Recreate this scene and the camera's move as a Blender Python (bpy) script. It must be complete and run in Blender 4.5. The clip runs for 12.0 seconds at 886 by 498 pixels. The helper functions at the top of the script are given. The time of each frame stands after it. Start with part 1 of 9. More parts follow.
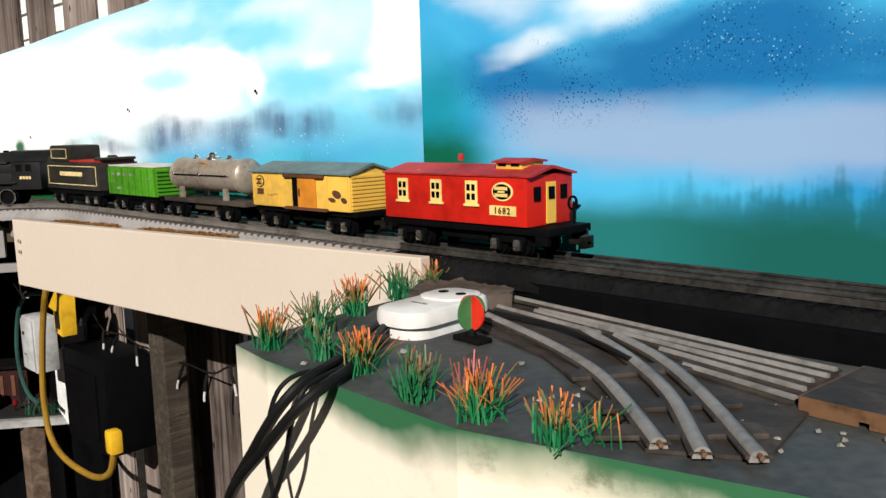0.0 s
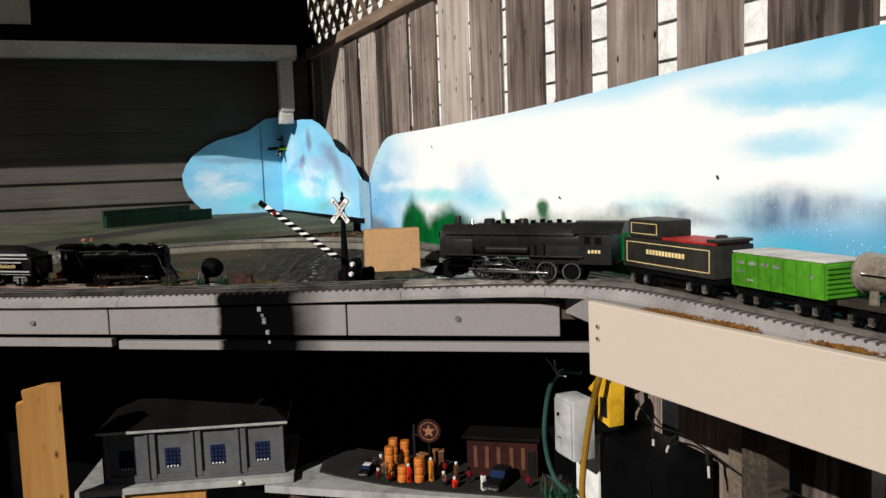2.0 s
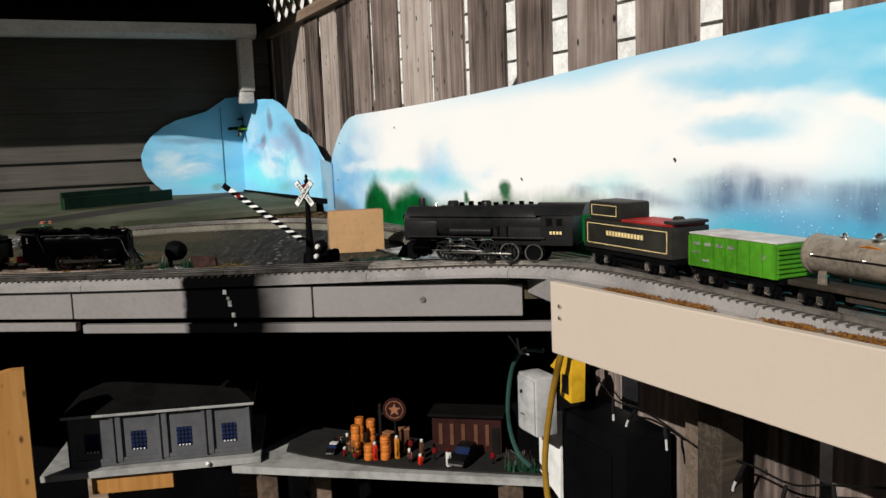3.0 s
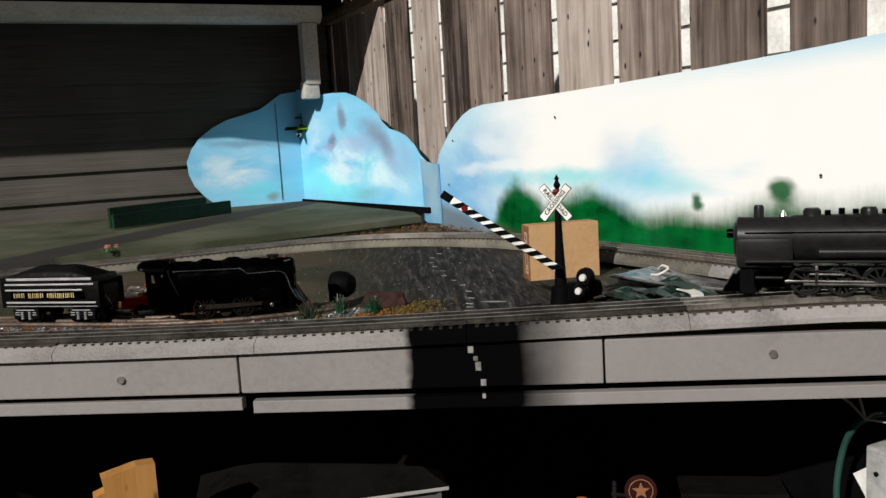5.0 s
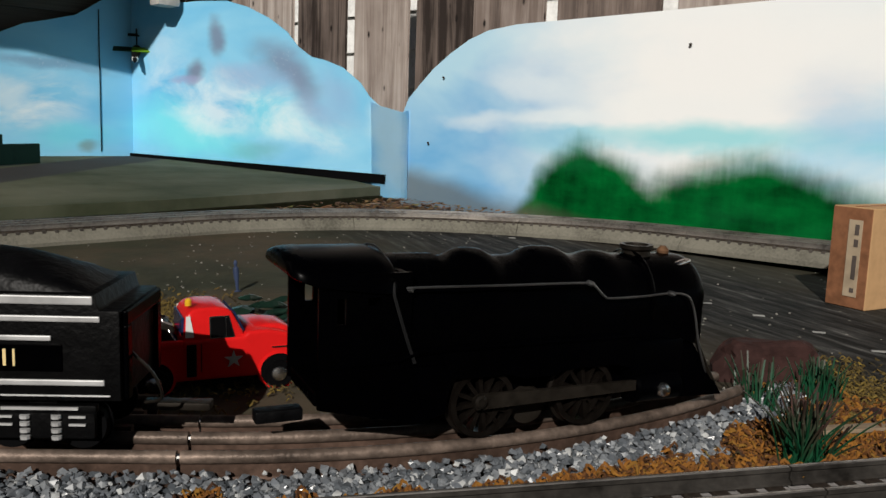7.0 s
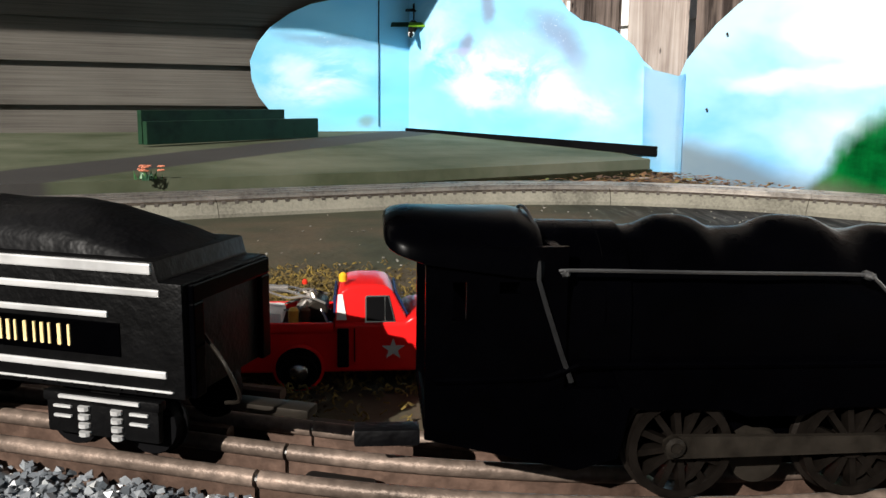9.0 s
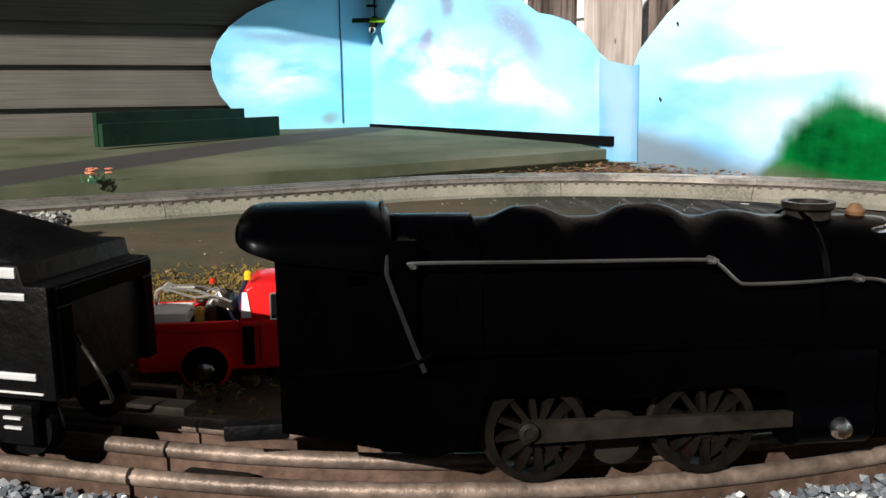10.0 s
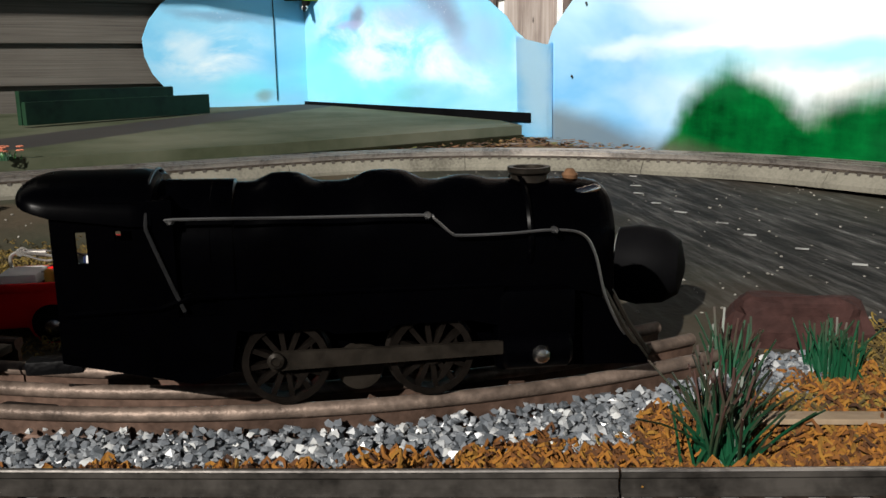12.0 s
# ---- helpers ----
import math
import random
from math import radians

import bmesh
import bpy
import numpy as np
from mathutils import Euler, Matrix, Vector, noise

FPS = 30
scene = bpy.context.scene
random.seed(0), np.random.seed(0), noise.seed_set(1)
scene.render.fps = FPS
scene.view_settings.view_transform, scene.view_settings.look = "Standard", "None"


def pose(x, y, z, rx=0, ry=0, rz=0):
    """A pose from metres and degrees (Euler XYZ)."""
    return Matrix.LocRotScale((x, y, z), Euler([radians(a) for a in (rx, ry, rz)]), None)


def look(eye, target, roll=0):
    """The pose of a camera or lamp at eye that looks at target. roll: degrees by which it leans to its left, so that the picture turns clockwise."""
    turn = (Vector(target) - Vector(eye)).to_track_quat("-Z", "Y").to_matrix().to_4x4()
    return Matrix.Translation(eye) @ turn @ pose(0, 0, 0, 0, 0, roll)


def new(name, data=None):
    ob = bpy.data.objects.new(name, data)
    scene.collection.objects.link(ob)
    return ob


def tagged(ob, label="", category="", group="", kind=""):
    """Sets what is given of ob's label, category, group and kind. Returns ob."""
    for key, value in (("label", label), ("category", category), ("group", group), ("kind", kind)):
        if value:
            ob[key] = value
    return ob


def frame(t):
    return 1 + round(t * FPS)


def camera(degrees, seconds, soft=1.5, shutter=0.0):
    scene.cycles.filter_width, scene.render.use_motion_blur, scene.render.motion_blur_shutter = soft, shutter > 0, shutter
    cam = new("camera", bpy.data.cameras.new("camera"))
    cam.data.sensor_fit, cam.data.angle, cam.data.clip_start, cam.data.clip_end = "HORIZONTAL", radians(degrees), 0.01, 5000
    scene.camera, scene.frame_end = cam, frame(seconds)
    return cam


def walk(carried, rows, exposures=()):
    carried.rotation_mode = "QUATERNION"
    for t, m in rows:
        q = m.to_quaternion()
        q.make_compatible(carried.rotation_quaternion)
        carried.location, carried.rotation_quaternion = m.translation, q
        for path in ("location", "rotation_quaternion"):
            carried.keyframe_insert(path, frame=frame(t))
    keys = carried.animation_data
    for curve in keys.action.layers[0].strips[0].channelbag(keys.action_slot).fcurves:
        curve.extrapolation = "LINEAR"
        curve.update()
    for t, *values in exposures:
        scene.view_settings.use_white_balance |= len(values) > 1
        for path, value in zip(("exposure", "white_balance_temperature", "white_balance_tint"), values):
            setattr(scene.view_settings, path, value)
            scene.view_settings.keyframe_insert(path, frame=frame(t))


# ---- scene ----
cam = camera(54.4, 12.0)
PATH = [
    (0, (3.0737, -0.4348, 1.0728), (2.0027, 0.6207, 0.8522), -1.6),
    (0.5, (2.9318, -0.4738, 1.1061), (1.8393, 0.5670, 0.9262), -3.6),
    (1, (2.8291, -0.5137, 1.1222), (1.5813, 0.3381, 0.9584), -2.4),
    (1.5, (2.7821, -0.5288, 1.1235), (1.4422, 0.1713, 0.9609), -2.4),
    (2, (2.7629, -0.5581, 1.1273), (1.3574, -0.0015, 0.9719), -1.9),
    (2.5, (2.7724, -0.5732, 1.1355), (1.3551, -0.0483, 0.9682), -2.3),
    (2.7, (2.7756, -0.5662, 1.1339), (1.3725, -0.0057, 0.9617), -2.1),
    (4.3, (2.6880, -0.6326, 1.1419), (1.3620, 0.0670, 0.8893), -1.9),
    (4.5, (2.6008, -0.6602, 1.1301), (1.2611, 0.0202, 0.9033), -2.1),
    (5, (2.3198, -0.7198, 1.1309), (0.9650, -0.0586, 0.9383), -3.3),
    (5.5, (2.0828, -0.7781, 1.1269), (0.8653, 0.1072, 0.9169), -3.4),
    (6, (1.8984, -0.8076, 1.1108), (0.8388, 0.2547, 0.8660), -0.6),
    (6.5, (1.7163, -0.7762, 1.0738), (0.7299, 0.3469, 0.7987), -0.3),
    (7, (1.6236, -0.7626, 1.0640), (0.5594, 0.3001, 0.8465), 2.0),
    (7.5, (1.5995, -0.7632, 1.0527), (0.4354, 0.1962, 0.8686), 4.6),
    (7.7, (1.5897, -0.7404, 1.0490), (0.3802, 0.1580, 0.8488), 3.3),
    (9.3, (1.5792, -0.6817, 1.0490), (0.2268, -0.0398, 0.7845), 0.9),
    (9.5, (1.5818, -0.6780, 1.0482), (0.2368, -0.0217, 0.7852), 0.9),
    (10, (1.5949, -0.6621, 1.0498), (0.2617, 0.0156, 0.7760), -0.6),
    (10.5, (1.6086, -0.6504, 1.0560), (0.2710, 0.0109, 0.7665), -2.9),
    (11, (1.6090, -0.6526, 1.0538), (0.2676, -0.0007, 0.7606), -2.2),
    (11.5, (1.6129, -0.6497, 1.0538), (0.2753, 0.0041, 0.7478), -2.3),
    (12, (1.6521, -0.6328, 1.0508), (0.3575, 0.0995, 0.7376), -0.7),
]

# exposure follows the clip's camera: stops at each time
EXPOSE = [(0, 0.4), (0.5, 0.45), (1, 0.35), (1.5, 0.2), (2.5, 0.05), (4.5, -0.1), (5, 0.0), (5.5, 0.05), (6, 0.15), (6.5, 0.05), (7, -0.2), (7.5, -0.1), (9.5, 1.0), (10.5, 0.78), (11.5, 0.5), (12, 0.45)]
walk(cam, [(t, look(eye, target, roll)) for t, eye, target, roll in PATH], EXPOSE)

# ---- world and sun ----
T = 0.95  # table top above the ground
SUN_DIR = Vector((0.58, -0.880, 0.610)).normalized()  # towards the sun
world = bpy.data.worlds.new("sky")
scene.world = world
world.use_nodes = True
wn = world.node_tree.nodes
sky = wn.new("ShaderNodeTexSky")
sky.sky_type = "NISHITA"
sky.sun_disc = False
sky.sun_elevation = math.asin(SUN_DIR.z)
sky.sun_rotation = math.atan2(SUN_DIR.x, SUN_DIR.y)
world.node_tree.links.new(sky.outputs[0], wn["Background"].inputs[0])
wn["Background"].inputs[1].default_value = 0.011
sun = new("sun", bpy.data.lights.new("sun", "SUN"))
sun.data.energy = 4.6
sun.data.angle = radians(0.5)
sun.data.color = (1.0, 0.95, 0.88)
sun.matrix_world = look(SUN_DIR * 8, (0, 0, 0))

# ---- materials ----


class Nodes:
    """A small wrapper to write node trees in one line each."""

    def __init__(self, name):
        self.mat = bpy.data.materials.new(name)
        self.mat.use_nodes = True
        self.tree = self.mat.node_tree
        self.bsdf = self.tree.nodes["Principled BSDF"]

    def add(self, kind, **values):
        node = self.tree.nodes.new("ShaderNode" + kind)
        for key, value in values.items():
            if key.startswith("i_"):
                node.inputs[key[2:].replace("_", " ")].default_value = value
            elif key == "op":
                node.operation = value
            elif key == "blend":
                node.blend_type = value
                node.data_type = "RGBA"
        return node

    def link(self, a, b):
        self.tree.links.new(a, b)

    def coords(self, scale=(1, 1, 1), space="Object"):
        tc = self.add("TexCoord")
        mp = self.add("Mapping")
        mp.inputs["Scale"].default_value = scale
        self.link(tc.outputs[space], mp.inputs["Vector"])
        return mp.outputs[0]

    def noise(self, vec, scale, detail=4.0, rough=0.55, distort=0.0):
        n = self.add("TexNoise")
        n.inputs["Scale"].default_value = scale
        n.inputs["Detail"].default_value = detail
        n.inputs["Roughness"].default_value = rough
        n.inputs["Distortion"].default_value = distort
        self.link(vec, n.inputs["Vector"])
        return n.outputs["Fac"]

    def ramp(self, fac, stops):
        r = self.add("ValToRGB")
        els = r.color_ramp.elements
        els[0].position, els[1].position = stops[0][0], stops[-1][0]
        for pos, col in stops[1:-1]:
            els.new(pos)
        for el, (pos, col) in zip(els, stops):
            el.color = (*col, 1) if len(col) == 3 else col
        self.link(fac, r.inputs[0])
        return r.outputs[0]

    def mix(self, fac, a, b, blend="MIX"):
        m = self.add("Mix", blend=blend)
        for value, socket in ((fac, m.inputs[0]), (a, m.inputs[6]), (b, m.inputs[7])):
            if isinstance(value, bpy.types.NodeSocket):
                self.link(value, socket)
            elif isinstance(value, (int, float)):
                socket.default_value = value
            else:
                socket.default_value = (*value, 1)
        return m.outputs[2]

    def math(self, op, a, b=0.0, clamp=False):
        m = self.add("Math", op=op)
        m.use_clamp = clamp
        for value, socket in ((a, m.inputs[0]), (b, m.inputs[1])):
            if isinstance(value, bpy.types.NodeSocket):
                self.link(value, socket)
            else:
                socket.default_value = value
        return m.outputs[0]

    def bump(self, height, strength=0.3, dist=0.002):
        b = self.add("Bump")
        b.inputs["Strength"].default_value = strength
        b.inputs["Distance"].default_value = dist
        self.link(height, b.inputs["Height"])
        self.link(b.outputs[0], self.bsdf.inputs["Normal"])

    def done(self, color=None, rough=0.6, metal=0.0, spec=None):
        for value, key in ((color, "Base Color"), (rough, "Roughness"), (metal, "Metallic"), (spec, "Specular IOR Level")):
            if value is None:
                continue
            if isinstance(value, bpy.types.NodeSocket):
                self.link(value, self.bsdf.inputs[key])
            else:
                self.bsdf.inputs[key].default_value = (*value, 1) if isinstance(value, tuple) else value
        return self.mat


def worn(name, base, rough=0.5, metal=0.0, grain=60.0, patch=9.0, dark=0.6, light=1.2, bump=0.12, spec=0.14, chips=None, wide=0.12):
    """Paint, plastic or metal with stains at two scales and optional chips down to another colour."""
    n = Nodes(name)
    vec = n.coords()
    big, fine = n.noise(vec, patch, 5, 0.6, 0.3), n.noise(vec, grain, 3, 0.6)
    both = n.math("ADD", n.math("MULTIPLY", big, 0.65), n.math("MULTIPLY", fine, 0.35))
    col = n.ramp(both, [(0.5 - wide, tuple(c * dark for c in base)), (0.5, base), (0.5 + wide, tuple(min(1.0, c * light) for c in base))])
    if chips:
        spot = n.ramp(n.noise(vec, patch * 3.1, 6, 0.75), [(0.66, (0, 0, 0)), (0.70, (1, 1, 1))])
        col = n.mix(spot, col, chips)
    rr = n.math("ADD", n.math("MULTIPLY", big, 0.25), rough - 0.12)
    n.bump(fine, bump, 0.001)
    return n.done(col, rr, metal, spec)


def wood(name, dark, mid, pale, along="Z", scale=1.0, rough=0.8, each=0.35):
    """Weathered wood with grain along one axis, knots and a tone of its own for each board."""
    n = Nodes(name)
    axis = "XYZ".index(along)
    info = n.add("ObjectInfo")
    tc = n.add("TexCoord")
    off = n.add("VectorMath", op="ADD")
    n.link(tc.outputs["Object"], off.inputs[0])
    shift = n.add("CombineXYZ")
    for k in range(3):
        n.link(n.math("MULTIPLY", info.outputs["Random"], 7.3 + 3 * k), shift.inputs[k])
    n.link(shift.outputs[0], off.inputs[1])
    mp = n.add("Mapping")
    s = [60 * scale] * 3
    s[axis] = 3.2 * scale
    mp.inputs["Scale"].default_value = s
    n.link(off.outputs[0], mp.inputs["Vector"])
    grain = n.noise(mp.outputs[0], 1.0, 6, 0.65, 0.6)
    wide = n.noise(off.outputs[0], 7 * scale, 4, 0.6)
    knot = n.add("TexVoronoi")
    mk = n.add("Mapping")
    sk = [9.0 * scale] * 3
    sk[axis] = 4.5 * scale
    mk.inputs["Scale"].default_value = sk
    n.link(off.outputs[0], mk.inputs["Vector"])
    n.link(mk.outputs[0], knot.inputs["Vector"])
    knots = n.ramp(knot.outputs["Distance"], [(0.07, (0, 0, 0)), (0.15, (1, 1, 1))])
    tone = n.math("ADD", n.math("MULTIPLY", grain, 0.7), n.math("MULTIPLY", wide, 0.3))
    tone = n.math("ADD", tone, n.math("MULTIPLY", n.math("SUBTRACT", info.outputs["Random"], 0.5), each))
    col = n.ramp(tone, [(0.3, dark), (0.5, mid), (0.72, pale)])
    col = n.mix(knots, tuple(c * 0.35 for c in dark), col)
    n.bump(grain, 0.5, 0.0015)
    return n.done(col, rough, 0, 0.2)


M_FENCE = wood("fence_wood", (0.030, 0.022, 0.019), (0.205, 0.160, 0.138), (0.47, 0.41, 0.37))
M_RAILWOOD = wood("rail_wood", (0.08, 0.055, 0.04), (0.20, 0.14, 0.10), (0.32, 0.25, 0.19), "X")
M_PLANK = wood("cut_wood", (0.27, 0.12, 0.030), (0.42, 0.20, 0.055), (0.50, 0.27, 0.09), "Z", 0.8, 0.7, 0.1)
M_TIE = wood("tie_wood", (0.035, 0.028, 0.022), (0.09, 0.07, 0.05), (0.17, 0.13, 0.10), "Y", 3.0)
# near-black base colour carries the deep shade of the eave and upper wall
M_SOFFIT = worn("shade_dark_soffit", (0.003, 0.0028, 0.0026), 0.9, spec=0.02)
M_GUTTER = worn("gutter_paint", (0.50, 0.48, 0.45), 0.5, grain=120, patch=6, dark=0.75)
M_CREAM = worn("cream_paint", (0.57, 0.485, 0.405), 0.55, grain=220, patch=3, dark=0.97, light=1.03, bump=0.06)
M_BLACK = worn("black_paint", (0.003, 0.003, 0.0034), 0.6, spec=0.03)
M_WHITE = worn("white_paint", (0.78, 0.78, 0.76), 0.5, dark=0.8)
M_GREENBOARD = worn("dark_green_paint", (0.009, 0.030, 0.015), 0.5, patch=14, dark=0.4)
M_TIEPLASTIC = worn("tie_plastic", (0.075, 0.066, 0.058), 0.7, grain=300)
M_STEEL = worn("rail_steel", (0.42, 0.39, 0.36), 0.35, 0.85, grain=300, patch=30, dark=0.5)
M_RUST = worn("rusty_rail", (0.070, 0.044, 0.033), 0.55, 0.20, grain=260, patch=26, dark=0.28, light=2.2, bump=0.4, wide=0.2)
M_RAILHEAD = worn("worn_rail_head", (0.125, 0.094, 0.076), 0.48, 0.35, grain=300, patch=30, dark=0.30, light=2.2, bump=0.4, wide=0.2)
M_RUSTBOX = worn("rust_brown", (0.16, 0.085, 0.045), 0.6, 0.3, grain=200, patch=40, dark=0.5)
M_RAILGREY = worn("grey_rail", (0.25, 0.232, 0.215), 0.42, 0.35, grain=200, patch=30, dark=0.5, light=1.35, wide=0.18)
M_LOCO = worn("loco_black", (0.0003, 0.0003, 0.0005), 0.26, grain=160, patch=20, dark=0.6, spec=0.025, bump=0.04)
M_LOCO_GREY = worn("loco_grey", (0.012, 0.012, 0.0125), 0.34, grain=160, patch=20, dark=0.6)
M_DULLBLACK = worn("dull_black_tin", (0.0020, 0.0020, 0.0022), 0.46, grain=220, patch=30, dark=0.5, light=1.8, spec=0.10, bump=0.5, wide=0.2)
M_COAL = worn("moulded_coal", (0.0016, 0.0016, 0.0019), 0.45, grain=120, patch=50, dark=0.5, light=2.0, spec=0.12, bump=1.0, wide=0.2)
M_IRON = worn("grey_casting", (0.018, 0.015, 0.012), 0.38, 0.45, grain=240, patch=50, dark=0.4, light=1.5)
M_SILVER = worn("silver_paint", (0.46, 0.46, 0.46), 0.38, 0.25, patch=60, dark=0.8, light=1.1, spec=0.5)
M_CHROME = worn("tarnished_chrome", (0.42, 0.39, 0.36), 0.26, 0.75, patch=80, dark=0.3, light=1.6, wide=0.2)
M_NICKEL = worn("nickel", (0.72, 0.70, 0.67), 0.22, 1.0, patch=50, dark=0.6)
M_WIRE = worn("handrail_wire", (0.20, 0.20, 0.20), 0.38, 0.9)
M_RED = worn("red_tin", (0.46, 0.014, 0.008), 0.38, grain=120, patch=18, dark=0.72, light=1.1, chips=(0.35, 0.05, 0.03))
M_REDROOF = worn("red_roof", (0.36, 0.026, 0.024), 0.5, grain=160, patch=26, dark=0.6, light=1.25, chips=(0.42, 0.36, 0.28))
M_REDTRUCK = worn("red_truck_paint", (0.62, 0.012, 0.012), 0.18, patch=20, dark=0.9, light=1.05, bump=0.02)
M_YELLOW = worn("yellow_tin", (0.66, 0.40, 0.07), 0.4, grain=120, patch=16, dark=0.82, light=1.08)
M_CREAMYELLOW = worn("window_yellow", (0.80, 0.58, 0.20), 0.4)
M_ORANGE = worn("orange_door", (0.55, 0.20, 0.022), 0.45, dark=0.7)
M_BROWN = worn("brown_tin", (0.10, 0.045, 0.025), 0.5)
M_GREENROOF = worn("grey_green_roof", (0.11, 0.15, 0.15), 0.5, grain=160, patch=14, dark=0.6, light=1.4)
M_GREENCAR = worn("green_tin", (0.060, 0.23, 0.014), 0.45, grain=150, patch=20, dark=0.7)
M_LID = worn("pale_lid", (0.52, 0.49, 0.46), 0.6, patch=18, dark=0.6)
M_TANK = worn("tank_silver", (0.31, 0.265, 0.215), 0.40, 0.35, grain=200, patch=16, dark=0.5, light=1.15)
M_GOLD = worn("gold_print", (0.80, 0.62, 0.30), 0.5)
M_CARD = worn("cardboard", (0.46, 0.28, 0.14), 0.85, grain=140, patch=7, dark=0.85, light=1.08, bump=0.1)
M_CARDDARK = worn("cardboard_end", (0.25, 0.11, 0.055), 0.85, grain=140, patch=7)
M_LABEL = worn("label_paper", (0.42, 0.33, 0.23), 0.8)
M_PRINT = worn("label_print", (0.10, 0.08, 0.07), 0.8)
M_CABLE = worn("black_cable", (0.006, 0.006, 0.006), 0.45, spec=0.15)
M_YCABLE = worn("yellow_cable", (0.25, 0.14, 0.018), 0.45)
M_GCABLE = worn("green_cable", (0.02, 0.06, 0.05), 0.5)
M_PLASTICGREY = worn("grey_plastic", (0.42, 0.42, 0.42), 0.5)
M_WHITEPLASTIC = worn("white_plastic", (0.62, 0.605, 0.58), 0.35, dark=0.9)
M_REDLAMP = worn("red_lens", (0.13, 0.008, 0.010), 0.2)
M_SIGRED = worn("signal_red", (0.60, 0.03, 0.015), 0.4)
M_SIGGREEN = worn("signal_green", (0.06, 0.20, 0.07), 0.4)
M_REDROCK = worn("red_rock", (0.036, 0.017, 0.015), 0.85, grain=260, patch=60, dark=0.5, light=1.6, bump=0.6, wide=0.2)
M_SLAB = worn("bark_slab", (0.075, 0.058, 0.048), 0.9, grain=120, patch=30, dark=0.45, light=1.5, bump=0.7, wide=0.2)
M_STATION = worn("station_grey", (0.082, 0.084, 0.090), 0.6, patch=12, dark=0.85)
M_STROOF = worn("station_roof", (0.0060, 0.0055, 0.0052), 0.8, patch=12, spec=0.03)
M_PANE = worn("dark_blue_pane", (0.012, 0.02, 0.06), 0.15)
M_SHELF = worn("shelf_grey", (0.30, 0.30, 0.29), 0.65, patch=8)
M_ORANGEDRUM = worn("orange_drum", (0.50, 0.15, 0.025), 0.5, patch=30)
M_DARKRED = worn("dark_red_wall", (0.024, 0.006, 0.005), 0.6)
M_YELLOWBOX = worn("yellow_plug", (0.62, 0.36, 0.02), 0.4)


def stuff_mat(name, stops, rough=0.8, bump=0.0, spec=None):
    """Colour by loose piece."""
    n = Nodes(name)
    geo = n.add("NewGeometry")
    col = n.ramp(geo.outputs["Random Per Island"], stops)
    fine = n.noise(n.coords(), 300, 3)
    col = n.mix(n.math("MULTIPLY", fine, 0.5), col, tuple(c * 0.4 for c in stops[0][1]))
    return n.done(col, rough, 0, spec)


M_BALLAST = stuff_mat("ballast", [(0, (0.07, 0.08, 0.09)), (0.5, (0.16, 0.175, 0.195)), (0.85, (0.27, 0.285, 0.30)), (1, (0.66, 0.67, 0.66))], 0.30)
M_MOSS = stuff_mat("orange_moss", [(0, (0.036, 0.012, 0.002)), (0.35, (0.14, 0.048, 0.004)), (0.7, (0.29, 0.112, 0.008)), (1, (0.23, 0.115, 0.010))], 0.9)
M_LITTER = stuff_mat("leaf_litter", [(0, (0.05, 0.025, 0.012)), (0.5, (0.20, 0.085, 0.03)), (0.85, (0.30, 0.16, 0.05)), (1, (0.12, 0.14, 0.03))], 0.9)
M_MOSSGREEN = stuff_mat("dry_moss", [(0, (0.025, 0.018, 0.004)), (0.5, (0.105, 0.066, 0.010)), (1, (0.20, 0.135, 0.020))], 0.9)
M_CRUMB = stuff_mat("pale_crumbs", [(0, (0.12, 0.11, 0.09)), (1, (0.38, 0.36, 0.32))], 0.8)
M_LEAFGREEN = stuff_mat("plastic_leaves", [(0, (0.012, 0.045, 0.025)), (0.6, (0.03, 0.12, 0.05)), (1, (0.09, 0.24, 0.06))], 0.5)


def blade_mat(name, low, high, start=0.012, end=0.030):
    """Plastic grass, dyed from the foot to the tips."""
    n = Nodes(name)
    tc = n.add("TexCoord")
    sep = n.add("SeparateXYZ")
    n.link(tc.outputs["Object"], sep.inputs[0])
    geo = n.add("NewGeometry")
    hgt = n.math("ADD", sep.outputs[2], n.math("MULTIPLY", geo.outputs["Random Per Island"], 0.012))
    mr = n.add("MapRange")
    n.link(hgt, mr.inputs[0])
    mr.inputs[1].default_value, mr.inputs[2].default_value = start, end
    vary = n.ramp(geo.outputs["Random Per Island"], [(0, tuple(c * 0.45 for c in high)), (1, tuple(min(1, c * 1.3) for c in high))])
    return n.done(n.mix(mr.outputs[0], low, vary), 0.5)


M_DIRTYBED = worn("dirty_track_bed", (0.042, 0.034, 0.027), 0.85, grain=300, patch=22, dark=0.45, light=1.9, bump=0.5, spec=0.05, wide=0.2)
# moss green, with the shade on the platform's front face darkened into it
M_MOSSY_SHADE = worn("mossy_edge_in_shade", (0.014, 0.014, 0.007), 0.9, grain=200, patch=18, dark=0.3, light=2.2, bump=0.6, spec=0.05, wide=0.2)
M_TENDER = worn("faded_tender_paint", (0.022, 0.021, 0.018), 0.5, grain=160, patch=20, dark=0.6, light=1.4)
M_TIEDARK = worn("stained_tie_plastic", (0.034, 0.027, 0.022), 0.8, grain=300, patch=40, dark=0.4, light=1.8, bump=0.4, spec=0.05)
M_DARKRAIL = worn("tarnished_rail", (0.055, 0.050, 0.045), 0.45, 0.5, grain=260, patch=30, dark=0.4, light=1.6)
M_BEDFAR = worn("dusty_roadbed", (0.150, 0.142, 0.116), 0.8, grain=420, patch=14, dark=0.6, light=1.25, bump=0.6, spec=0.05)
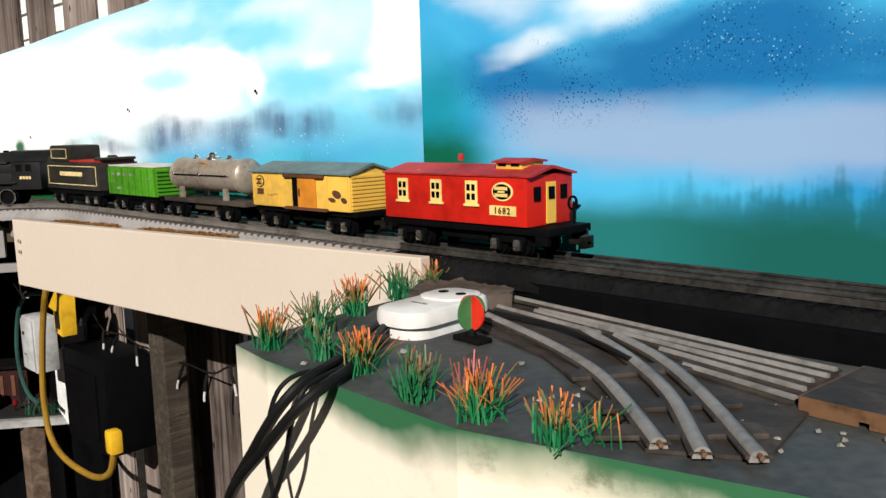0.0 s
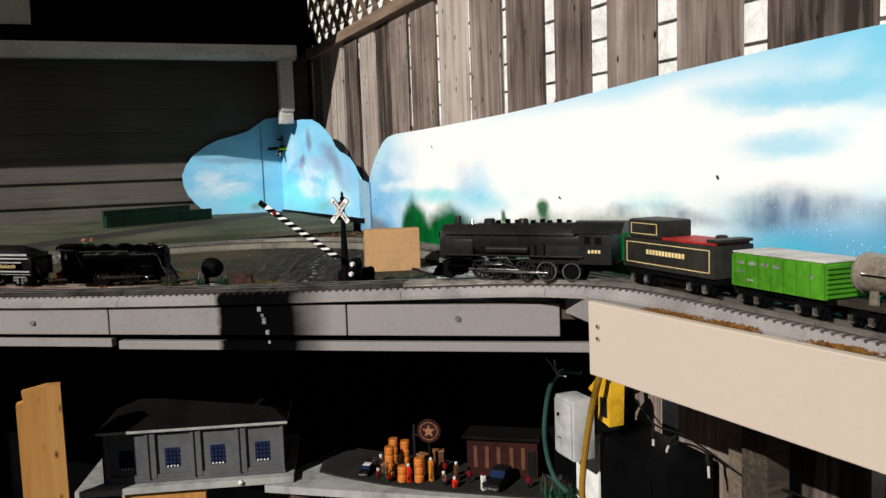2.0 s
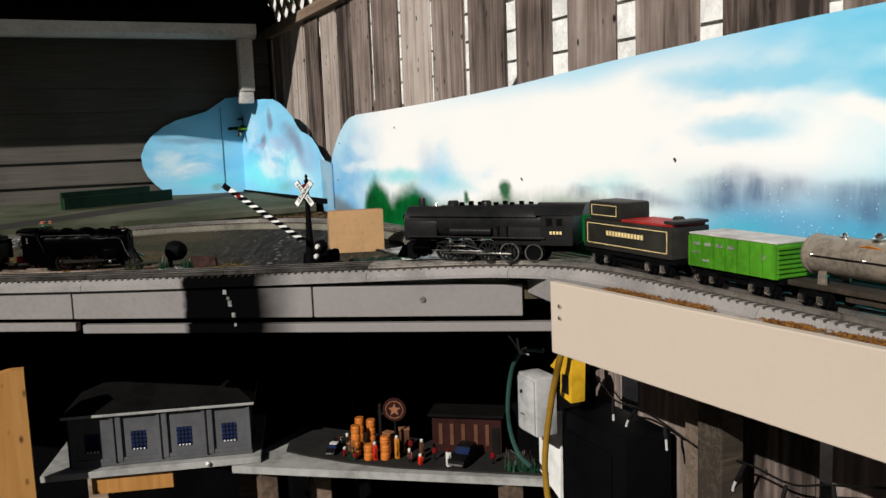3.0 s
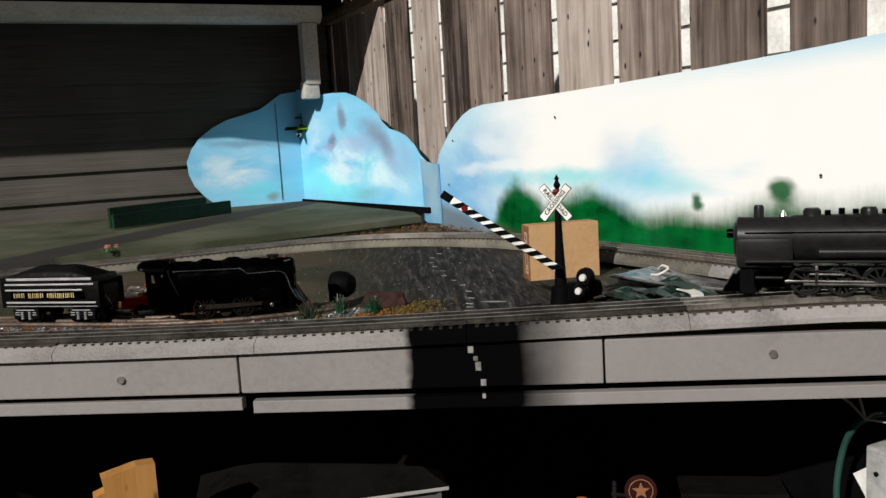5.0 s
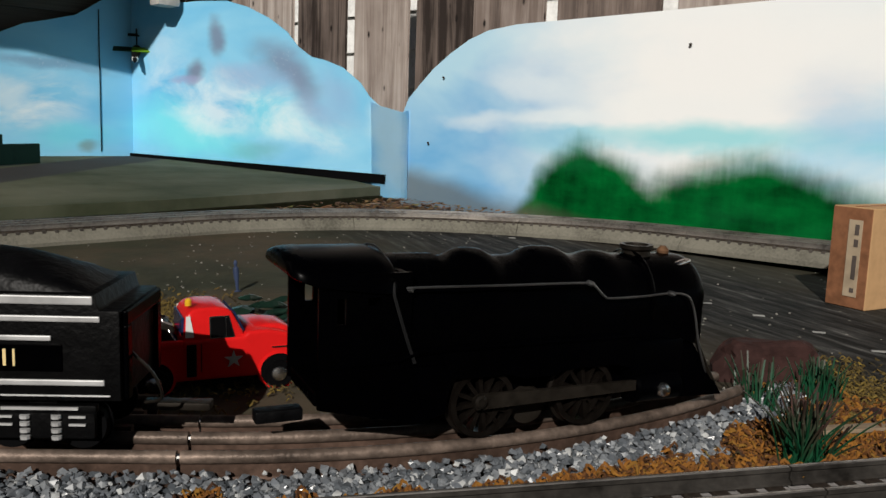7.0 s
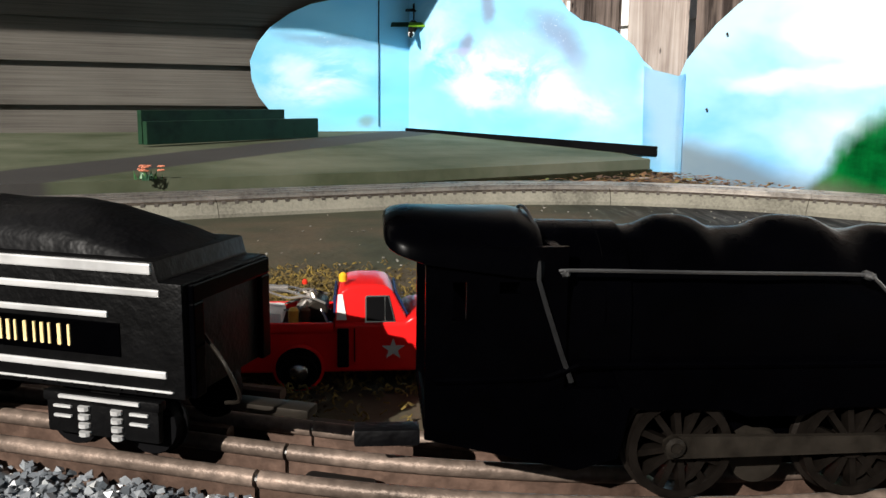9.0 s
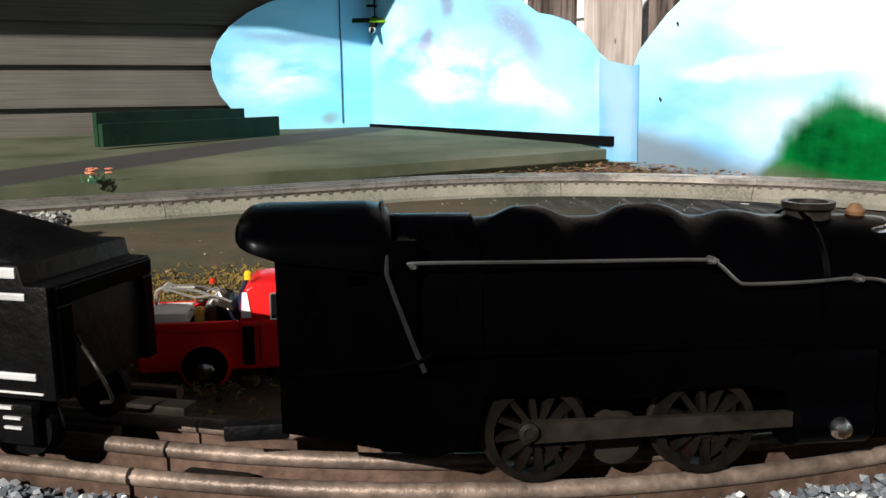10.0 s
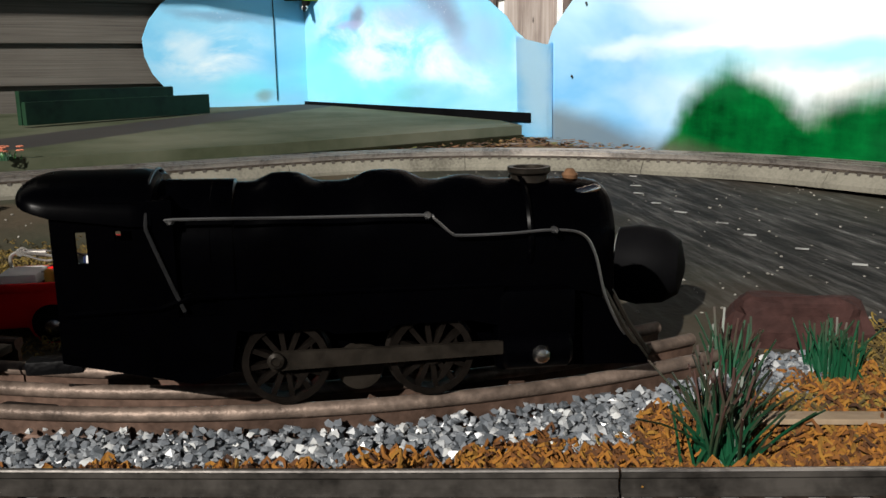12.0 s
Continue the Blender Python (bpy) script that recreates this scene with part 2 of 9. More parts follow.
M_BLACKBED = worn("black_roadbed", (0.0055, 0.0055, 0.0058), 0.75, grain=300, patch=24, dark=0.5, light=2.0, bump=0.3, spec=0.06, wide=0.2)
M_SWITCHTIN = worn("dirty_switch_tin", (0.040, 0.032, 0.027), 0.6, 0.2, grain=220, patch=40, dark=0.4, light=2.0, bump=0.3, wide=0.2)
M_DASH = worn("worn_road_paint", (0.24, 0.24, 0.23), 0.7, patch=60, dark=0.4)
M_DRIVER = worn("wheel_casting", (0.010, 0.008, 0.0066), 0.34, 0.55, grain=240, patch=60, dark=0.3, light=1.8, wide=0.2)
M_GRASS_ORANGE = blade_mat("orange_tipped_grass", (0.008, 0.15, 0.05), (0.58, 0.15, 0.03), 0.014, 0.024)
M_GRASS_DULL = blade_mat("brown_tipped_grass", (0.010, 0.13, 0.045), (0.24, 0.11, 0.05), 0.018, 0.030)
M_GRASS_PINK = blade_mat("pink_tipped_grass", (0.03, 0.10, 0.05), (0.34, 0.10, 0.08), 0.008, 0.016)
M_GRASS_RED = blade_mat("red_tipped_grass", (0.003, 0.055, 0.022), (0.050, 0.026, 0.022), 0.014, 0.030)
M_STRIP = wood("weathered_strip", (0.14, 0.10, 0.07), (0.24, 0.18, 0.12), (0.30, 0.24, 0.17), "Z", 0.8, 0.7, 0.1)


def ground_mat():
    n = Nodes("garden_ground")
    vec = n.coords()
    a, b = n.noise(vec, 2.0, 6), n.noise(vec, 40, 4)
    col = n.ramp(n.math("ADD", n.math("MULTIPLY", a, 0.6), n.math("MULTIPLY", b, 0.4)), [(0.35, (0.03, 0.026, 0.02)), (0.5, (0.07, 0.06, 0.047)), (0.65, (0.12, 0.105, 0.085))])
    n.bump(b, 0.6, 0.01)
    return n.done(col, 0.95)


M_GROUND = ground_mat()


def siding_mat():
    """Lap siding paint with fine level brush lines."""
    n = Nodes("siding_paint")
    lines, big = n.noise(n.coords((4, 5, 420)), 1.0, 4, 0.6), n.noise(n.coords(), 4, 4)
    col = n.ramp(n.math("ADD", n.math("MULTIPLY", lines, 0.6), n.math("MULTIPLY", big, 0.4)), [(0.36, (0.052, 0.047, 0.042)), (0.5, (0.080, 0.073, 0.064)), (0.64, (0.104, 0.097, 0.085))])
    n.bump(lines, 0.2, 0.001)
    return n.done(col, 0.7, 0, 0.1)


M_SIDING = siding_mat()


def sprayed(name, base, rough, grain, patch, bump, low):
    """Grey paint or plastic at the table's front, with the black road sprayed across it."""
    n = Nodes(name)
    vec = n.coords()
    sep = n.add("SeparateXYZ")
    n.link(vec, sep.inputs[0])
    big, fine = n.noise(vec, patch, 5, 0.6, 0.3), n.noise(vec, grain, 3, 0.6)
    both = n.math("ADD", n.math("MULTIPLY", big, 0.65), n.math("MULTIPLY", fine, 0.35))
    col = n.ramp(both, [(0.38, tuple(c * low for c in base)), (0.5, base), (0.62, tuple(c * (1.0 + (1.0 - low) * 0.5) for c in base))])
    dx, dy = n.math("SUBTRACT", sep.outputs[0], 1.501), n.math("ADD", sep.outputs[1], 0.634)
    s = n.math("ADD", n.math("ADD", n.math("MULTIPLY", dx, 0.529), n.math("MULTIPLY", dy, 0.849)), n.math("MULTIPLY", n.math("SUBTRACT", n.noise(vec, 30, 3), 0.5), 0.02))
    i = n.math("SUBTRACT", n.math("MULTIPLY", dy, 0.529), n.math("MULTIPLY", dx, 0.849))
    lo, hi, near = n.add("MapRange"), n.add("MapRange"), n.add("MapRange")
    n.link(s, lo.inputs[0])
    lo.inputs[1].default_value, lo.inputs[2].default_value = 0.244, 0.252
    n.link(s, hi.inputs[0])
    hi.inputs[1].default_value, hi.inputs[2].default_value = 0.400, 0.345
    n.link(i, near.inputs[0])
    near.inputs[1].default_value, near.inputs[2].default_value = 0.09, 0.07
    mask = n.math("MULTIPLY", n.math("MULTIPLY", lo.outputs[0], hi.outputs[0]), near.outputs[0])
    col = n.mix(n.math("MULTIPLY", mask, 0.995), col, (0.0012, 0.0012, 0.0014))
    n.bump(fine, bump, 0.001)
    return n.done(col, rough, 0, n.math("MULTIPLY", n.math("SUBTRACT", 1.0, mask), 0.15))


M_GREYPAINT = sprayed("grey_paint", (0.232, 0.216, 0.212), 0.6, 160, 5, 0.15, 0.86)
M_ROADBED = sprayed("roadbed_plastic", (0.262, 0.247, 0.241), 0.75, 420, 16, 0.7, 0.72)


def position(n):
    tc = n.add("TexCoord")
    sep = n.add("SeparateXYZ")
    n.link(tc.outputs["Object"], sep.inputs[0])
    return tc.outputs["Object"], sep.outputs[0], sep.outputs[1], sep.outputs[2]


def table_mat():
    """Sprayed table top: dull green and tan patches, a black road, pale specks."""
    n = Nodes("painted_table_top")
    vec, x, y, z = position(n)
    big, mid, fine = n.noise(vec, 5, 5, 0.6, 0.4), n.noise(vec, 22, 5), n.noise(vec, 150, 4)
    col = n.ramp(big, [(0.30, (0.022, 0.025, 0.016)), (0.43, (0.052, 0.054, 0.036)), (0.56, (0.090, 0.071, 0.048)), (0.72, (0.042, 0.050, 0.029))])
    col = n.mix(n.math("MULTIPLY", mid, 0.55), col, (0.020, 0.018, 0.015))
    # road: a band round the line from the front to the far track
    mp = n.add("Mapping")
    mp.inputs["Location"].default_value = (-1.27, 0.19, 0)
    n.link(vec, mp.inputs["Vector"])
    mr = n.add("Mapping")
    mr.inputs["Rotation"].default_value = (0, 0, radians(18))
    n.link(mp.outputs[0], mr.inputs["Vector"])
    sp = n.add("SeparateXYZ")
    n.link(mr.outputs[0], sp.inputs[0])
    bend = n.math("ADD", sp.outputs[1], n.math("MULTIPLY", n.math("POWER", n.math("ABSOLUTE", sp.outputs[0]), 2.0), -0.10))
    edge = n.math("ADD", n.math("ABSOLUTE", bend), n.math("MULTIPLY", n.math("SUBTRACT", mid, 0.5), 0.10))
    band = n.add("MapRange")
    n.link(edge, band.inputs[0])
    band.inputs[1].default_value, band.inputs[2].default_value = 0.20, 0.05
    strip = n.coords((9, 9, 1))
    turn = n.add("Mapping")
    turn.inputs["Rotation"].default_value = (0, 0, radians(24))
    n.link(strip, turn.inputs["Vector"])
    thin = n.add("Mapping")
    thin.inputs["Scale"].default_value = (1.6, 14.0, 1.0)
    n.link(turn.outputs[0], thin.inputs["Vector"])
    strip = thin.outputs[0]
    streak = n.noise(strip, 1.0, 5, 0.7)
    road = n.ramp(streak, [(0.34, (0.006, 0.006, 0.0062)), (0.48, (0.018, 0.0176, 0.017)), (0.60, (0.052, 0.051, 0.049)), (0.72, (0.15, 0.147, 0.14))])
    col = n.mix(band.outputs[0], col, road)
    dots = n.add("TexVoronoi")
    dots.inputs["Scale"].default_value = 70
    n.link(vec, dots.inputs["Vector"])
    speck = n.ramp(dots.outputs["Distance"], [(0.035, (1, 1, 1)), (0.07, (0, 0, 0))])
    keep = n.ramp(n.noise(vec, 11, 2), [(0.52, (0, 0, 0)), (0.6, (1, 1, 1))])
    col = n.mix(n.math("MULTIPLY", speck, keep), col, (0.5, 0.48, 0.42))
    n.bump(fine, 0.35, 0.002)
    return n.done(col, 0.8, 0, 0.06)


M_TABLE = table_mat()


def greenshelf_mat():
    n = Nodes("painted_green_board")
    vec, x, y, z = position(n)
    big, fine = n.noise(vec, 6, 5, 0.6), n.noise(vec, 120, 4)
    col = n.ramp(big, [(0.32, (0.030, 0.042, 0.022)), (0.5, (0.072, 0.084, 0.055)), (0.68, (0.12, 0.125, 0.09))])
    col = n.mix(n.math("MULTIPLY", fine, 0.35), col, (0.10, 0.09, 0.06))
    # a grey painted lane beside the house
    lane = n.math("ADD", x, n.math("ADD", n.math("MULTIPLY", y, 0.98), n.math("MULTIPLY", n.noise(vec, 9, 3), 0.03)))
    near = n.add("MapRange")
    n.link(n.math("ABSOLUTE", n.math("SUBTRACT", lane, 0.068)), near.inputs[0])
    near.inputs[1].default_value, near.inputs[2].default_value = 0.080, 0.068
    col = n.mix(n.math("MULTIPLY", near.outputs[0], 0.9), col, (0.040, 0.037, 0.038))
    n.bump(fine, 0.3, 0.001)
    return n.done(col, 0.8, 0, 0.06)


M_GREENSHELF = greenshelf_mat()


def block_mat():
    """Cream-painted module, sprayed green along its upper edge, dark grey on top."""
    n = Nodes("block_paint")
    vec, x, y, z = position(n)
    mid, fine = n.noise(vec, 16, 4, 0.6), n.noise(vec, 180, 4)
    face = n.mix(n.ramp(n.noise(vec, 26, 6, 0.7), [(0.52, (0, 0, 0)), (0.62, (0.8, 0.8, 0.8))]), (0.78, 0.70, 0.55), (0.22, 0.16, 0.10))
    stained = n.add("MapRange")
    n.link(n.math("ADD", x, n.math("MULTIPLY", mid, 0.10)), stained.inputs[0])
    stained.inputs[1].default_value, stained.inputs[2].default_value = 2.88, 2.94
    clean = n.mix(stained.outputs[0], (0.80, 0.73, 0.60), face)
    grad = n.add("MapRange")
    drip = n.math("MULTIPLY", n.math("SUBTRACT", n.noise(vec, 9, 3, 0.6), 0.47), 0.032)
    n.link(n.math("ADD", n.math("ADD", z, drip), n.math("ADD", n.math("MULTIPLY", mid, 0.020), n.math("MULTIPLY", x, 0.012))), grad.inputs[0])
    grad.inputs[1].default_value, grad.inputs[2].default_value = T + 0.037, T + 0.053
    side = n.mix(grad.outputs[0], clean, n.mix(mid, (0.012, 0.085, 0.03), (0.03, 0.14, 0.06)))
    top = n.ramp(n.math("ADD", n.math("MULTIPLY", mid, 0.6), n.math("MULTIPLY", fine, 0.4)), [(0.35, (0.018, 0.020, 0.019)), (0.5, (0.040, 0.043, 0.042)), (0.68, (0.075, 0.076, 0.073))])
    geo = n.add("NewGeometry")
    sp = n.add("SeparateXYZ")
    n.link(geo.outputs["Normal"], sp.inputs[0])
    up = n.ramp(sp.outputs[2], [(0.5, (0, 0, 0)), (0.8, (1, 1, 1))])
    n.bump(fine, 0.25, 0.001)
    return n.done(n.mix(up, side, top), 0.65)


M_BLOCK = block_mat()


def mural(name, style):
    """Spray-painted sky board: clouds, haze, far hills and a soft line of trees. x and z are metres along the board."""
    n = Nodes(name)
    vec, x, y, z = position(n)
    flat = n.add("Mapping")
    flat.inputs["Scale"].default_value = (0.45, 1, 1)
    n.link(vec, flat.inputs["Vector"])
    v = flat.outputs[0]
    h = n.math("SUBTRACT", z, T)
    cloud = n.noise(v, 6.0, 5, 0.5, 0.5)
    puff = n.noise(v, 17.0, 4, 0.5, 0.2)
    mist = n.noise(v, 3.1, 3, 0.5)
    stroke = n.add("Mapping")
    stroke.inputs["Scale"].default_value = (2.6, 1, 0.6)
    n.link(vec, stroke.inputs["Vector"])
    fleck = n.noise(stroke.outputs[0], 13, 4, 0.6)

    def span(value, lo, hi, smooth=True):
        m = n.add("MapRange")
        m.interpolation_type = "SMOOTHSTEP" if smooth else "LINEAR"
        n.link(value, m.inputs[0])
        m.inputs[1].default_value, m.inputs[2].default_value = lo, hi
        return m.outputs[0]

    def off(value, amount):
        return n.math("MULTIPLY", n.math("SUBTRACT", value, 0.5), amount)

    drift = n.noise(v, 12.0, 4, 0.6)
    wx = n.math("ADD", x, off(n.noise(v, 8.0, 4, 0.6), 0.11))
    wh = n.math("ADD", h, off(drift, 0.055))

    def blob(cx, ch, rx, rz, inner=0.3, ragged=1.0, lean=0.0):
        """A soft sprayed patch; lean tips it so that it drops to the right."""
        dx = n.math("SUBTRACT", wx, cx)
        dz = n.math("DIVIDE", n.math("ADD", n.math("SUBTRACT", wh, ch), n.math("MULTIPLY", dx, lean)), rz)
        dx = n.math("DIVIDE", dx, rx)
        d = n.math("SQRT", n.math("ADD", n.math("MULTIPLY", dx, dx), n.math("MULTIPLY", dz, dz)))
        return span(n.math("ADD", d, off(puff, ragged)), 1.25, inner)

    def spray(col, spots, tone, mask=None):
        for cx, ch, rx, rz, amount, inner, ragged, lean in spots:
            fac = n.math("MULTIPLY", blob(cx, ch, rx, rz, inner, ragged, lean), amount)
            if mask is not None:
                fac = n.math("MULTIPLY", fac, mask)
            col = n.mix(fac, col, tone)
        return col

    def spatter(col, scale, small, region, tone, amount):
        """Fine droplets from the spray can inside a soft region."""
        vo = n.add("TexVoronoi")
        vo.inputs["Scale"].default_value = scale
        n.link(vec, vo.inputs["Vector"])
        dots = n.ramp(vo.outputs["Distance"], [(small, (1, 1, 1)), (small * 1.6, (0, 0, 0))])
        keep = n.ramp(n.noise(vec, 30, 3), [(0.44, (0, 0, 0)), (0.58, (1, 1, 1))])
        return n.mix(n.math("MULTIPLY", n.math("MULTIPLY", n.math("MULTIPLY", dots, keep), region), amount), col, tone)

    WHITE = (0.90, 0.905, 0.90)
    if style == "left":
        col = n.mix(n.ramp(cloud, [(0.36, (0, 0, 0)), (0.62, (1, 1, 1))]), (0.16, 0.50, 0.78), (0.30, 0.64, 0.85))
        # cyan lower down, pale puffs across the middle
        col = spray(col, ((0.17, 0.088, 0.20, 0.060, 0.8, 0.2, 0.8, 0.05), (0.42, 0.110, 0.14, 0.040, 0.45, 0.2, 1.0, 0.1), (-0.12, 0.070, 0.10, 0.030, 0.5, 0.2, 0.9, 0.0)), (0.20, 0.78, 0.86))
        mottle = n.ramp(n.noise(v, 15, 5, 0.62, 0.4), [(0.40, (0, 0, 0)), (0.60, (1, 1, 1))])
        col = spray(col, ((0.27, 0.140, 0.24, 0.060, 0.66, 0.2, 0.9, 0.12), (0.10, 0.230, 0.10, 0.050, 0.30, 0.1, 1.0, 0.0), (0.48, 0.100, 0.12, 0.040, 0.60, 0.1, 1.0, 0.2), (-0.20, 0.130, 0.12, 0.055, 0.85, 0.3, 0.9, 0.0)), (0.80, 0.87, 0.91), mottle)
        col = spray(col, ((-0.235, 0.140, 0.045, 0.035, 0.6, 0.3, 1.2, 0.0), (0.24, 0.105, 0.12, 0.016, 0.4, 0.2, 1.5, 0.1)), (0.78, 0.86, 0.90))
        # lavender and grey stains
        col = spray(col, ((0.262, 0.248, 0.026, 0.034, 0.75, 0.2, 0.5, 0.25), (0.205, 0.190, 0.030, 0.026, 0.80, 0.2, 0.5, -0.25)), (0.17, 0.17, 0.25))
        col = spray(col, ((0.42, 0.200, 0.085, 0.042, 0.72, 0.1, 0.7, 0.35), (0.485, 0.160, 0.055, 0.036, 0.55, 0.1, 0.8, 0.35)), (0.20, 0.21, 0.31))
        col = spray(col, ((0.345, 0.178, 0.11, 0.026, 0.40, 0.1, 0.9, 0.15), (0.180, 0.172, 0.050, 0.008, 0.55, 0.3, 0.6, -0.1), (0.52, 0.125, 0.06, 0.026, 0.35, 0.1, 0.9, 0.3), (0.56, 0.150, 0.06, 0.045, 0.30, 0.1, 0.9, 0.5)), (0.36, 0.34, 0.56))
        col = spray(col, ((-0.16, 0.196, 0.13, 0.013, 0.55, 0.2, 0.8, 0.05),), (0.16, 0.22, 0.34))
        # a breath of green at the foot, a stain on the house side
        col = spray(col, ((0.37, 0.060, 0.09, 0.018, 0.40, 0.1, 1.0, 0.0),), (0.10, 0.36, 0.30))
        col = spray(col, ((-0.085, 0.046, 0.022, 0.014, 0.55, 0.2, 0.8, 0.0),), (0.20, 0.19, 0.11))
        col = spray(col, ((0.675, 0.085, 0.050, 0.090, 0.75, 0.4, 0.9, 0.0),), (0.52, 0.72, 0.84))
        wet = n.math("ADD", blob(0.42, 0.205, 0.10, 0.035), blob(-0.15, 0.20, 0.10, 0.02))
        col = spatter(col, 260, 0.12, wet, (0.75, 0.80, 0.86), 0.8)
    elif style == "main":
        veil = span(n.math("ADD", x, off(mist, 0.5)), 1.95, 2.40)
        col = n.mix(n.ramp(cloud, [(0.40, (0, 0, 0)), (0.56, (1, 1, 1))]), (0.24, 0.62, 0.86), (0.62, 0.84, 0.92))
        full = n.math("ADD", n.math("ADD", n.math("MULTIPLY", cloud, 0.5), n.math("MULTIPLY", mist, 0.5)), n.math("SUBTRACT", 0.16, n.math("MULTIPLY", veil, 0.24)))
        col = n.mix(n.math("MULTIPLY", n.ramp(full, [(0.46, (0, 0, 0)), (0.60, (1, 1, 1))]), 0.95), col, WHITE)
        # blue along the top edge, and turquoise over the trees
        edge = span(n.math("ADD", n.math("SUBTRACT", h, n.math("MULTIPLY", x, 0.026)), off(cloud, 0.05)), 0.180, 0.222)
        col = n.mix(n.math("MULTIPLY", n.math("MULTIPLY", edge, span(x, 1.15, 1.9)), 0.75), col, n.mix(cloud, (0.14, 0.52, 0.82), (0.40, 0.76, 0.90)))
        col = spray(col, ((1.00, 0.100, 0.12, 0.018, 0.55, 0.2, 1.2, 0.0), (1.18, 0.108, 0.16, 0.022, 0.70, 0.2, 1.2, 0.0), (1.42, 0.100, 0.10, 0.016, 0.35, 0.2, 1.3, 0.0), (1.86, 0.122, 0.10, 0.022, 0.45, 0.2, 1.2, 0.0)), (0.16, 0.66, 0.74))
        col = spray(col, ((1.305, 0.141, 0.07, 0.050, 0.35, 0.1, 1.0, 0.0),), (0.42, 0.55, 0.74))
        col = spray(col, ((1.506, 0.172, 0.120, 0.058, 0.92, 0.6, 0.9, 0.0), (1.80, 0.180, 0.240, 0.060, 0.97, 0.6, 0.9, -0.06), (1.70, 0.135, 0.16, 0.034, 0.92, 0.6, 0.9, 0.0), (1.10, 0.190, 0.20, 0.040, 0.92, 0.6, 0.9, 0.0), (2.02, 0.150, 0.10, 0.018, 0.7, 0.3, 1.2, 0.0)), WHITE)
        # turquoise gaps and deeper blue towards the right end
        low = span(n.math("ADD", h, off(mist, 0.06)), 0.160, 0.085)
        col = n.mix(n.math("MULTIPLY", n.math("MULTIPLY", low, span(x, 1.90, 2.12)), 0.9), col, n.mix(n.ramp(n.noise(v, 8, 3), [(0.42, (0, 0, 0)), (0.58, (1, 1, 1))]), (0.05, 0.32, 0.56), (0.08, 0.50, 0.60)))
        col = spray(col, ((2.14, 0.235, 0.17, 0.020, 0.70, 0.3, 1.2, -0.03), (2.10, 0.180, 0.09, 0.018, 0.55, 0.3, 1.3, 0.0), (2.30, 0.215, 0.10, 0.022, 0.75, 0.3, 1.3, 0.0), (2.40, 0.172, 0.08, 0.020, 0.60, 0.3, 1.3, 0.0), (2.46, 0.285, 0.09, 0.025, 0.9, 0.4, 1.0, -0.3), (2.24, 0.258, 0.10, 0.018, 0.65, 0.3, 1.2, 0.0)), (0.11, 0.55, 0.80))
        col = spray(col, ((2.525, 0.215, 0.045, 0.050, 0.95, 0.6, 0.7, -0.4), (2.255, 0.192, 0.06, 0.010, 0.85, 0.3, 1.2, 0.25), (2.300, 0.172, 0.020, 0.022, 0.85, 0.3, 1.0, 0.0), (2.41, 0.190, 0.03, 0.010, 0.6, 0.2, 1.2, 0.0), (2.50, 0.165, 0.05, 0.012, 0.7, 0.3, 1.0, 0.0)), WHITE)
        # dark far woods, sprayed with upright strokes
        strokes = n.ramp(fleck, [(0.34, (0.40, 0.40, 0.40)), (0.62, (1, 1, 1))])
        col = spray(col, ((2.36, 0.126, 0.11, 0.020, 0.85, 0.2, 1.4, 0.0), (2.24, 0.112, 0.06, 0.022, 0.75, 0.2, 1.4, 0.0), (2.115, 0.118, 0.085, 0.020, 0.90, 0.2, 1.4, -0.05), (1.95, 0.108, 0.06, 0.014, 0.70, 0.2, 1.4, 0.0), (1.82, 0.104, 0.04, 0.014, 0.55, 0.2, 1.4, 0.0), (2.52, 0.130, 0.05, 0.018, 0.6, 0.2, 1.3, 0.0)), (0.060, 0.110, 0.21), strokes)
        # brown stained foot and bluer left end
        left = span(n.math("ADD", n.math("ADD", x, n.math("MULTIPLY", h, 0.30)), off(puff, 0.26)), 1.20, 0.84)
        col = n.mix(n.math("MULTIPLY", left, 0.92), col, n.mix(n.ramp(cloud, [(0.40, (0, 0, 0)), (0.62, (1, 1, 1))]), (0.11, 0.40, 0.72), (0.40, 0.66, 0.82)))
        col = spray(col, ((0.86, 0.122, 0.09, 0.014, 0.55, 0.2, 1.3, 0.0), (0.93, 0.165, 0.10, 0.020, 0.6, 0.2, 1.3, 0.2), (0.99, 0.125, 0.08, 0.014, 0.7, 0.3, 1.2, 0.0)), (0.80, 0.87, 0.90))
        # trees: an uneven band of mounds and spires, vertical brush marks in it
        line = n.add("MapRange")
        n.link(n.math("ADD", x, off(n.noise(v, 26, 2), 0.04)), line.inputs[0])
        line.inputs[1].default_value, line.inputs[2].default_value = 0.70, 2.60
        profile = ((0.90, -0.03), (0.955, 0.055), (1.015, 0.094), (1.065, 0.078), (1.11, 0.050), (1.165, 0.074), (1.24, 0.094), (1.30, 0.070), (1.36, 0.056), (1.45, 0.064), (1.52, 0.066), (1.60, 0.088), (1.66, 0.080), (1.76, 0.094), (1.86, 0.094), (1.93, 0.066), (1.99, 0.062), (2.07, 0.050), (2.13, 0.058), (2.20, 0.070), (2.30, 0.066), (2.38, 0.084), (2.46, 0.066), (2.55, 0.070))
        crest = n.ramp(line.outputs[0], [((px - 0.70) / 1.90, (ph * 4 + 0.2,) * 3) for px, ph in profile])
        top = n.math("MULTIPLY", n.math("SUBTRACT", crest, 0.2), 0.25)
        over = n.math("SUBTRACT", top, n.math("ADD", h, n.math("ADD", off(puff, 0.040), off(n.noise(stroke.outputs[0], 42, 4, 0.6), 0.012))))
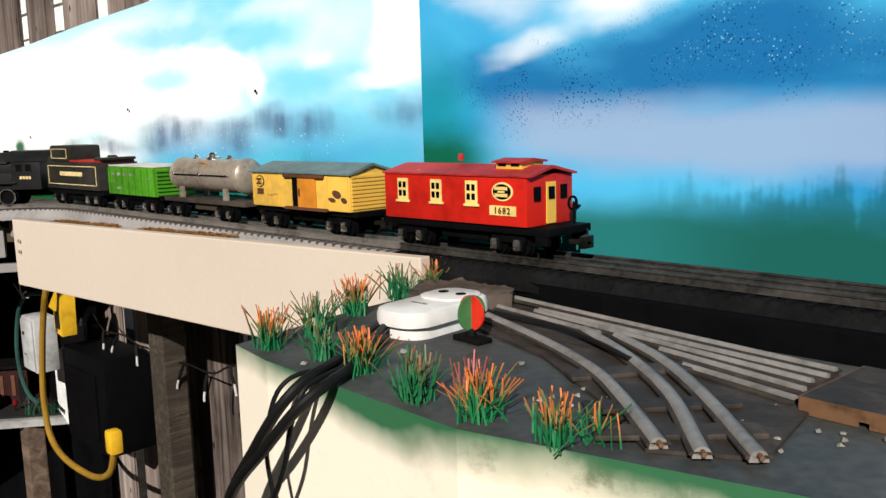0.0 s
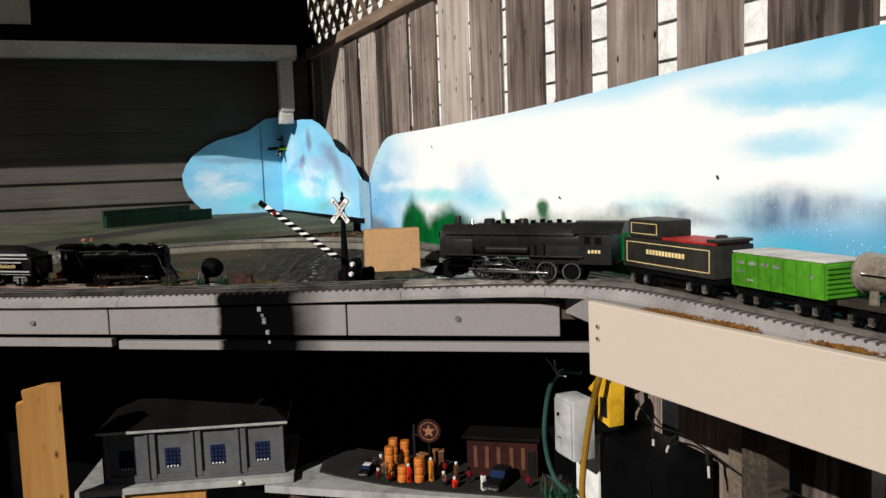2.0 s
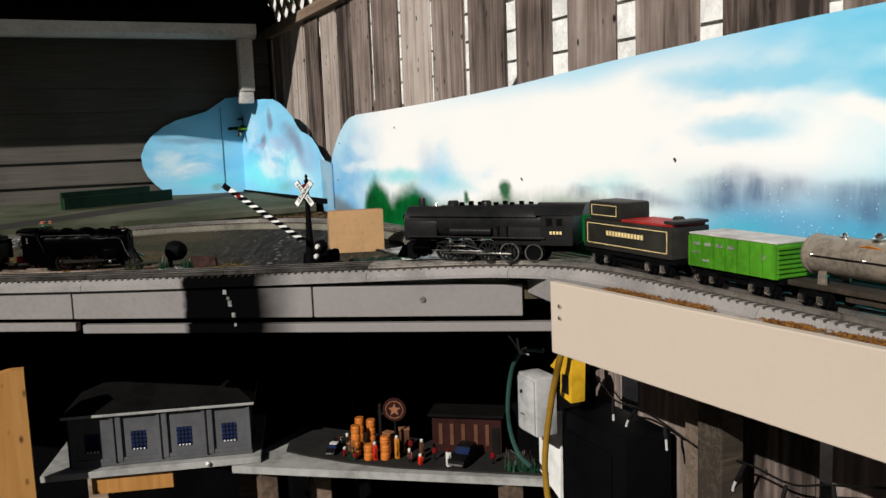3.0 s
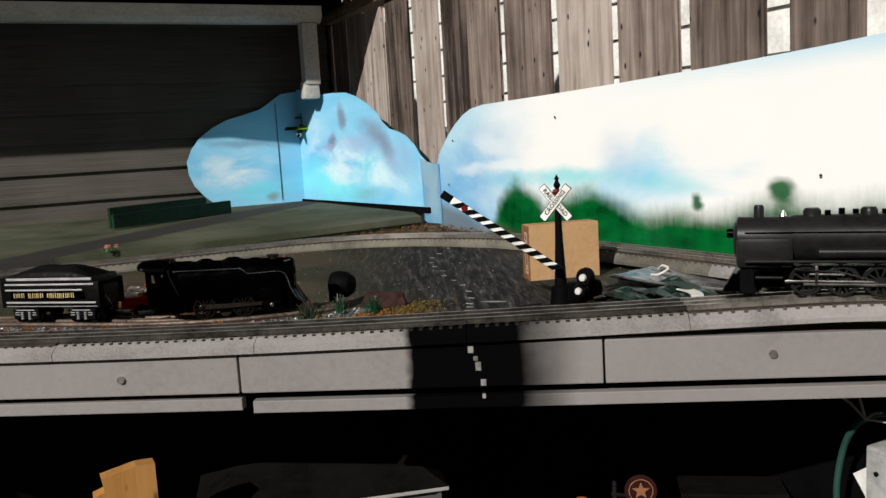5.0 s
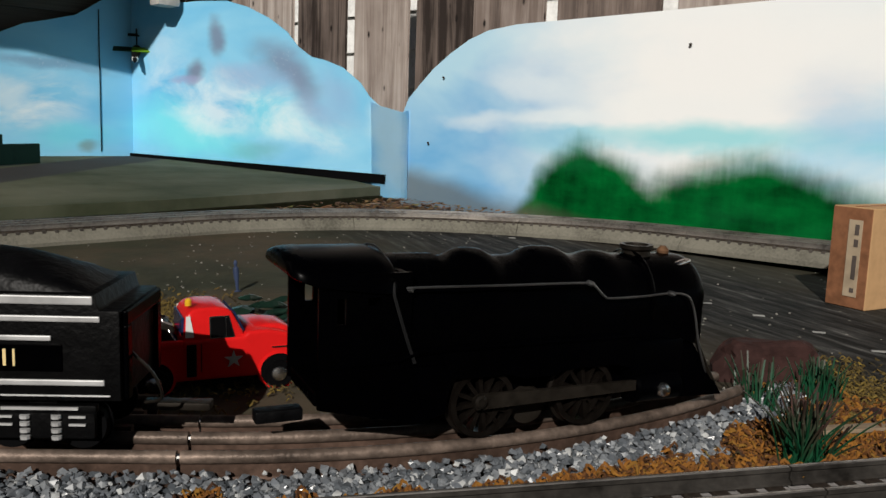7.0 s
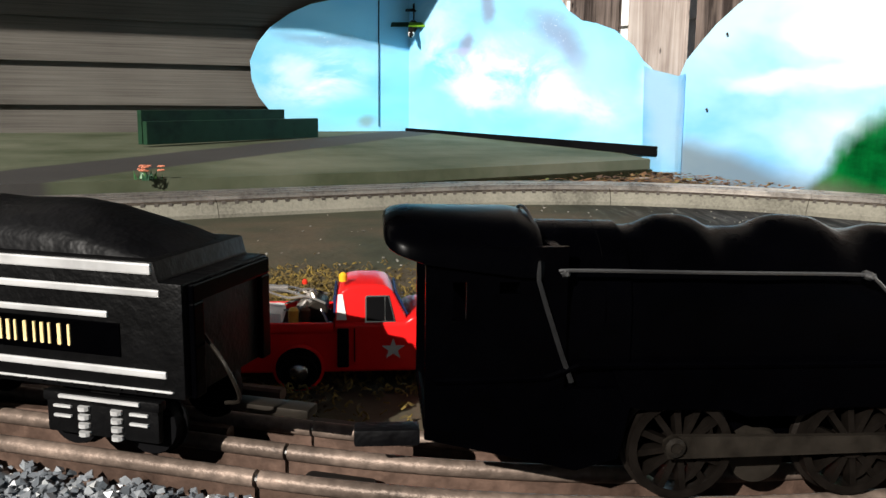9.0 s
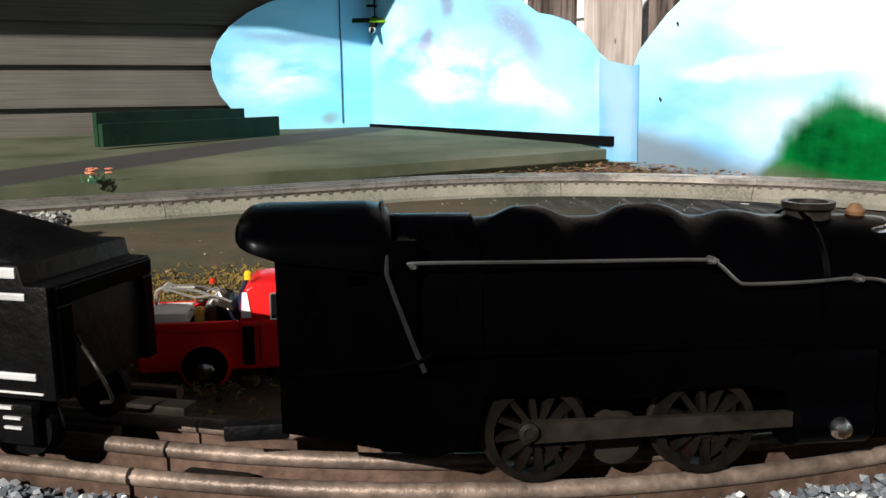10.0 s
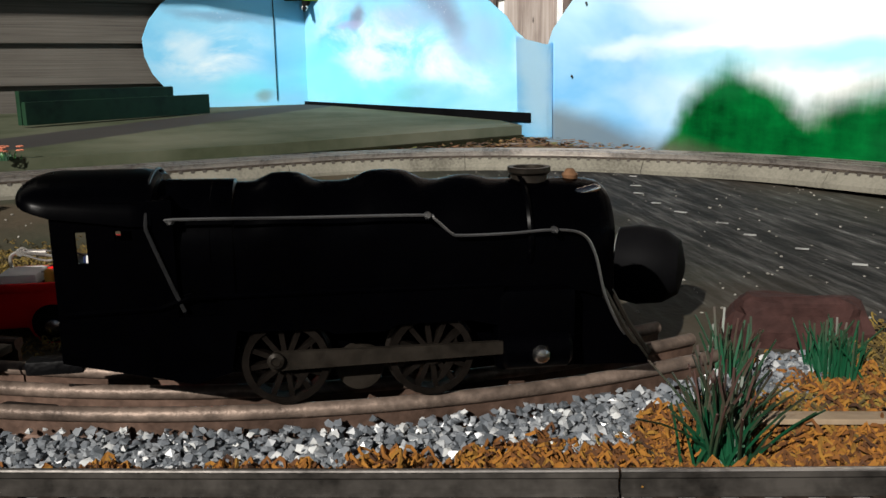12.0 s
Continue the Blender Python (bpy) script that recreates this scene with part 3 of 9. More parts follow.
        soft = span(over, -0.024, 0.020)
        leaf = n.mix(n.ramp(n.math("ADD", n.math("MULTIPLY", n.noise(v, 30, 5, 0.6), 0.65), n.math("MULTIPLY", fleck, 0.35)), [(0.38, (0, 0, 0)), (0.62, (1, 1, 1))]), (0.0005, 0.040, 0.008), (0.001, 0.135, 0.026))
        leaf = n.mix(n.math("MULTIPLY", n.ramp(n.noise(v, 9, 3), [(0.52, (0, 0, 0)), (0.70, (1, 1, 1))]), 0.20), leaf, (0.02, 0.20, 0.08))
        leaf = n.mix(n.math("MULTIPLY", span(x, 1.88, 2.06), 0.72), leaf, n.mix(cloud, (0.003, 0.080, 0.060), (0.010, 0.24, 0.24)))
        col = n.mix(soft, col, leaf)
        for cx, ch, rx, rz in ((1.475, 0.081, 0.013, 0.012), (1.618, 0.100, 0.020, 0.017)):
            col = n.mix(n.math("MULTIPLY", blob(cx, ch, rx, rz, 0.35, 0.4), 0.95), col, (0.001, 0.095, 0.022))
        # sprayed haze rising again over the foot of the woods
        col = spray(col, ((2.09, 0.075, 0.07, 0.024, 0.75, 0.2, 1.2, 0.0), (1.90, 0.085, 0.04, 0.020, 0.35, 0.1, 1.3, 0.0), (2.29, 0.088, 0.10, 0.014, 0.55, 0.2, 1.3, 0.0), (2.49, 0.090, 0.05, 0.020, 0.6, 0.2, 1.3, 0.0)), (0.06, 0.42, 0.60))
        wet = n.math("ADD", n.math("ADD", blob(2.13, 0.120, 0.12, 0.05), blob(2.36, 0.115, 0.14, 0.03)), blob(2.22, 0.10, 0.10, 0.04))
        col = spatter(col, 210, 0.10, wet, (0.70, 0.84, 0.90), 0.85)
        foot = span(n.math("ADD", n.math("ADD", h, n.math("MULTIPLY", n.math("SUBTRACT", x, 0.72), 0.16)), off(puff, 0.03)), 0.066, 0.030)
        col = n.mix(n.math("MULTIPLY", foot, 0.75), col, (0.12, 0.11, 0.085))
    else:
        col = n.mix(n.ramp(cloud, [(0.40, (0, 0, 0)), (0.58, (1, 1, 1))]), (0.02, 0.26, 0.55), (0.07, 0.42, 0.70))
        # storm blue in the middle, white cloud above, lavender haze below
        col = spray(col, ((2.81, 0.156, 0.15, 0.036, 0.95, 0.35, 1.0, -0.02), (2.66, 0.150, 0.085, 0.028, 0.9, 0.3, 1.0, 0.1), (2.98, 0.150, 0.16, 0.036, 0.85, 0.3, 1.1, 0.0), (3.25, 0.18, 0.25, 0.04, 0.7, 0.3, 1.1, 0.0)), (0.010, 0.13, 0.34))
        col = spray(col, ((2.64, 0.225, 0.06, 0.035, 0.6, 0.3, 1.1, 0.2), (2.74, 0.215, 0.06, 0.030, 0.92, 0.35, 1.1, 0.0), (2.92, 0.232, 0.22, 0.030, 0.80, 0.3, 1.2, 0.0), (2.67, 0.178, 0.05, 0.012, 0.6, 0.2, 1.2, -0.2), (3.3, 0.28, 0.4, 0.06, 0.8, 0.3, 1.2, 0.0)), (0.80, 0.84, 0.88))
        band = span(n.math("ABSOLUTE", n.math("SUBTRACT", n.math("ADD", h, off(puff, 0.04)), n.math("SUBTRACT", 0.112, n.math("MULTIPLY", n.math("SUBTRACT", x, 2.65), 0.02)))), 0.034, 0.010)
        col = n.mix(n.math("MULTIPLY", n.math("MULTIPLY", band, span(x, 2.60, 2.68)), 0.85), col, (0.28, 0.38, 0.56))
        dark = n.math("ADD", blob(2.66, 0.148, 0.10, 0.034), blob(2.83, 0.158, 0.17, 0.038))
        col = spatter(col, 420, 0.20, dark, (0.004, 0.030, 0.10), 0.8)
        col = spatter(col, 330, 0.14, blob(2.86, 0.165, 0.10, 0.028), (0.25, 0.55, 0.75), 0.6)
        # turquoise and green climbing the joint at the left end
        side = span(n.math("ADD", n.math("SUBTRACT", x, 2.565), n.math("ADD", n.math("MULTIPLY", h, 0.25), off(puff, 0.05))), 0.105, 0.040)
        col = n.mix(n.math("MULTIPLY", n.math("MULTIPLY", side, span(h, 0.21, 0.13)), 0.8), col, n.mix(puff, (0.004, 0.16, 0.16), (0.01, 0.30, 0.40)))
        col = n.mix(n.math("MULTIPLY", n.math("MULTIPLY", side, span(n.math("ADD", h, off(puff, 0.04)), 0.135, 0.095)), 0.9), col, (0.004, 0.085, 0.026))
        ground_haze = span(n.math("ADD", h, off(puff, 0.05)), 0.080, 0.050)
        col = n.mix(n.math("MULTIPLY", ground_haze, 0.9), col, (0.012, 0.13, 0.10))
        row = n.add("Mapping")
        row.inputs["Scale"].default_value = (1, 1, 0.0)
        n.link(vec, row.inputs["Vector"])
        comb = n.math("ADD", n.math("MULTIPLY", n.noise(row.outputs[0], 75, 2, 0.6), 0.075), n.math("MULTIPLY", n.noise(row.outputs[0], 12, 2), 0.02))
        pine = span(n.math("SUBTRACT", n.math("ADD", comb, 0.028), n.math("ADD", h, off(n.noise(vec, 90, 3), 0.03))), -0.010, 0.010)
        col = n.mix(n.math("MULTIPLY", n.math("MULTIPLY", pine, span(x, 2.74, 2.86)), 0.55), col, (0.006, 0.060, 0.034))
    n.bump(n.noise(v, 240, 3), 0.06, 0.001)
    return n.done(col, 0.4, 0, 0.025)


M_MURAL = mural("painted_sky_board", "main")
M_MURAL_L = mural("painted_cloud_board", "left")
M_MURAL_R = mural("painted_storm_board", "right")

# ---- building helpers ----


def to_mesh(bm, name, material):
    me = bpy.data.meshes.new(name)
    bm.normal_update()
    bm.to_mesh(me)
    bm.free()
    me.materials.append(material)
    return me


def smooth(me, angle=35):
    me.polygons.foreach_set("use_smooth", [True] * len(me.polygons))
    me.set_sharp_from_angle(angle=radians(angle))


def part(name, bm, material, parent=None, label="", flat=False):
    """Links a bmesh (or a mesh) as one object under its thing."""
    me = bm if isinstance(bm, bpy.types.Mesh) else to_mesh(bm, name, material)
    if not flat and not isinstance(bm, bpy.types.Mesh):
        smooth(me)
    ob = new(name, me)
    if parent is not None:
        ob.parent = parent
    if label:
        ob["label"] = label
    return ob


def thing(name, label, category, m=None, group="", kind=""):
    ob = new(name)
    ob.empty_display_size = 0.02
    if m is not None:
        ob.matrix_world = m
    return tagged(ob, label, category, group, kind)


def box(bm, x0, x1, y0, y1, z0, z1, bevel=0.0, m=None):
    r = bmesh.ops.create_cube(bm, size=1.0)
    vs = r["verts"]
    for v in vs:
        v.co = Vector(((x0 + x1) / 2 + v.co.x * (x1 - x0), (y0 + y1) / 2 + v.co.y * (y1 - y0), (z0 + z1) / 2 + v.co.z * (z1 - z0)))
    if bevel:
        es = list({e for v in vs for e in v.link_edges})
        r = bmesh.ops.bevel(bm, geom=es, offset=bevel, segments=2, affect="EDGES", profile=0.6)
        vs = list({v for f in r["faces"] for v in f.verts} | {v for v in vs if v.is_valid})
    if m is not None:
        bmesh.ops.transform(bm, matrix=m, verts=[v for v in vs if v.is_valid])
    return bm


def abox(*a, **k):
    return box(bmesh.new(), *a, **k)


def lathe(bm, profile, seg=20, m=None, caps=True):
    """Turns (radius, along) pairs round the x axis."""
    rings = []
    for r, x in profile:
        rings.append([bm.verts.new((x, r * math.cos(2 * math.pi * k / seg), r * math.sin(2 * math.pi * k / seg))) for k in range(seg)])
    for a, b in zip(rings, rings[1:]):
        for k in range(seg):
            bm.faces.new((a[k], a[(k + 1) % seg], b[(k + 1) % seg], b[k]))
    if caps:
        bm.faces.new(rings[0][::-1])
        bm.faces.new(rings[-1])
    if m is not None:
        bmesh.ops.transform(bm, matrix=m, verts=[v for r in rings for v in r])
    bmesh.ops.recalc_face_normals(bm, faces=bm.faces)
    return bm


UP = Matrix.Rotation(-math.pi / 2, 4, "Y")  # turns the x axis to z
SIDE = Matrix.Rotation(math.pi / 2, 4, "Z")  # turns the x axis to y


def at(x, y, z, m=None):
    t = Matrix.Translation((x, y, z))
    return t @ m if m is not None else t


def cyl(bm, r, x0, x1, m=None, seg=16, bevel=0.0):
    b = min(bevel, r * 0.5)
    prof = [(r - b, x0), (r, x0 + b), (r, x1 - b), (r - b, x1)] if b else [(r, x0), (r, x1)]
    return lathe(bm, prof, seg, m)


def prism(bm, outline, y0, y1, m=None):
    """A plate with an outline in x and z, from y0 to y1."""
    a = [bm.verts.new((x, y0, z)) for x, z in outline]
    b = [bm.verts.new((x, y1, z)) for x, z in outline]
    k = len(a)
    bm.faces.new(a)
    bm.faces.new(b[::-1])
    for i in range(k):
        bm.faces.new((a[i], b[i], b[(i + 1) % k], a[(i + 1) % k]))
    if m is not None:
        bmesh.ops.transform(bm, matrix=m, verts=a + b)
    bmesh.ops.recalc_face_normals(bm, faces=bm.faces)
    return bm


def tube(bm, points, r, seg=8, closed=False):
    """A round wire through points."""
    pts = [Vector(p) for p in points]
    rings = []
    side = None
    for i, p in enumerate(pts):
        t = (pts[min(i + 1, len(pts) - 1)] - pts[max(i - 1, 0)]).normalized()
        if side is None:
            side = t.orthogonal().normalized()
        side = (side - t * side.dot(t)).normalized()
        up = t.cross(side)
        rr = r[i] if isinstance(r, (list, tuple)) else r
        rings.append([bm.verts.new(p + (side * math.cos(2 * math.pi * k / seg) + up * math.sin(2 * math.pi * k / seg)) * rr) for k in range(seg)])
    for a, b in zip(rings, rings[1:]):
        for k in range(seg):
            bm.faces.new((a[k], a[(k + 1) % seg], b[(k + 1) % seg], b[k]))
    bm.faces.new(rings[0][::-1])
    bm.faces.new(rings[-1])
    bmesh.ops.recalc_face_normals(bm, faces=bm.faces)
    return bm


def sweep(bm, rows, section):
    """Sweeps a closed section of (across, up) along rows of (x, y, z, ax, ay), where (ax, ay) points across."""
    rings = [[bm.verts.new((x + ax * s, y + ay * s, z + u)) for s, u in section] for x, y, z, ax, ay in rows]
    k = len(section)
    for a, b in zip(rings, rings[1:]):
        for i in range(k):
            bm.faces.new((a[i], a[(i + 1) % k], b[(i + 1) % k], b[i]))
    bm.faces.new(rings[0][::-1])
    bm.faces.new(rings[-1])
    bmesh.ops.recalc_face_normals(bm, faces=bm.faces)
    return bm


def curve_points(points, steps=8):
    """A smooth line through points."""
    pts = [Vector(p) for p in points]
    pts = [pts[0] * 2 - pts[1]] + pts + [pts[-1] * 2 - pts[-2]]
    out = []
    for a, b, c, d in zip(pts, pts[1:], pts[2:], pts[3:]):
        for k in range(steps):
            t = k / steps
            out.append(0.5 * (2 * b + (c - a) * t + (2 * a - 5 * b + 4 * c - d) * t * t + (3 * b - a - 3 * c + d) * t ** 3))
    return out + [pts[-2]]


def letters(text, size, material, parent, m, depth=0.0004, name="lettering", spacing=1.0):
    cu = bpy.data.curves.new(name, "FONT")
    cu.body, cu.size, cu.extrude, cu.align_x, cu.align_y = text, size, depth, "CENTER", "CENTER"
    cu.space_character = spacing
    cu.offset = size * 0.022
    cu.resolution_u = 3
    tmp = bpy.data.objects.new(name, cu)
    me = bpy.data.meshes.new_from_object(tmp)
    bpy.data.objects.remove(tmp)
    me.materials.clear()
    me.materials.append(material)
    ob = new(name, me)
    ob.parent = parent
    ob.matrix_basis = m
    return ob


def bars(count, width, height, gap=0.35, seed=0):
    """A row of plain upright bars, as wide as a word, round the origin in x and z."""
    bm = bmesh.new()
    step = width / count
    for k in range(count):
        x = -width / 2 + k * step
        box(bm, x, x + step * (1 - gap), -0.0003, 0.0003, -height / 2, height / 2)
    return bm


def slab(bm, outline, z0, z1):
    a = [bm.verts.new((x, y, z0)) for x, y in outline]
    b = [bm.verts.new((x, y, z1)) for x, y in outline]
    bm.faces.new(a)
    bm.faces.new(b)
    for i in range(len(a)):
        j = (i + 1) % len(a)
        bm.faces.new((a[i], a[j], b[j], b[i]))
    bmesh.ops.recalc_face_normals(bm, faces=bm.faces)
    return bm


def plane_of(outline, depth=0.004):
    return prism(bmesh.new(), outline, 0, depth)


# ---- ground, fence, house, boards ----
ground = part("ground", abox(-40, 40, -40, 40, -0.3, 0.0), M_GROUND)
tagged(ground, "bare dark garden soil and gravel", "ground", kind="structure")

fence = thing("fence_1", "weathered grey-brown board fence with narrow gaps", "fence", kind="structure")
GAPS = [-0.30, -0.14, 0.02, 0.13, 0.245, 0.388, 0.535, 0.677, 0.80, 0.933, 1.098, 1.258, 1.408, 1.565, 1.705, 1.862, 2.014, 2.18, 2.33, 2.48, 2.64, 2.80, 2.96, 3.12, 3.28, 3.44, 3.60, 3.76]
OPEN = {0.388: 0.019, 0.535: 0.022, 0.677: 0.023, 0.80: 0.005, 0.933: 0.023, 1.098: 0.022, 1.258: 0.022, 1.408: 0.022, 1.565: 0.041, 1.705: 0.046, 1.862: 0.046, 2.014: 0.042, 2.18: 0.024, 2.33: 0.016}
rng = random.Random(4)
for a, b in zip(GAPS, GAPS[1:]):
    ga, gb = OPEN.get(a, 0.008) / 2, OPEN.get(b, 0.008) / 2
    top = T + 0.505 + rng.uniform(-0.006, 0.006)
    y0 = 0.100 + rng.uniform(0, 0.004)
    bm = abox(a + ga, b - gb, y0, y0 + 0.007, 0.02, top, 0.0012)
    for v in bm.verts:
        v.co.x += (v.co.z - T) * rng.uniform(-0.004, 0.004)
    part("board", bm, M_FENCE, fence, flat=True)
for z in (T - 0.62, T + 0.06):
    part("rail", abox(-0.3, 3.76, 0.119, 0.155, z, z + 0.085, 0.003), M_RAILWOOD, fence, flat=True)
part("cap_rail", abox(-0.3, 3.76, 0.085, 0.150, T + 0.512, T + 0.540, 0.003), M_RAILWOOD, fence, flat=True)
lat = bmesh.new()
for k in range(40):
    x = -0.3 + k * 0.09
    for s in (-1, 1):
        box(lat, -0.008, 0.008, -0.003, 0.003, -0.02, 0.50, m=at(x, 0.118 + s * 0.004, T + 0.54) @ Matrix.Rotation(radians(45 * s), 4, "Y"))
part("lattice", lat, M_RAILWOOD, fence, "grey criss-cross garden lattice", flat=True)

neighbour = thing("neighbour_house", "white sunlit siding of a house beyond the fence", "house", kind="structure")
for k in range(22):
    z = k * 0.15
    bm = prism(bmesh.new(), [(0.0, z), (0.022, z), (0.004, z + 0.153), (0.0, z + 0.153)], -7, 9, m=at(0, 1.6, 0) @ Matrix.Rotation(-math.pi / 2, 4, "Z"))
    part("siding_board", bm, M_WHITE, neighbour, flat=True)

house = thing("house_wall", "house wall of grey-beige lap siding under a dark eave", "house", kind="structure")
part("wall_core", abox(-0.25, -0.012, -3.6, 0.35, 0.0, T + 0.52), M_SOFFIT, house, flat=True)
LAP = 0.0707
for k in range(-13, 8):
    z = T + 0.008 + k * LAP
    bm = prism(bmesh.new(), [(-0.011, z), (0.007, z), (0.007, z + 0.004), (-0.004, z + LAP + 0.008), (-0.011, z + LAP + 0.008)], -3.6, 0.09)
    part("siding_board", bm, M_SIDING, house, flat=True)
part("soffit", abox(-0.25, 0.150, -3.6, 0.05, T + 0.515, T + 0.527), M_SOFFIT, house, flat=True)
gut = prism(bmesh.new(), [(0.152, T + 0.488), (0.190, T + 0.488), (0.205, T + 0.500), (0.205, T + 0.528), (0.197, T + 0.528), (0.192, T + 0.503), (0.160, T + 0.500), (0.152, T + 0.528)], -3.6, 0.012)
part("gutter", gut, M_GUTTER, house, "pale grey painted gutter")
ds = bmesh.new()
box(ds, 0.165, 0.200, -0.042, 0.000, T + 0.335, T + 0.488, 0.006)
box(ds, 0.160, 0.195, -0.045, -0.003, T + 0.30, T + 0.345, 0.006, m=None)
part("downspout", ds, M_GUTTER, house, "pale grey downspout elbow")
part("roof", prism(bmesh.new(), [(0.20, T + 0.531), (0.20, T + 0.56), (-2.0, T + 1.65), (-2.0, T + 1.60), (-0.25, T + 0.531)], -3.6, 0.07), M_SOFFIT, house, "dark shingled roof", flat=True)
part("upper_wall", abox(0.02, 0.17, -0.69, 0.06, T + 0.575, T + 1.6), M_SOFFIT, house, "wall above the gutter, its shade put into the black colour", flat=True)
part("upper_panel", abox(0.02, 0.175, -3.6, -0.695, T + 0.575, T + 1.6), M_GUTTER, house, "pale wall panel above the gutter", flat=True)

# unseen overhang added above; its bent edge shapes the shadow on the boards
part("upper_eave", slab(bmesh.new(), [(0.176, 0.05), (0.52, 0.05), (0.50, -0.55), (0.445, -0.85), (0.445, -3.6), (0.176, -3.6)], T + 0.662, T + 0.687), M_SOFFIT, house, "unseen dark eave slab added to shade the house wall and boards", flat=True)

# a plain low wall behind the camera
EDGE = Vector((0.529, 0.849, 0)).normalized()  # along the front of the table
OUT = Vector((EDGE.y, -EDGE.x, 0))
wall_at = Vector((1.501, -0.634, 0)) + EDGE * 0.56 + OUT * 1.6
bm = abox(-5.0, 0.0, -0.2, 0.0, 0, 1.0, m=Matrix.Translation(wall_at) @ Matrix.Rotation(math.atan2(EDGE.y, EDGE.x), 4, "Z"))
tagged(part("wall_south", bm, M_SIDING, flat=True), "plain painted garden wall behind the layout", "wall", kind="structure")

# sky boards
B_TOP = [(0.704, 0.128), (0.715, 0.148), (0.736, 0.166), (0.763, 0.188), (0.796, 0.208), (0.829, 0.224), (0.862, 0.234), (0.91, 0.239), (1.10, 0.2415), (1.30, 0.245), (1.50, 0.250), (1.66, 0.256), (1.885, 0.268), (2.07, 0.275), (2.19, 0.279), (2.30, 0.281), (2.320, 0.279), (2.337, 0.273), (2.357, 0.262), (2.372, 0.258), (2.385, 0.265), (2.411, 0.276), (2.47, 0.300), (2.556, 0.333)]
b_main = part("backdrop_board", plane_of([(0.704, T - 0.02)] + [(x, T + h) for x, h in B_TOP] + [(2.56, T - 0.02)]), M_MURAL, None, flat=True)
b_main.location = (0, 0.066, 0)
tagged(b_main, "long spray-painted sky board with clouds and green trees", "backdrop")
b_right = part("backdrop_board", plane_of([(2.552, T - 0.02), (2.552, T + 0.33), (2.75, T + 0.39), (3.7, T + 0.42), (3.7, T - 0.02)]), M_MURAL_R, None, flat=True)
b_right.location = (0, 0.060, 0)
tagged(b_right, "spray-painted board with deep blue storm sky and dark hills", "backdrop")
L_TOP = [(0.0, 0.335), (0.043, 0.332), (0.090, 0.318), (0.142, 0.311), (0.219, 0.310), (0.291, 0.306), (0.345, 0.293), (0.398, 0.273), (0.441, 0.250), (0.468, 0.226), (0.498, 0.210), (0.53, 0.204), (0.567, 0.193), (0.605, 0.170), (0.624, 0.150), (0.645, 0.137)]
b_left = part("backdrop_board", plane_of([(0.0, T + 0.03)] + [(x, T + h) for x, h in L_TOP] + [(0.650, T + 0.022)], 0.003), M_MURAL_L, None, flat=True)
b_left.matrix_world = at(0.018, -0.012, 0) @ Matrix.Rotation(math.atan2(0.078, 0.70), 4, "Z")
tagged(b_left, "cut-out board painted as a pale blue cloudy mountain", "backdrop")
# the loose end of the cloud board's sheet, bent round the corner to the long board
flap = bmesh.new()
FLAP = [(0.632, -0.0034), (0.645, -0.0035), (0.656, -0.0035), (0.667, -0.0033), (0.677, -0.0028), (0.685, -0.0020), (0.692, -0.0014), (0.698, -0.0016), (0.704, -0.0026)]
cols = []
for k, (u, w) in enumerate(FLAP):
    top = (0.143, 0.139, 0.136, 0.134, 0.132, 0.130, 0.129, 0.130, 0.132)[k]
    cols.append([flap.verts.new((u + 0.006 * (1 - j / 8) * (1 if k < 4 else 0.3), w - 0.0004 * math.sin(j * 0.9 + k * 0.7) * (0.0 if k == 0 else 1) * (1 - j / 10), T + 0.006 + (top - 0.006) * j / 8)) for j in range(9)])
for a, b in zip(cols, cols[1:]):
    for j in range(8):
        flap.faces.new((a[j], b[j], b[j + 1], a[j + 1]))
bmesh.ops.solidify(flap, geom=flap.faces[:], thickness=0.0008)
b_flap = part("backdrop_flap", flap, M_MURAL_L, None, flat=True)
b_flap.matrix_world = b_left.matrix_world.copy()
tagged(b_flap, "wrinkled glossy blue sheet bent round the corner between boards", "backdrop")
H_OUT = [(0.0, 0.03), (0.0, 0.33), (-0.05, 0.325), (-0.11, 0.286), (-0.16, 0.272), (-0.20, 0.262), (-0.24, 0.243), (-0.275, 0.218), (-0.298, 0.190), (-0.312, 0.158), (-0.310, 0.125), (-0.298, 0.095), (-0.278, 0.070), (-0.262, 0.055), (-0.235, 0.034)]
b_house = part("backdrop_board", plane_of([(y, T + h) for y, h in H_OUT], 0.003), M_MURAL_L, None, flat=True)
b_house.matrix_world = at(0.020, -0.006, 0) @ Matrix.Rotation(math.pi / 2, 4, "Z")
tagged(b_house, "rounded cut-out board painted as blue sky on the house wall", "backdrop")

for x, h in ((0.786, 0.176), (0.760, 0.088), (1.15, 0.205), (1.66, 0.118), (2.005, 0.150), (2.30, 0.160), (2.47, 0.262)):
    pin = part("nail_head", lathe(bmesh.new(), [(0.0004, -0.0012), (0.0016, -0.0008), (0.0018, 0.0)], 10, m=at(x, 0.0635, T + h) @ SIDE), M_TIEDARK, None)
    tagged(pin, "small dark nail head in the painted board", "nail", "nails in the sky board")

# ---- table, modules and shelves ----
FRONT0 = Vector((1.501, -0.634, 0))  # a point of the front edge


def front(s, inward=0.0):
    """A place along the front edge of the table, some way in from it."""
    return FRONT0 + EDGE * s - OUT * inward


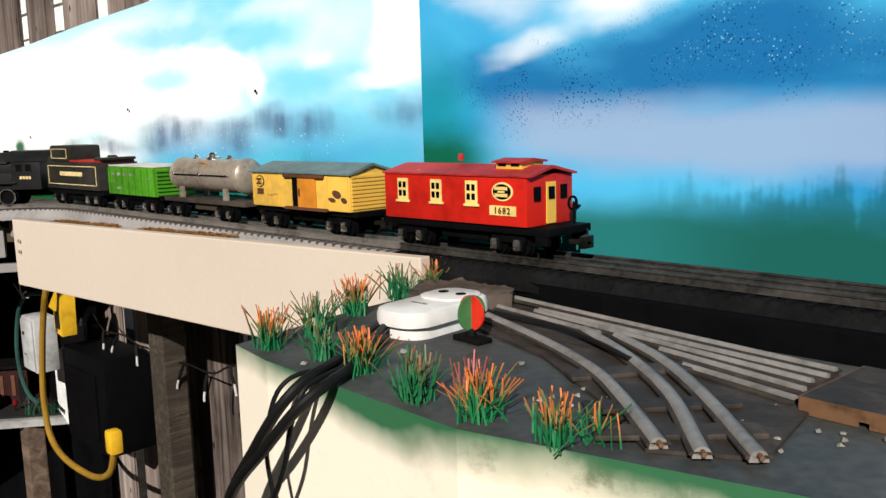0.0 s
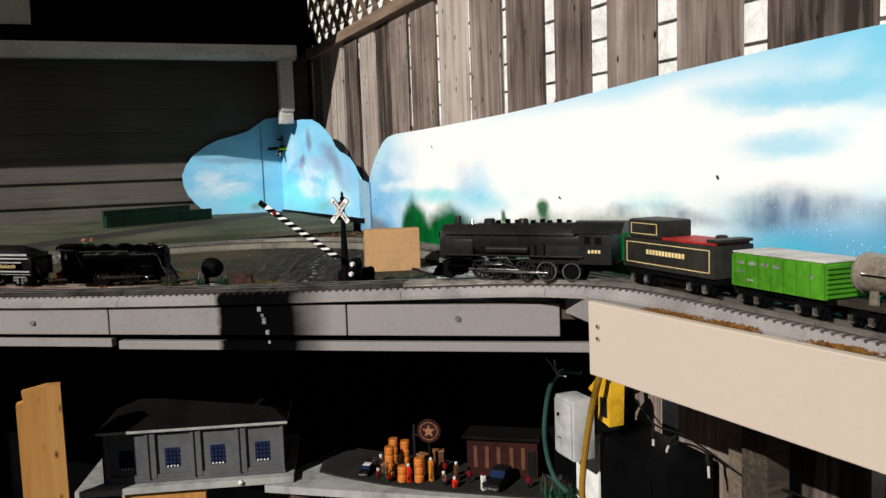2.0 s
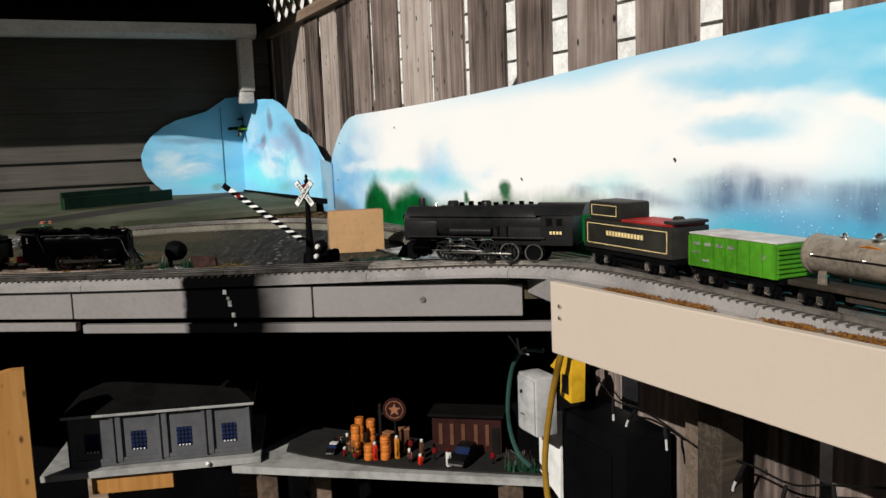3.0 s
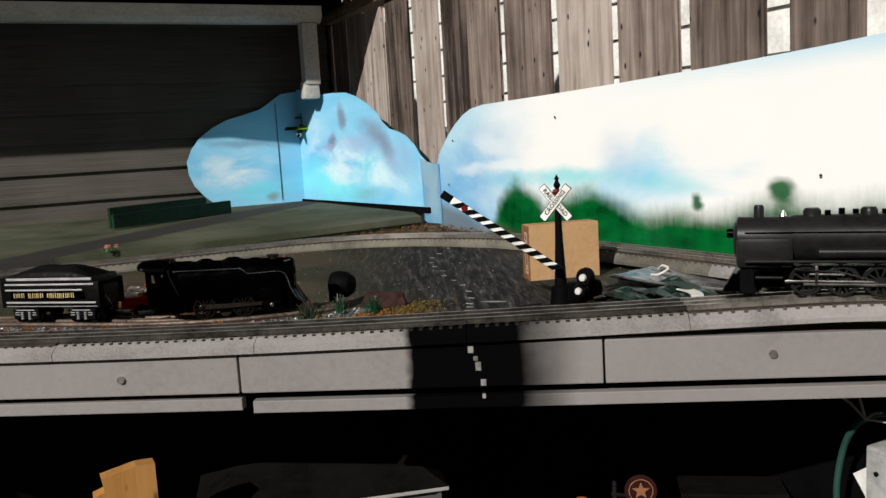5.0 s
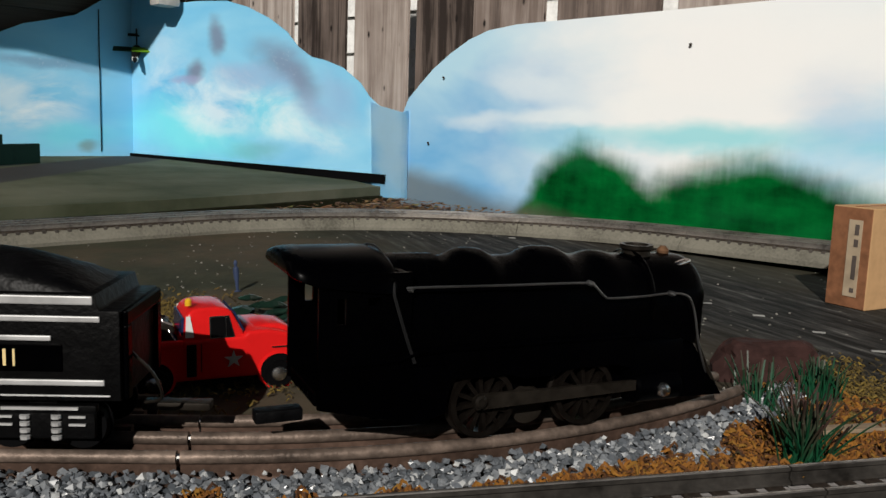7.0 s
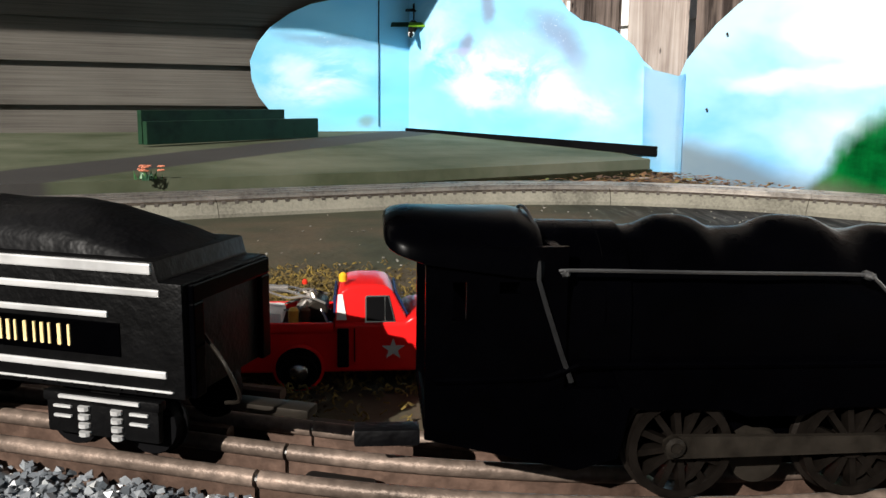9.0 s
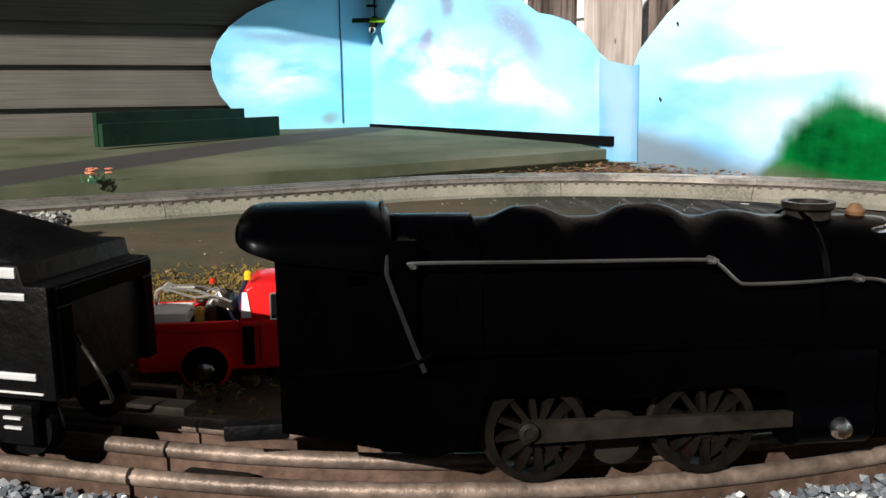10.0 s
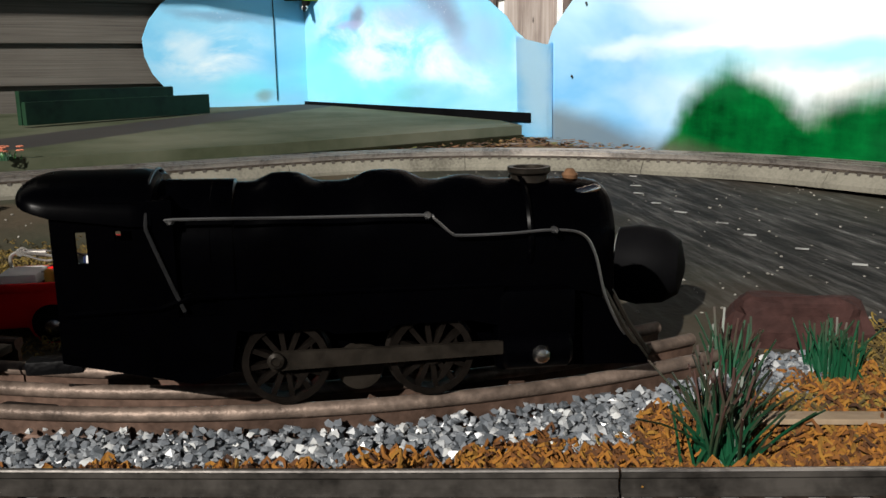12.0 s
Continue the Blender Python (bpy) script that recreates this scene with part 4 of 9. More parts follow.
fa, fb = front(-0.75, 0.004), front(0.70, 0.004)
table = thing("layout_table", "plywood layout table painted in dull green and grey", "table")
part("table_top", slab(bmesh.new(), [(0.70, -1.35), (fa.x, fa.y), (fb.x, fb.y), (1.96, 0.055), (0.70, 0.055)], T - 0.018, T), M_TABLE, table, flat=True)
for s0, s1 in ((-0.75, 0.0905), (0.0925, 0.4175), (0.4195, 0.684)):
    a, b = front(s0, 0.004), front(s1, 0.004)
    bm = abox(0, (b - a).length, 0.0, 0.009, T - 0.038, T + 0.001, 0.0012, m=at(a.x, a.y, 0) @ Matrix.Rotation(math.atan2(EDGE.y, EDGE.x), 4, "Z") @ at(0, -0.006, 0))
    part("fascia_board", bm, M_GREYPAINT, table, "grey painted fascia board with rounded edges", flat=True)
for s0, s1, d in ((-0.75, 0.09, 0.0), (0.10, 0.73, 0.003)):
    a, b = front(s0, 0.010), front(s1, 0.010)
    bm = abox(0, (b - a).length, 0.0, 0.012, T - 0.0560 - d, T - 0.0445 - d, 0.001, m=at(a.x, a.y, 0) @ Matrix.Rotation(math.atan2(EDGE.y, EDGE.x), 4, "Z") @ at(0, -0.006, 0))
    part("lower_fascia", bm, M_GREYPAINT, table, flat=True)
# black sheets added to stand for the deep shade under the table
part("back_panel", abox(0.74, 0.75, -1.4, 0.0745, 0, T - 0.0185), M_BLACK, table, "black panel added to darken the space under the table", flat=True)
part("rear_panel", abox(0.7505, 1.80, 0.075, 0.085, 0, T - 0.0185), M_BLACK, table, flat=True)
# legs painted black: the shade that hides them is in their colour
for x, y in ((1.0, -1.2), (0.85, -0.1), (1.20, 0.03), (1.27, -0.93)):
    part("leg", abox(x - 0.02, x + 0.02, y - 0.02, y + 0.02, 0, T - 0.018, 0.002), M_BLACK, table, flat=True)
# black road painted down over the fascia
a = front(0.303, 0.0)
rng = random.Random(12)
for z, w, hh, o in ((-0.004, 0.005, 0.006, 0.0), (-0.012, 0.004, 0.004, 0.004), (-0.019, 0.005, 0.008, 0.006), (-0.034, 0.005, 0.006, 0.010)):
    part("road_dash", abox(o - w / 2, o + w / 2, -0.0032, -0.0019, T + z - hh / 2, T + z + hh / 2, 0.0004, m=at(a.x, a.y, 0) @ Matrix.Rotation(math.atan2(EDGE.y, EDGE.x), 4, "Z")), M_DASH, table, flat=True)
part("road_dash", abox(0.008, 0.011, 0.0026, 0.0042, T - 0.050, T - 0.046, m=at(a.x, a.y, 0) @ Matrix.Rotation(math.atan2(EDGE.y, EDGE.x), 4, "Z")), M_DASH, table, flat=True)
for x, y in ((1.557, -0.325), (1.540, -0.315), (1.530, -0.310), (1.514, -0.299), (1.498, -0.290), (1.470, -0.273), (1.43, -0.255), (1.386, -0.240), (1.345, -0.232), (1.302, -0.224), (1.265, -0.207), (1.22, -0.198), (1.18, -0.184), (1.135, -0.160), (1.10, -0.131), (1.05, -0.09), (1.01, -0.055)):
    part("road_dash", abox(-0.0030 - rng.uniform(0, 0.0022), 0.0038, -0.0012, 0.0013, T + 0.0004, T + 0.0010, m=at(x, y, 0) @ Matrix.Rotation(radians(28 + rng.uniform(-14, 14)), 4, "Z")), M_DASH, table, flat=True)
part("road_dash", abox(-0.014, 0.014, -0.002, 0.002, T + 0.0004, T + 0.0010, m=at(1.506, -0.265, 0) @ Matrix.Rotation(radians(50), 4, "Z")), M_DASH, table, flat=True)
for s, hh in ((-0.02, -0.022), (0.56, -0.016)):
    p = front(s, 0.0)
    bm = cyl(bmesh.new(), 0.0035, -0.0045, 0.0, m=Matrix.Rotation(math.atan2(EDGE.y, EDGE.x), 4, "Z") @ SIDE)
    bmesh.ops.translate(bm, verts=bm.verts, vec=(p.x, p.y, T + hh))
    part("screw_head", bm, M_STEEL, table)

shelf = thing("green_platform", "green painted board platform beside the house wall", "platform")
for nm, reach, z0, z1, mat, lab in (("top_board", 0.0, 0.021, 0.033, M_GREENSHELF, ""), ("lower_board", 0.005, 0.004, 0.0205, M_MOSSY_SHADE, "mossy board edge, darkened to hold the shade on its face")):
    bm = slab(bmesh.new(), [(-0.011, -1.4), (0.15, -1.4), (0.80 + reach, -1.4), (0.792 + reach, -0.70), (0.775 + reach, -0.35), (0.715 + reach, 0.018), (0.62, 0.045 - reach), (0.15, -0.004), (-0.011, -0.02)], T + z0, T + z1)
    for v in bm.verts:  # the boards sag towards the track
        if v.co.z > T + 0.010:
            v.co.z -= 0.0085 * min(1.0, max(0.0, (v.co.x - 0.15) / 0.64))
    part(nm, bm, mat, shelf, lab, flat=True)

# right-hand module with its cream fascia
c0, c1 = Vector((1.962, -0.074, 0)), Vector((2.655, -0.0435, 0))
ca = math.atan2(c1.y - c0.y, c1.x - c0.x)
mod = thing("shelf_module", "narrow layout shelf along the fence with a cream fascia", "shelf")
part("fascia_board", abox(0, (c1 - c0).length, 0.0, 0.010, T - 0.060, T + 0.0205, 0.0012, m=at(c0.x, c0.y, 0) @ Matrix.Rotation(ca, 4, "Z") @ at(0, 0, T) @ Matrix.Rotation(radians(-1.05), 4, "Y") @ at(0, 0, -T)), M_CREAM, mod, "smooth cream painted fascia board", flat=True)
part("deck", slab(bmesh.new(), [(1.86, -0.045), (1.985, -0.062), (2.700, -0.030), (2.700, 0.058), (1.86, 0.058)], T - 0.01, T + 0.0175), M_ROADBED, mod, "pale grey deck under the track", flat=True)
part("raised_base", slab(bmesh.new(), [(2.702, -0.026), (2.80, -0.041), (3.75, -0.041), (3.75, 0.058), (2.702, 0.058)], T - 0.008, T + 0.024), M_BLACK, mod, "black painted raised track base", flat=True)
for x in (2.1, 2.5, 3.1, 3.6):
    part("bracket", abox(x - 0.018, x + 0.018, 0.03, 0.06, 0, T - 0.011, 0.002), M_TIE, mod, flat=True)
pin = bmesh.new()
for dz in (0.0, -0.013):
    lathe(pin, [(0.0005, -0.002), (0.0022, -0.0015), (0.0022, 0.0)], 10, m=at(c0.x + 0.020, c0.y - 0.0005, T - 0.004 + dz) @ SIDE)
part("screw_head", pin, M_NICKEL, mod)

blk = thing("corner_module", "cream block module with a dark grey top and green edge", "table")
part("block", slab(bmesh.new(), [(2.681, -0.203), (2.720, -0.210), (2.857, -0.217), (3.052, -0.172), (3.75, -0.14), (3.75, -0.0415), (2.80, -0.0435), (2.657, -0.020), (2.664, -0.110)], T - 0.22, T + 0.010), M_BLOCK, blk, flat=True)
for x, y in ((2.70, -0.15), (3.6, -0.08)):
    part("leg", abox(x - 0.02, x + 0.02, y - 0.02, y + 0.02, 0, T - 0.22, 0.002), M_RAILWOOD, blk, flat=True)

# ---- track ----
HALF = 0.016
R_CURVE = 0.27


def arc(cx, cy, r, a0, a1, step=0.012):
    n = max(2, int(abs(a1 - a0) * r / step))
    return [(cx + r * math.cos(a0 + (a1 - a0) * k / n), cy + r * math.sin(a0 + (a1 - a0) * k / n)) for k in range(n + 1)]


def line(a, b, step=0.02):
    n = max(1, int((Vector(b) - Vector(a)).length / step))
    return [(a[0] + (b[0] - a[0]) * k / n, a[1] + (b[1] - a[1]) * k / n) for k in range(n + 1)]


YS = -0.002
ang = math.atan2(EDGE.y, EDGE.x)
fr = front(0, 0.022)
# where the front line meets the straight along the fence
smeet = (YS - fr.y) / EDGE.y
meet = fr + EDGE * smeet
tl = R_CURVE * math.tan(ang / 2)
c_end = Vector((meet.x + tl, YS, 0))
c_beg = meet - EDGE * tl
cc = Vector((c_end.x, YS - R_CURVE, 0))
r_l = (fr.x - 0.35 * EDGE.x - 0.845) / 1.849
p_l = fr - EDGE * 0.35
cl = p_l - OUT * r_l
plan = line((3.75, YS), (c_end.x, YS))
plan += arc(cc.x, cc.y, R_CURVE, math.pi / 2, math.pi / 2 + ang)[1:]
plan += line((c_beg.x, c_beg.y), (p_l.x, p_l.y))[1:]
a_end = math.atan2(p_l.y - cl.y, p_l.x - cl.x)
plan += arc(cl.x, cl.y, r_l, a_end, -math.pi)[1:]
plan += line((0.845, cl.y), (0.845, -0.345))[1:]
plan += arc(1.188, -0.345, 0.343, math.pi, math.pi / 2)[1:]
plan += line((1.188, YS), (1.93, YS))[1:]


def rail_height(i, x, y):
    if i < len(plan) * 0.62 and x > 1.4:
        k = min(1, max(0, (x - 1.45) / 0.60))
        return 0.0180 + 0.0190 * k * k * (3 - 2 * k)
    if y > -0.1:
        k = min(1, max(0, (x - 1.0) / 1.0))
        return 0.018 + 0.019 * k
    return 0.018


track = []
for i, (x, y) in enumerate(plan):
    a, b = plan[max(0, i - 1)], plan[min(len(plan) - 1, i + 1)]
    d = Vector((b[0] - a[0], b[1] - a[1])).normalized()
    track.append((x, y, T + rail_height(i, x, y), d.y, -d.x))  # across points to the right of the run
dist = [0.0]
for a, b in zip(track, track[1:]):
    dist.append(dist[-1] + math.hypot(b[0] - a[0], b[1] - a[1]))


def along(s):
    """Place and turn on the main line, s metres from its right end."""
    k = max(0, min(len(dist) - 2, next((j for j in range(len(dist) - 1) if dist[j + 1] >= s), len(dist) - 2)))
    f = (s - dist[k]) / max(1e-6, dist[k + 1] - dist[k])
    a, b = track[k], track[k + 1]
    return Vector((a[0] + (b[0] - a[0]) * f, a[1] + (b[1] - a[1]) * f, a[2] + (b[2] - a[2]) * f))


RAIL = [(-0.0019, -0.0050), (-0.0019, -0.0042), (-0.0006, -0.0036), (-0.0006, -0.0016), (-0.0013, -0.0010), (-0.0013, 0.0), (0.0013, 0.0), (0.0013, -0.0010), (0.0006, -0.0016), (0.0006, -0.0036), (0.0019, -0.0042), (0.0019, -0.0050)]


def side_rail(section, off):
    return [(s + off, u) for s, u in section]


def resample(s0, s1, step):
    n = max(2, int((s1 - s0) / step) + 1)
    rows = []
    for k in range(n + 1):
        s = s0 + (s1 - s0) * k / n
        p, q, r = along(s), along(max(0, s - 0.004)), along(min(dist[-1], s + 0.004))
        d = (r - q).normalized()
        rows.append((p.x, p.y, p.z, d.y, -d.x))
    return rows


def tie_mesh():
    bm = bmesh.new()
    box(bm, -0.0023, 0.0023, -0.0205, 0.0172, -0.0086, -0.0049, 0.0005)
    box(bm, -0.0016, 0.0016, 0.0199, 0.0225, -0.0105, -0.0060, 0.0004)
    return to_mesh(bm, "tie", M_TIEDARK)


TIE = tie_mesh()
SECTION = 0.1905
total = dist[-1]
count = int(total / SECTION) + 1
n_front0 = next(i for i in range(len(plan)) if plan[i][1] < -0.30)
n_front1 = next(i for i in range(len(plan)) if plan[i][1] < -0.85)
s_front = (dist[n_front0], dist[n_front1])
BED = [(-0.0310, -0.0150), (-0.0245, -0.0062), (0.0245, -0.0062), (0.0310, -0.0150), (0.0310, -0.0190), (-0.0310, -0.0190)]
BED_FRONT = [(-0.0310, -0.0122), (-0.0204, -0.0062), (0.0185, -0.0062), (0.0205, -0.0150), (0.0205, -0.0190), (-0.0310, -0.0190)]
for k in range(count):
    s0, s1 = k * SECTION, min(total, (k + 1) * SECTION) - 0.0006
    if s1 - s0 < 0.02:
        continue
    sec = thing("track_section", "grey plastic roadbed track section with three steel rails", "track", group="track sections of the outer loop")
    rows = resample(s0, s1, 0.016)
    mid = rows[len(rows) // 2]
    at_front = s0 > s_front[0] - 0.3 and s1 < s_front[1] + 0.1
    on_base = mid[0] > 2.70
    part("roadbed", sweep(bmesh.new(), rows, BED_FRONT if at_front else BED), M_BLACKBED if on_base else M_BEDFAR if mid[0] < 1.55 and not at_front else M_ROADBED, sec, flat=True)
    if mid[0] < 1.84 and not (at_front and mid[1] > -0.62):
        part("tie_bed", sweep(bmesh.new(), rows, [(-0.0225, -0.0061), (-0.0222, -0.0046), (0.0222, -0.0046), (0.0225, -0.0061)]), M_DIRTYBED, sec, "dirty brown bed between the rails", flat=True)
    for off in (-HALF, 0.0, HALF):
        part("rail", sweep(bmesh.new(), rows, side_rail(RAIL, off)), M_DARKRAIL if at_front or on_base else M_STEEL, sec, flat=True)
        if at_front:
            # brighter strip puts the rail's highlight line into the colour
            part("rail_head", sweep(bmesh.new(), rows, [(off - 0.0007, 0.0), (off - 0.0004, 0.0003), (off + 0.0004, 0.0003), (off + 0.0007, 0.0)]), M_STEEL, sec, "thin bright strip for the highlight along the rail top", flat=True)
    ties = []
    s = s0 + 0.005
    while s < s1 - 0.002:
        ties.append(resample(s, s + 0.001, 0.001)[0])
        s += 0.0088 if at_front else 0.0106
    if at_front:
        for x, y, z, ax, ay in ties:
            ob = part("tie", TIE, None, sec)
            ob.matrix_basis = at(x, y, z) @ Matrix.Rotation(math.atan2(ay, ax) + math.pi / 2, 4, "Z")
    else:
        bm = bmesh.new()
        for x, y, z, ax, ay in ties:
            box(bm, -0.0015, 0.0015, -0.0256, 0.0256, -0.0082, -0.0052, m=at(x, y, z) @ Matrix.Rotation(math.atan2(ay, ax) + math.pi / 2, 4, "Z"))
        tagged(part("tie_strip", bm, M_BLACKBED if on_base else M_TIEPLASTIC, sec, flat=True), kind="stuff")

# old tubular track of the inner line, with the switch behind the tender
IC, IR = Vector((1.154, -0.434, 0)), 0.300
TUBE_RAIL = [(-0.0026, -0.0105), (-0.0026, -0.0098), (-0.0009, -0.0092), (-0.0009, -0.0040), (-0.0021, -0.0028), (-0.0021, -0.0008), (-0.0013, 0.0), (0.0013, 0.0), (0.0021, -0.0008), (0.0021, -0.0028), (0.0009, -0.0040), (0.0009, -0.0092), (0.0026, -0.0098), (0.0026, -0.0105)]
RAIL_HEAD = [(0.0021 * math.cos(k * math.pi / 6), -0.0021 + 0.0021 * math.sin(k * math.pi / 6)) for k in range(12)]
RAIL_FOOT = [(-0.0046, -0.0106), (-0.0046, -0.0096), (-0.0012, -0.0090), (-0.0007, -0.0082), (-0.0007, -0.0036), (0.0007, -0.0036), (0.0007, -0.0082), (0.0012, -0.0090), (0.0046, -0.0096), (0.0046, -0.0106)]
RZ = 0.0135


def plan_rows(pts, z):
    rows = []
    for i, (x, y) in enumerate(pts):
        a, b = pts[max(0, i - 1)], pts[min(len(pts) - 1, i + 1)]
        d = Vector((b[0] - a[0], b[1] - a[1])).normalized()
        rows.append((x, y, z, d.y, -d.x))
    return rows


def tube_track(pts, label, every, wide=0.062, rails=M_RUST, z=RZ, group="", tin=None):
    sec = thing("track_section", label, "track", group=group)
    rows = plan_rows(pts, T + z)
    for off in (-HALF, 0.0, HALF):
        foot = part("rail", sweep(bmesh.new(), rows, side_rail(RAIL_FOOT, off)), rails, sec, "rusty folded rail foot", flat=True)
        part("rail_head", sweep(bmesh.new(), rows, side_rail(RAIL_HEAD, off)), M_RAILHEAD, foot, "round worn rail head")
    n = len(rows)
    for k in range(every // 2, n, every):
        x, y, zz, ax, ay = rows[k]
        ob = part("tie", abox(-0.0065, 0.0065, -wide / 2, wide / 2, -0.0125, -0.0106, 0.0008), tin or M_RUSTBOX, sec, flat=True)
        ob.matrix_basis = at(x, y, zz) @ Matrix.Rotation(math.atan2(ay, ax) + math.pi / 2, 4, "Z")
    return sec


curve = arc(IC.x, IC.y, IR, radians(-41), radians(1.5), 0.008)
tube_track(curve, "rusty tubular curved track under the black locomotive", 9, group="old tubular track")
t0 = Vector((math.sin(radians(41)), math.cos(radians(41)), 0))
p0 = Vector((curve[0][0], curve[0][1], 0)) - t0 * 0.001
p1 = p0 - t0 * 0.26
tube_track(line((p1.x, p1.y), (p0.x, p0.y), 0.01), "rusty tubular straight track under the tender", 9, group="old tubular track")
for off in (-HALF, 0.0, HALF):
    jp = p0 + Vector((t0.y, -t0.x, 0)) * off
    pin = part("rail_pin", cyl(bmesh.new(), 0.0012, -0.003, 0.003, m=at(jp.x, jp.y, T + RZ - 0.0021) @ Matrix.Rotation(math.atan2(t0.y, t0.x), 4, "Z"), seg=10), M_NICKEL, None)
    tagged(pin, "small bright steel pin joining two rails", "rail pin", "rail joint pins")
# the switch's second leg
q = p0 - t0 * 0.02
leg = [(q.x - t0.x * k * 0.012 - (-t0.y) * 0.0016 * k * k * 0.07 - 0.0, q.y - t0.y * k * 0.012 - t0.x * 0.0016 * k * k * 0.07) for k in range(18)]
sw = thing("track_switch", "rusty track switch with long grey rails", "track")
rows = plan_rows([(x - 0.018 * t0.y, y + 0.018 * t0.x) for x, y in leg], T + RZ - 0.001)
for off in (-0.010, 0.006, 0.022):
    part("rail", sweep(bmesh.new(), rows, side_rail(TUBE_RAIL, off)), M_RUST, sw, flat=True)
part("switch_plate", abox(-0.12, 0.03, -0.03, 0.045, T + 0.0005, T + 0.0028, 0.0008, m=at(q.x, q.y, 0) @ Matrix.Rotation(math.atan2(t0.y, t0.x), 4, "Z")), M_TIEPLASTIC, sw, flat=True)
part("switch_box", abox(-0.009, 0.009, -0.005, 0.005, T + 0.001, T + 0.009, 0.0015, m=at(1.396, -0.624, 0) @ Matrix.Rotation(math.atan2(t0.y, t0.x), 4, "Z")), M_CABLE, sw)

# switch on the corner module
SWZ = 0.0185
sw2 = thing("track_switch", "old grey toy train switch with curved and straight rails", "track")
CURVES = (((2.736, -0.077), (2.808, -0.106), (2.858, -0.132), (2.892, -0.159), (2.926, -0.190)), ((2.813, -0.076), (2.857, -0.104), (2.901, -0.141), (2.941, -0.188)), ((2.833, -0.076), (2.870, -0.098), (2.909, -0.131), (2.956, -0.179)))
FLAT_RAIL = [(-0.0033, -0.0042), (-0.0031, -0.0024), (-0.0023, -0.0009), (-0.0010, -0.0002), (0.0, 0.0), (0.0010, -0.0002), (0.0023, -0.0009), (0.0031, -0.0024), (0.0033, -0.0042)]
SLIM_RAIL = [(u * 0.45, w * 0.5) for u, w in FLAT_RAIL]
TIN_FOOT = [(-0.0044, -0.0030), (-0.0044, -0.0022), (-0.0036, -0.0018), (0.0036, -0.0018), (0.0044, -0.0022), (0.0044, -0.0030)]
for pts in CURVES:
    c = [(p.x, p.y) for p in curve_points([(x, y, 0) for x, y in pts], 6)]
    crail = part("curved_rail", sweep(bmesh.new(), plan_rows(c, T + 0.0162), FLAT_RAIL), M_RAILGREY, sw2)
    part("rail_foot", sweep(bmesh.new(), plan_rows(c, T + 0.0162), TIN_FOOT), M_SWITCHTIN, crail, "dark rusty rail foot", flat=True)
for a, b in (((2.728, -0.033), (2.937, -0.0665)), ((2.763, -0.051), (2.938, -0.0775)), ((2.763, -0.055), (2.936, -0.0885)), ((2.738, -0.059), (2.822, -0.0755)), ((2.862, -0.0830), (2.938, -0.1010)), ((2.884, -0.1000), (2.940, -0.1140))):
    srail = part("straight_rail", sweep(bmesh.new(), plan_rows(line(a, b), T + 0.0150), SLIM_RAIL), M_RAILGREY, sw2)
    part("rail_foot", sweep(bmesh.new(), plan_rows(line(a, b), T + 0.0150), TIN_FOOT), M_SWITCHTIN, srail, "dark rusty rail foot", flat=True)
part("switch_plate", slab(bmesh.new(), [(2.731, -0.040), (2.945, -0.068), (2.948, -0.122), (2.956, -0.173), (2.922, -0.192), (2.882, -0.160), (2.822, -0.122), (2.748, -0.096)], T + 0.0103, T + 0.0118), M_SWITCHTIN, sw2, "dark rusty tin base", flat=True)
part("switch_blade", sweep(bmesh.new(), plan_rows([(p.x, p.y) for p in curve_points([(2.752, -0.078, 0), (2.800, -0.083, 0), (2.838, -0.098, 0), (2.864, -0.112, 0)], 5)], T + 0.0165), SLIM_RAIL), M_CABLE, sw2, "black moving blade")
for x, y, r in ((2.905, -0.150, 42), (2.872, -0.118, 35), (2.925, -0.172, 47)):
    part("tin_tie", abox(-0.006, 0.006, -0.032, 0.028, T + 0.0119, T + 0.0140, 0.0006, m=at(x, y, 0) @ Matrix.Rotation(radians(-r), 4, "Z")), M_SWITCHTIN, sw2, flat=True)
for pts in CURVES:
    (xa, ya), (xb, yb) = pts[-2:]
    part("rail_pin", cyl(bmesh.new(), 0.0009, -0.002, 0.003, m=at(xb, yb, T + 0.0145) @ Matrix.Rotation(math.atan2(yb - ya, xb - xa), 4, "Z"), seg=10), M_RUSTBOX, sw2)
nxt = thing("track_section", "rust-brown tin track base joined to the switch", "track")
tin = bmesh.new()
prism(tin, [(0.000, 0.0), (0.000, 0.0066), (0.130, 0.0066), (0.130, 0.0), (0.038, 0.0), (0.038, 0.0022), (0.034, 0.0022), (0.034, 0.0), (0.026, 0.0), (0.026, 0.0022), (0.022, 0.0022), (0.022, 0.0)], -0.0006, 0.0006)
tin_m = at(2.944, -0.120, T + 0.0104, Matrix.Rotation(radians(-4), 4, "Z"))
bmesh.ops.transform(tin, matrix=tin_m, verts=tin.verts)
part("tin_side", tin, M_RUSTBOX, nxt, "notched rusty side", flat=True)
part("tin_top", abox(0.000, 0.130, 0.0, 0.056, 0.0052, 0.0068, 0.0005, m=tin_m), M_SWITCHTIN, nxt, flat=True)
part("end_plate", abox(-0.0006, 0.0006, 0.0, 0.056, 0.0, 0.0066, m=tin_m), M_RUSTBOX, nxt, flat=True)
part("grey_cover", abox(0.030, 0.13, 0.018, 0.052, 0.0070, 0.0120, 0.002, m=tin_m), M_PLASTICGREY, nxt)

# ---- rolling stock ----


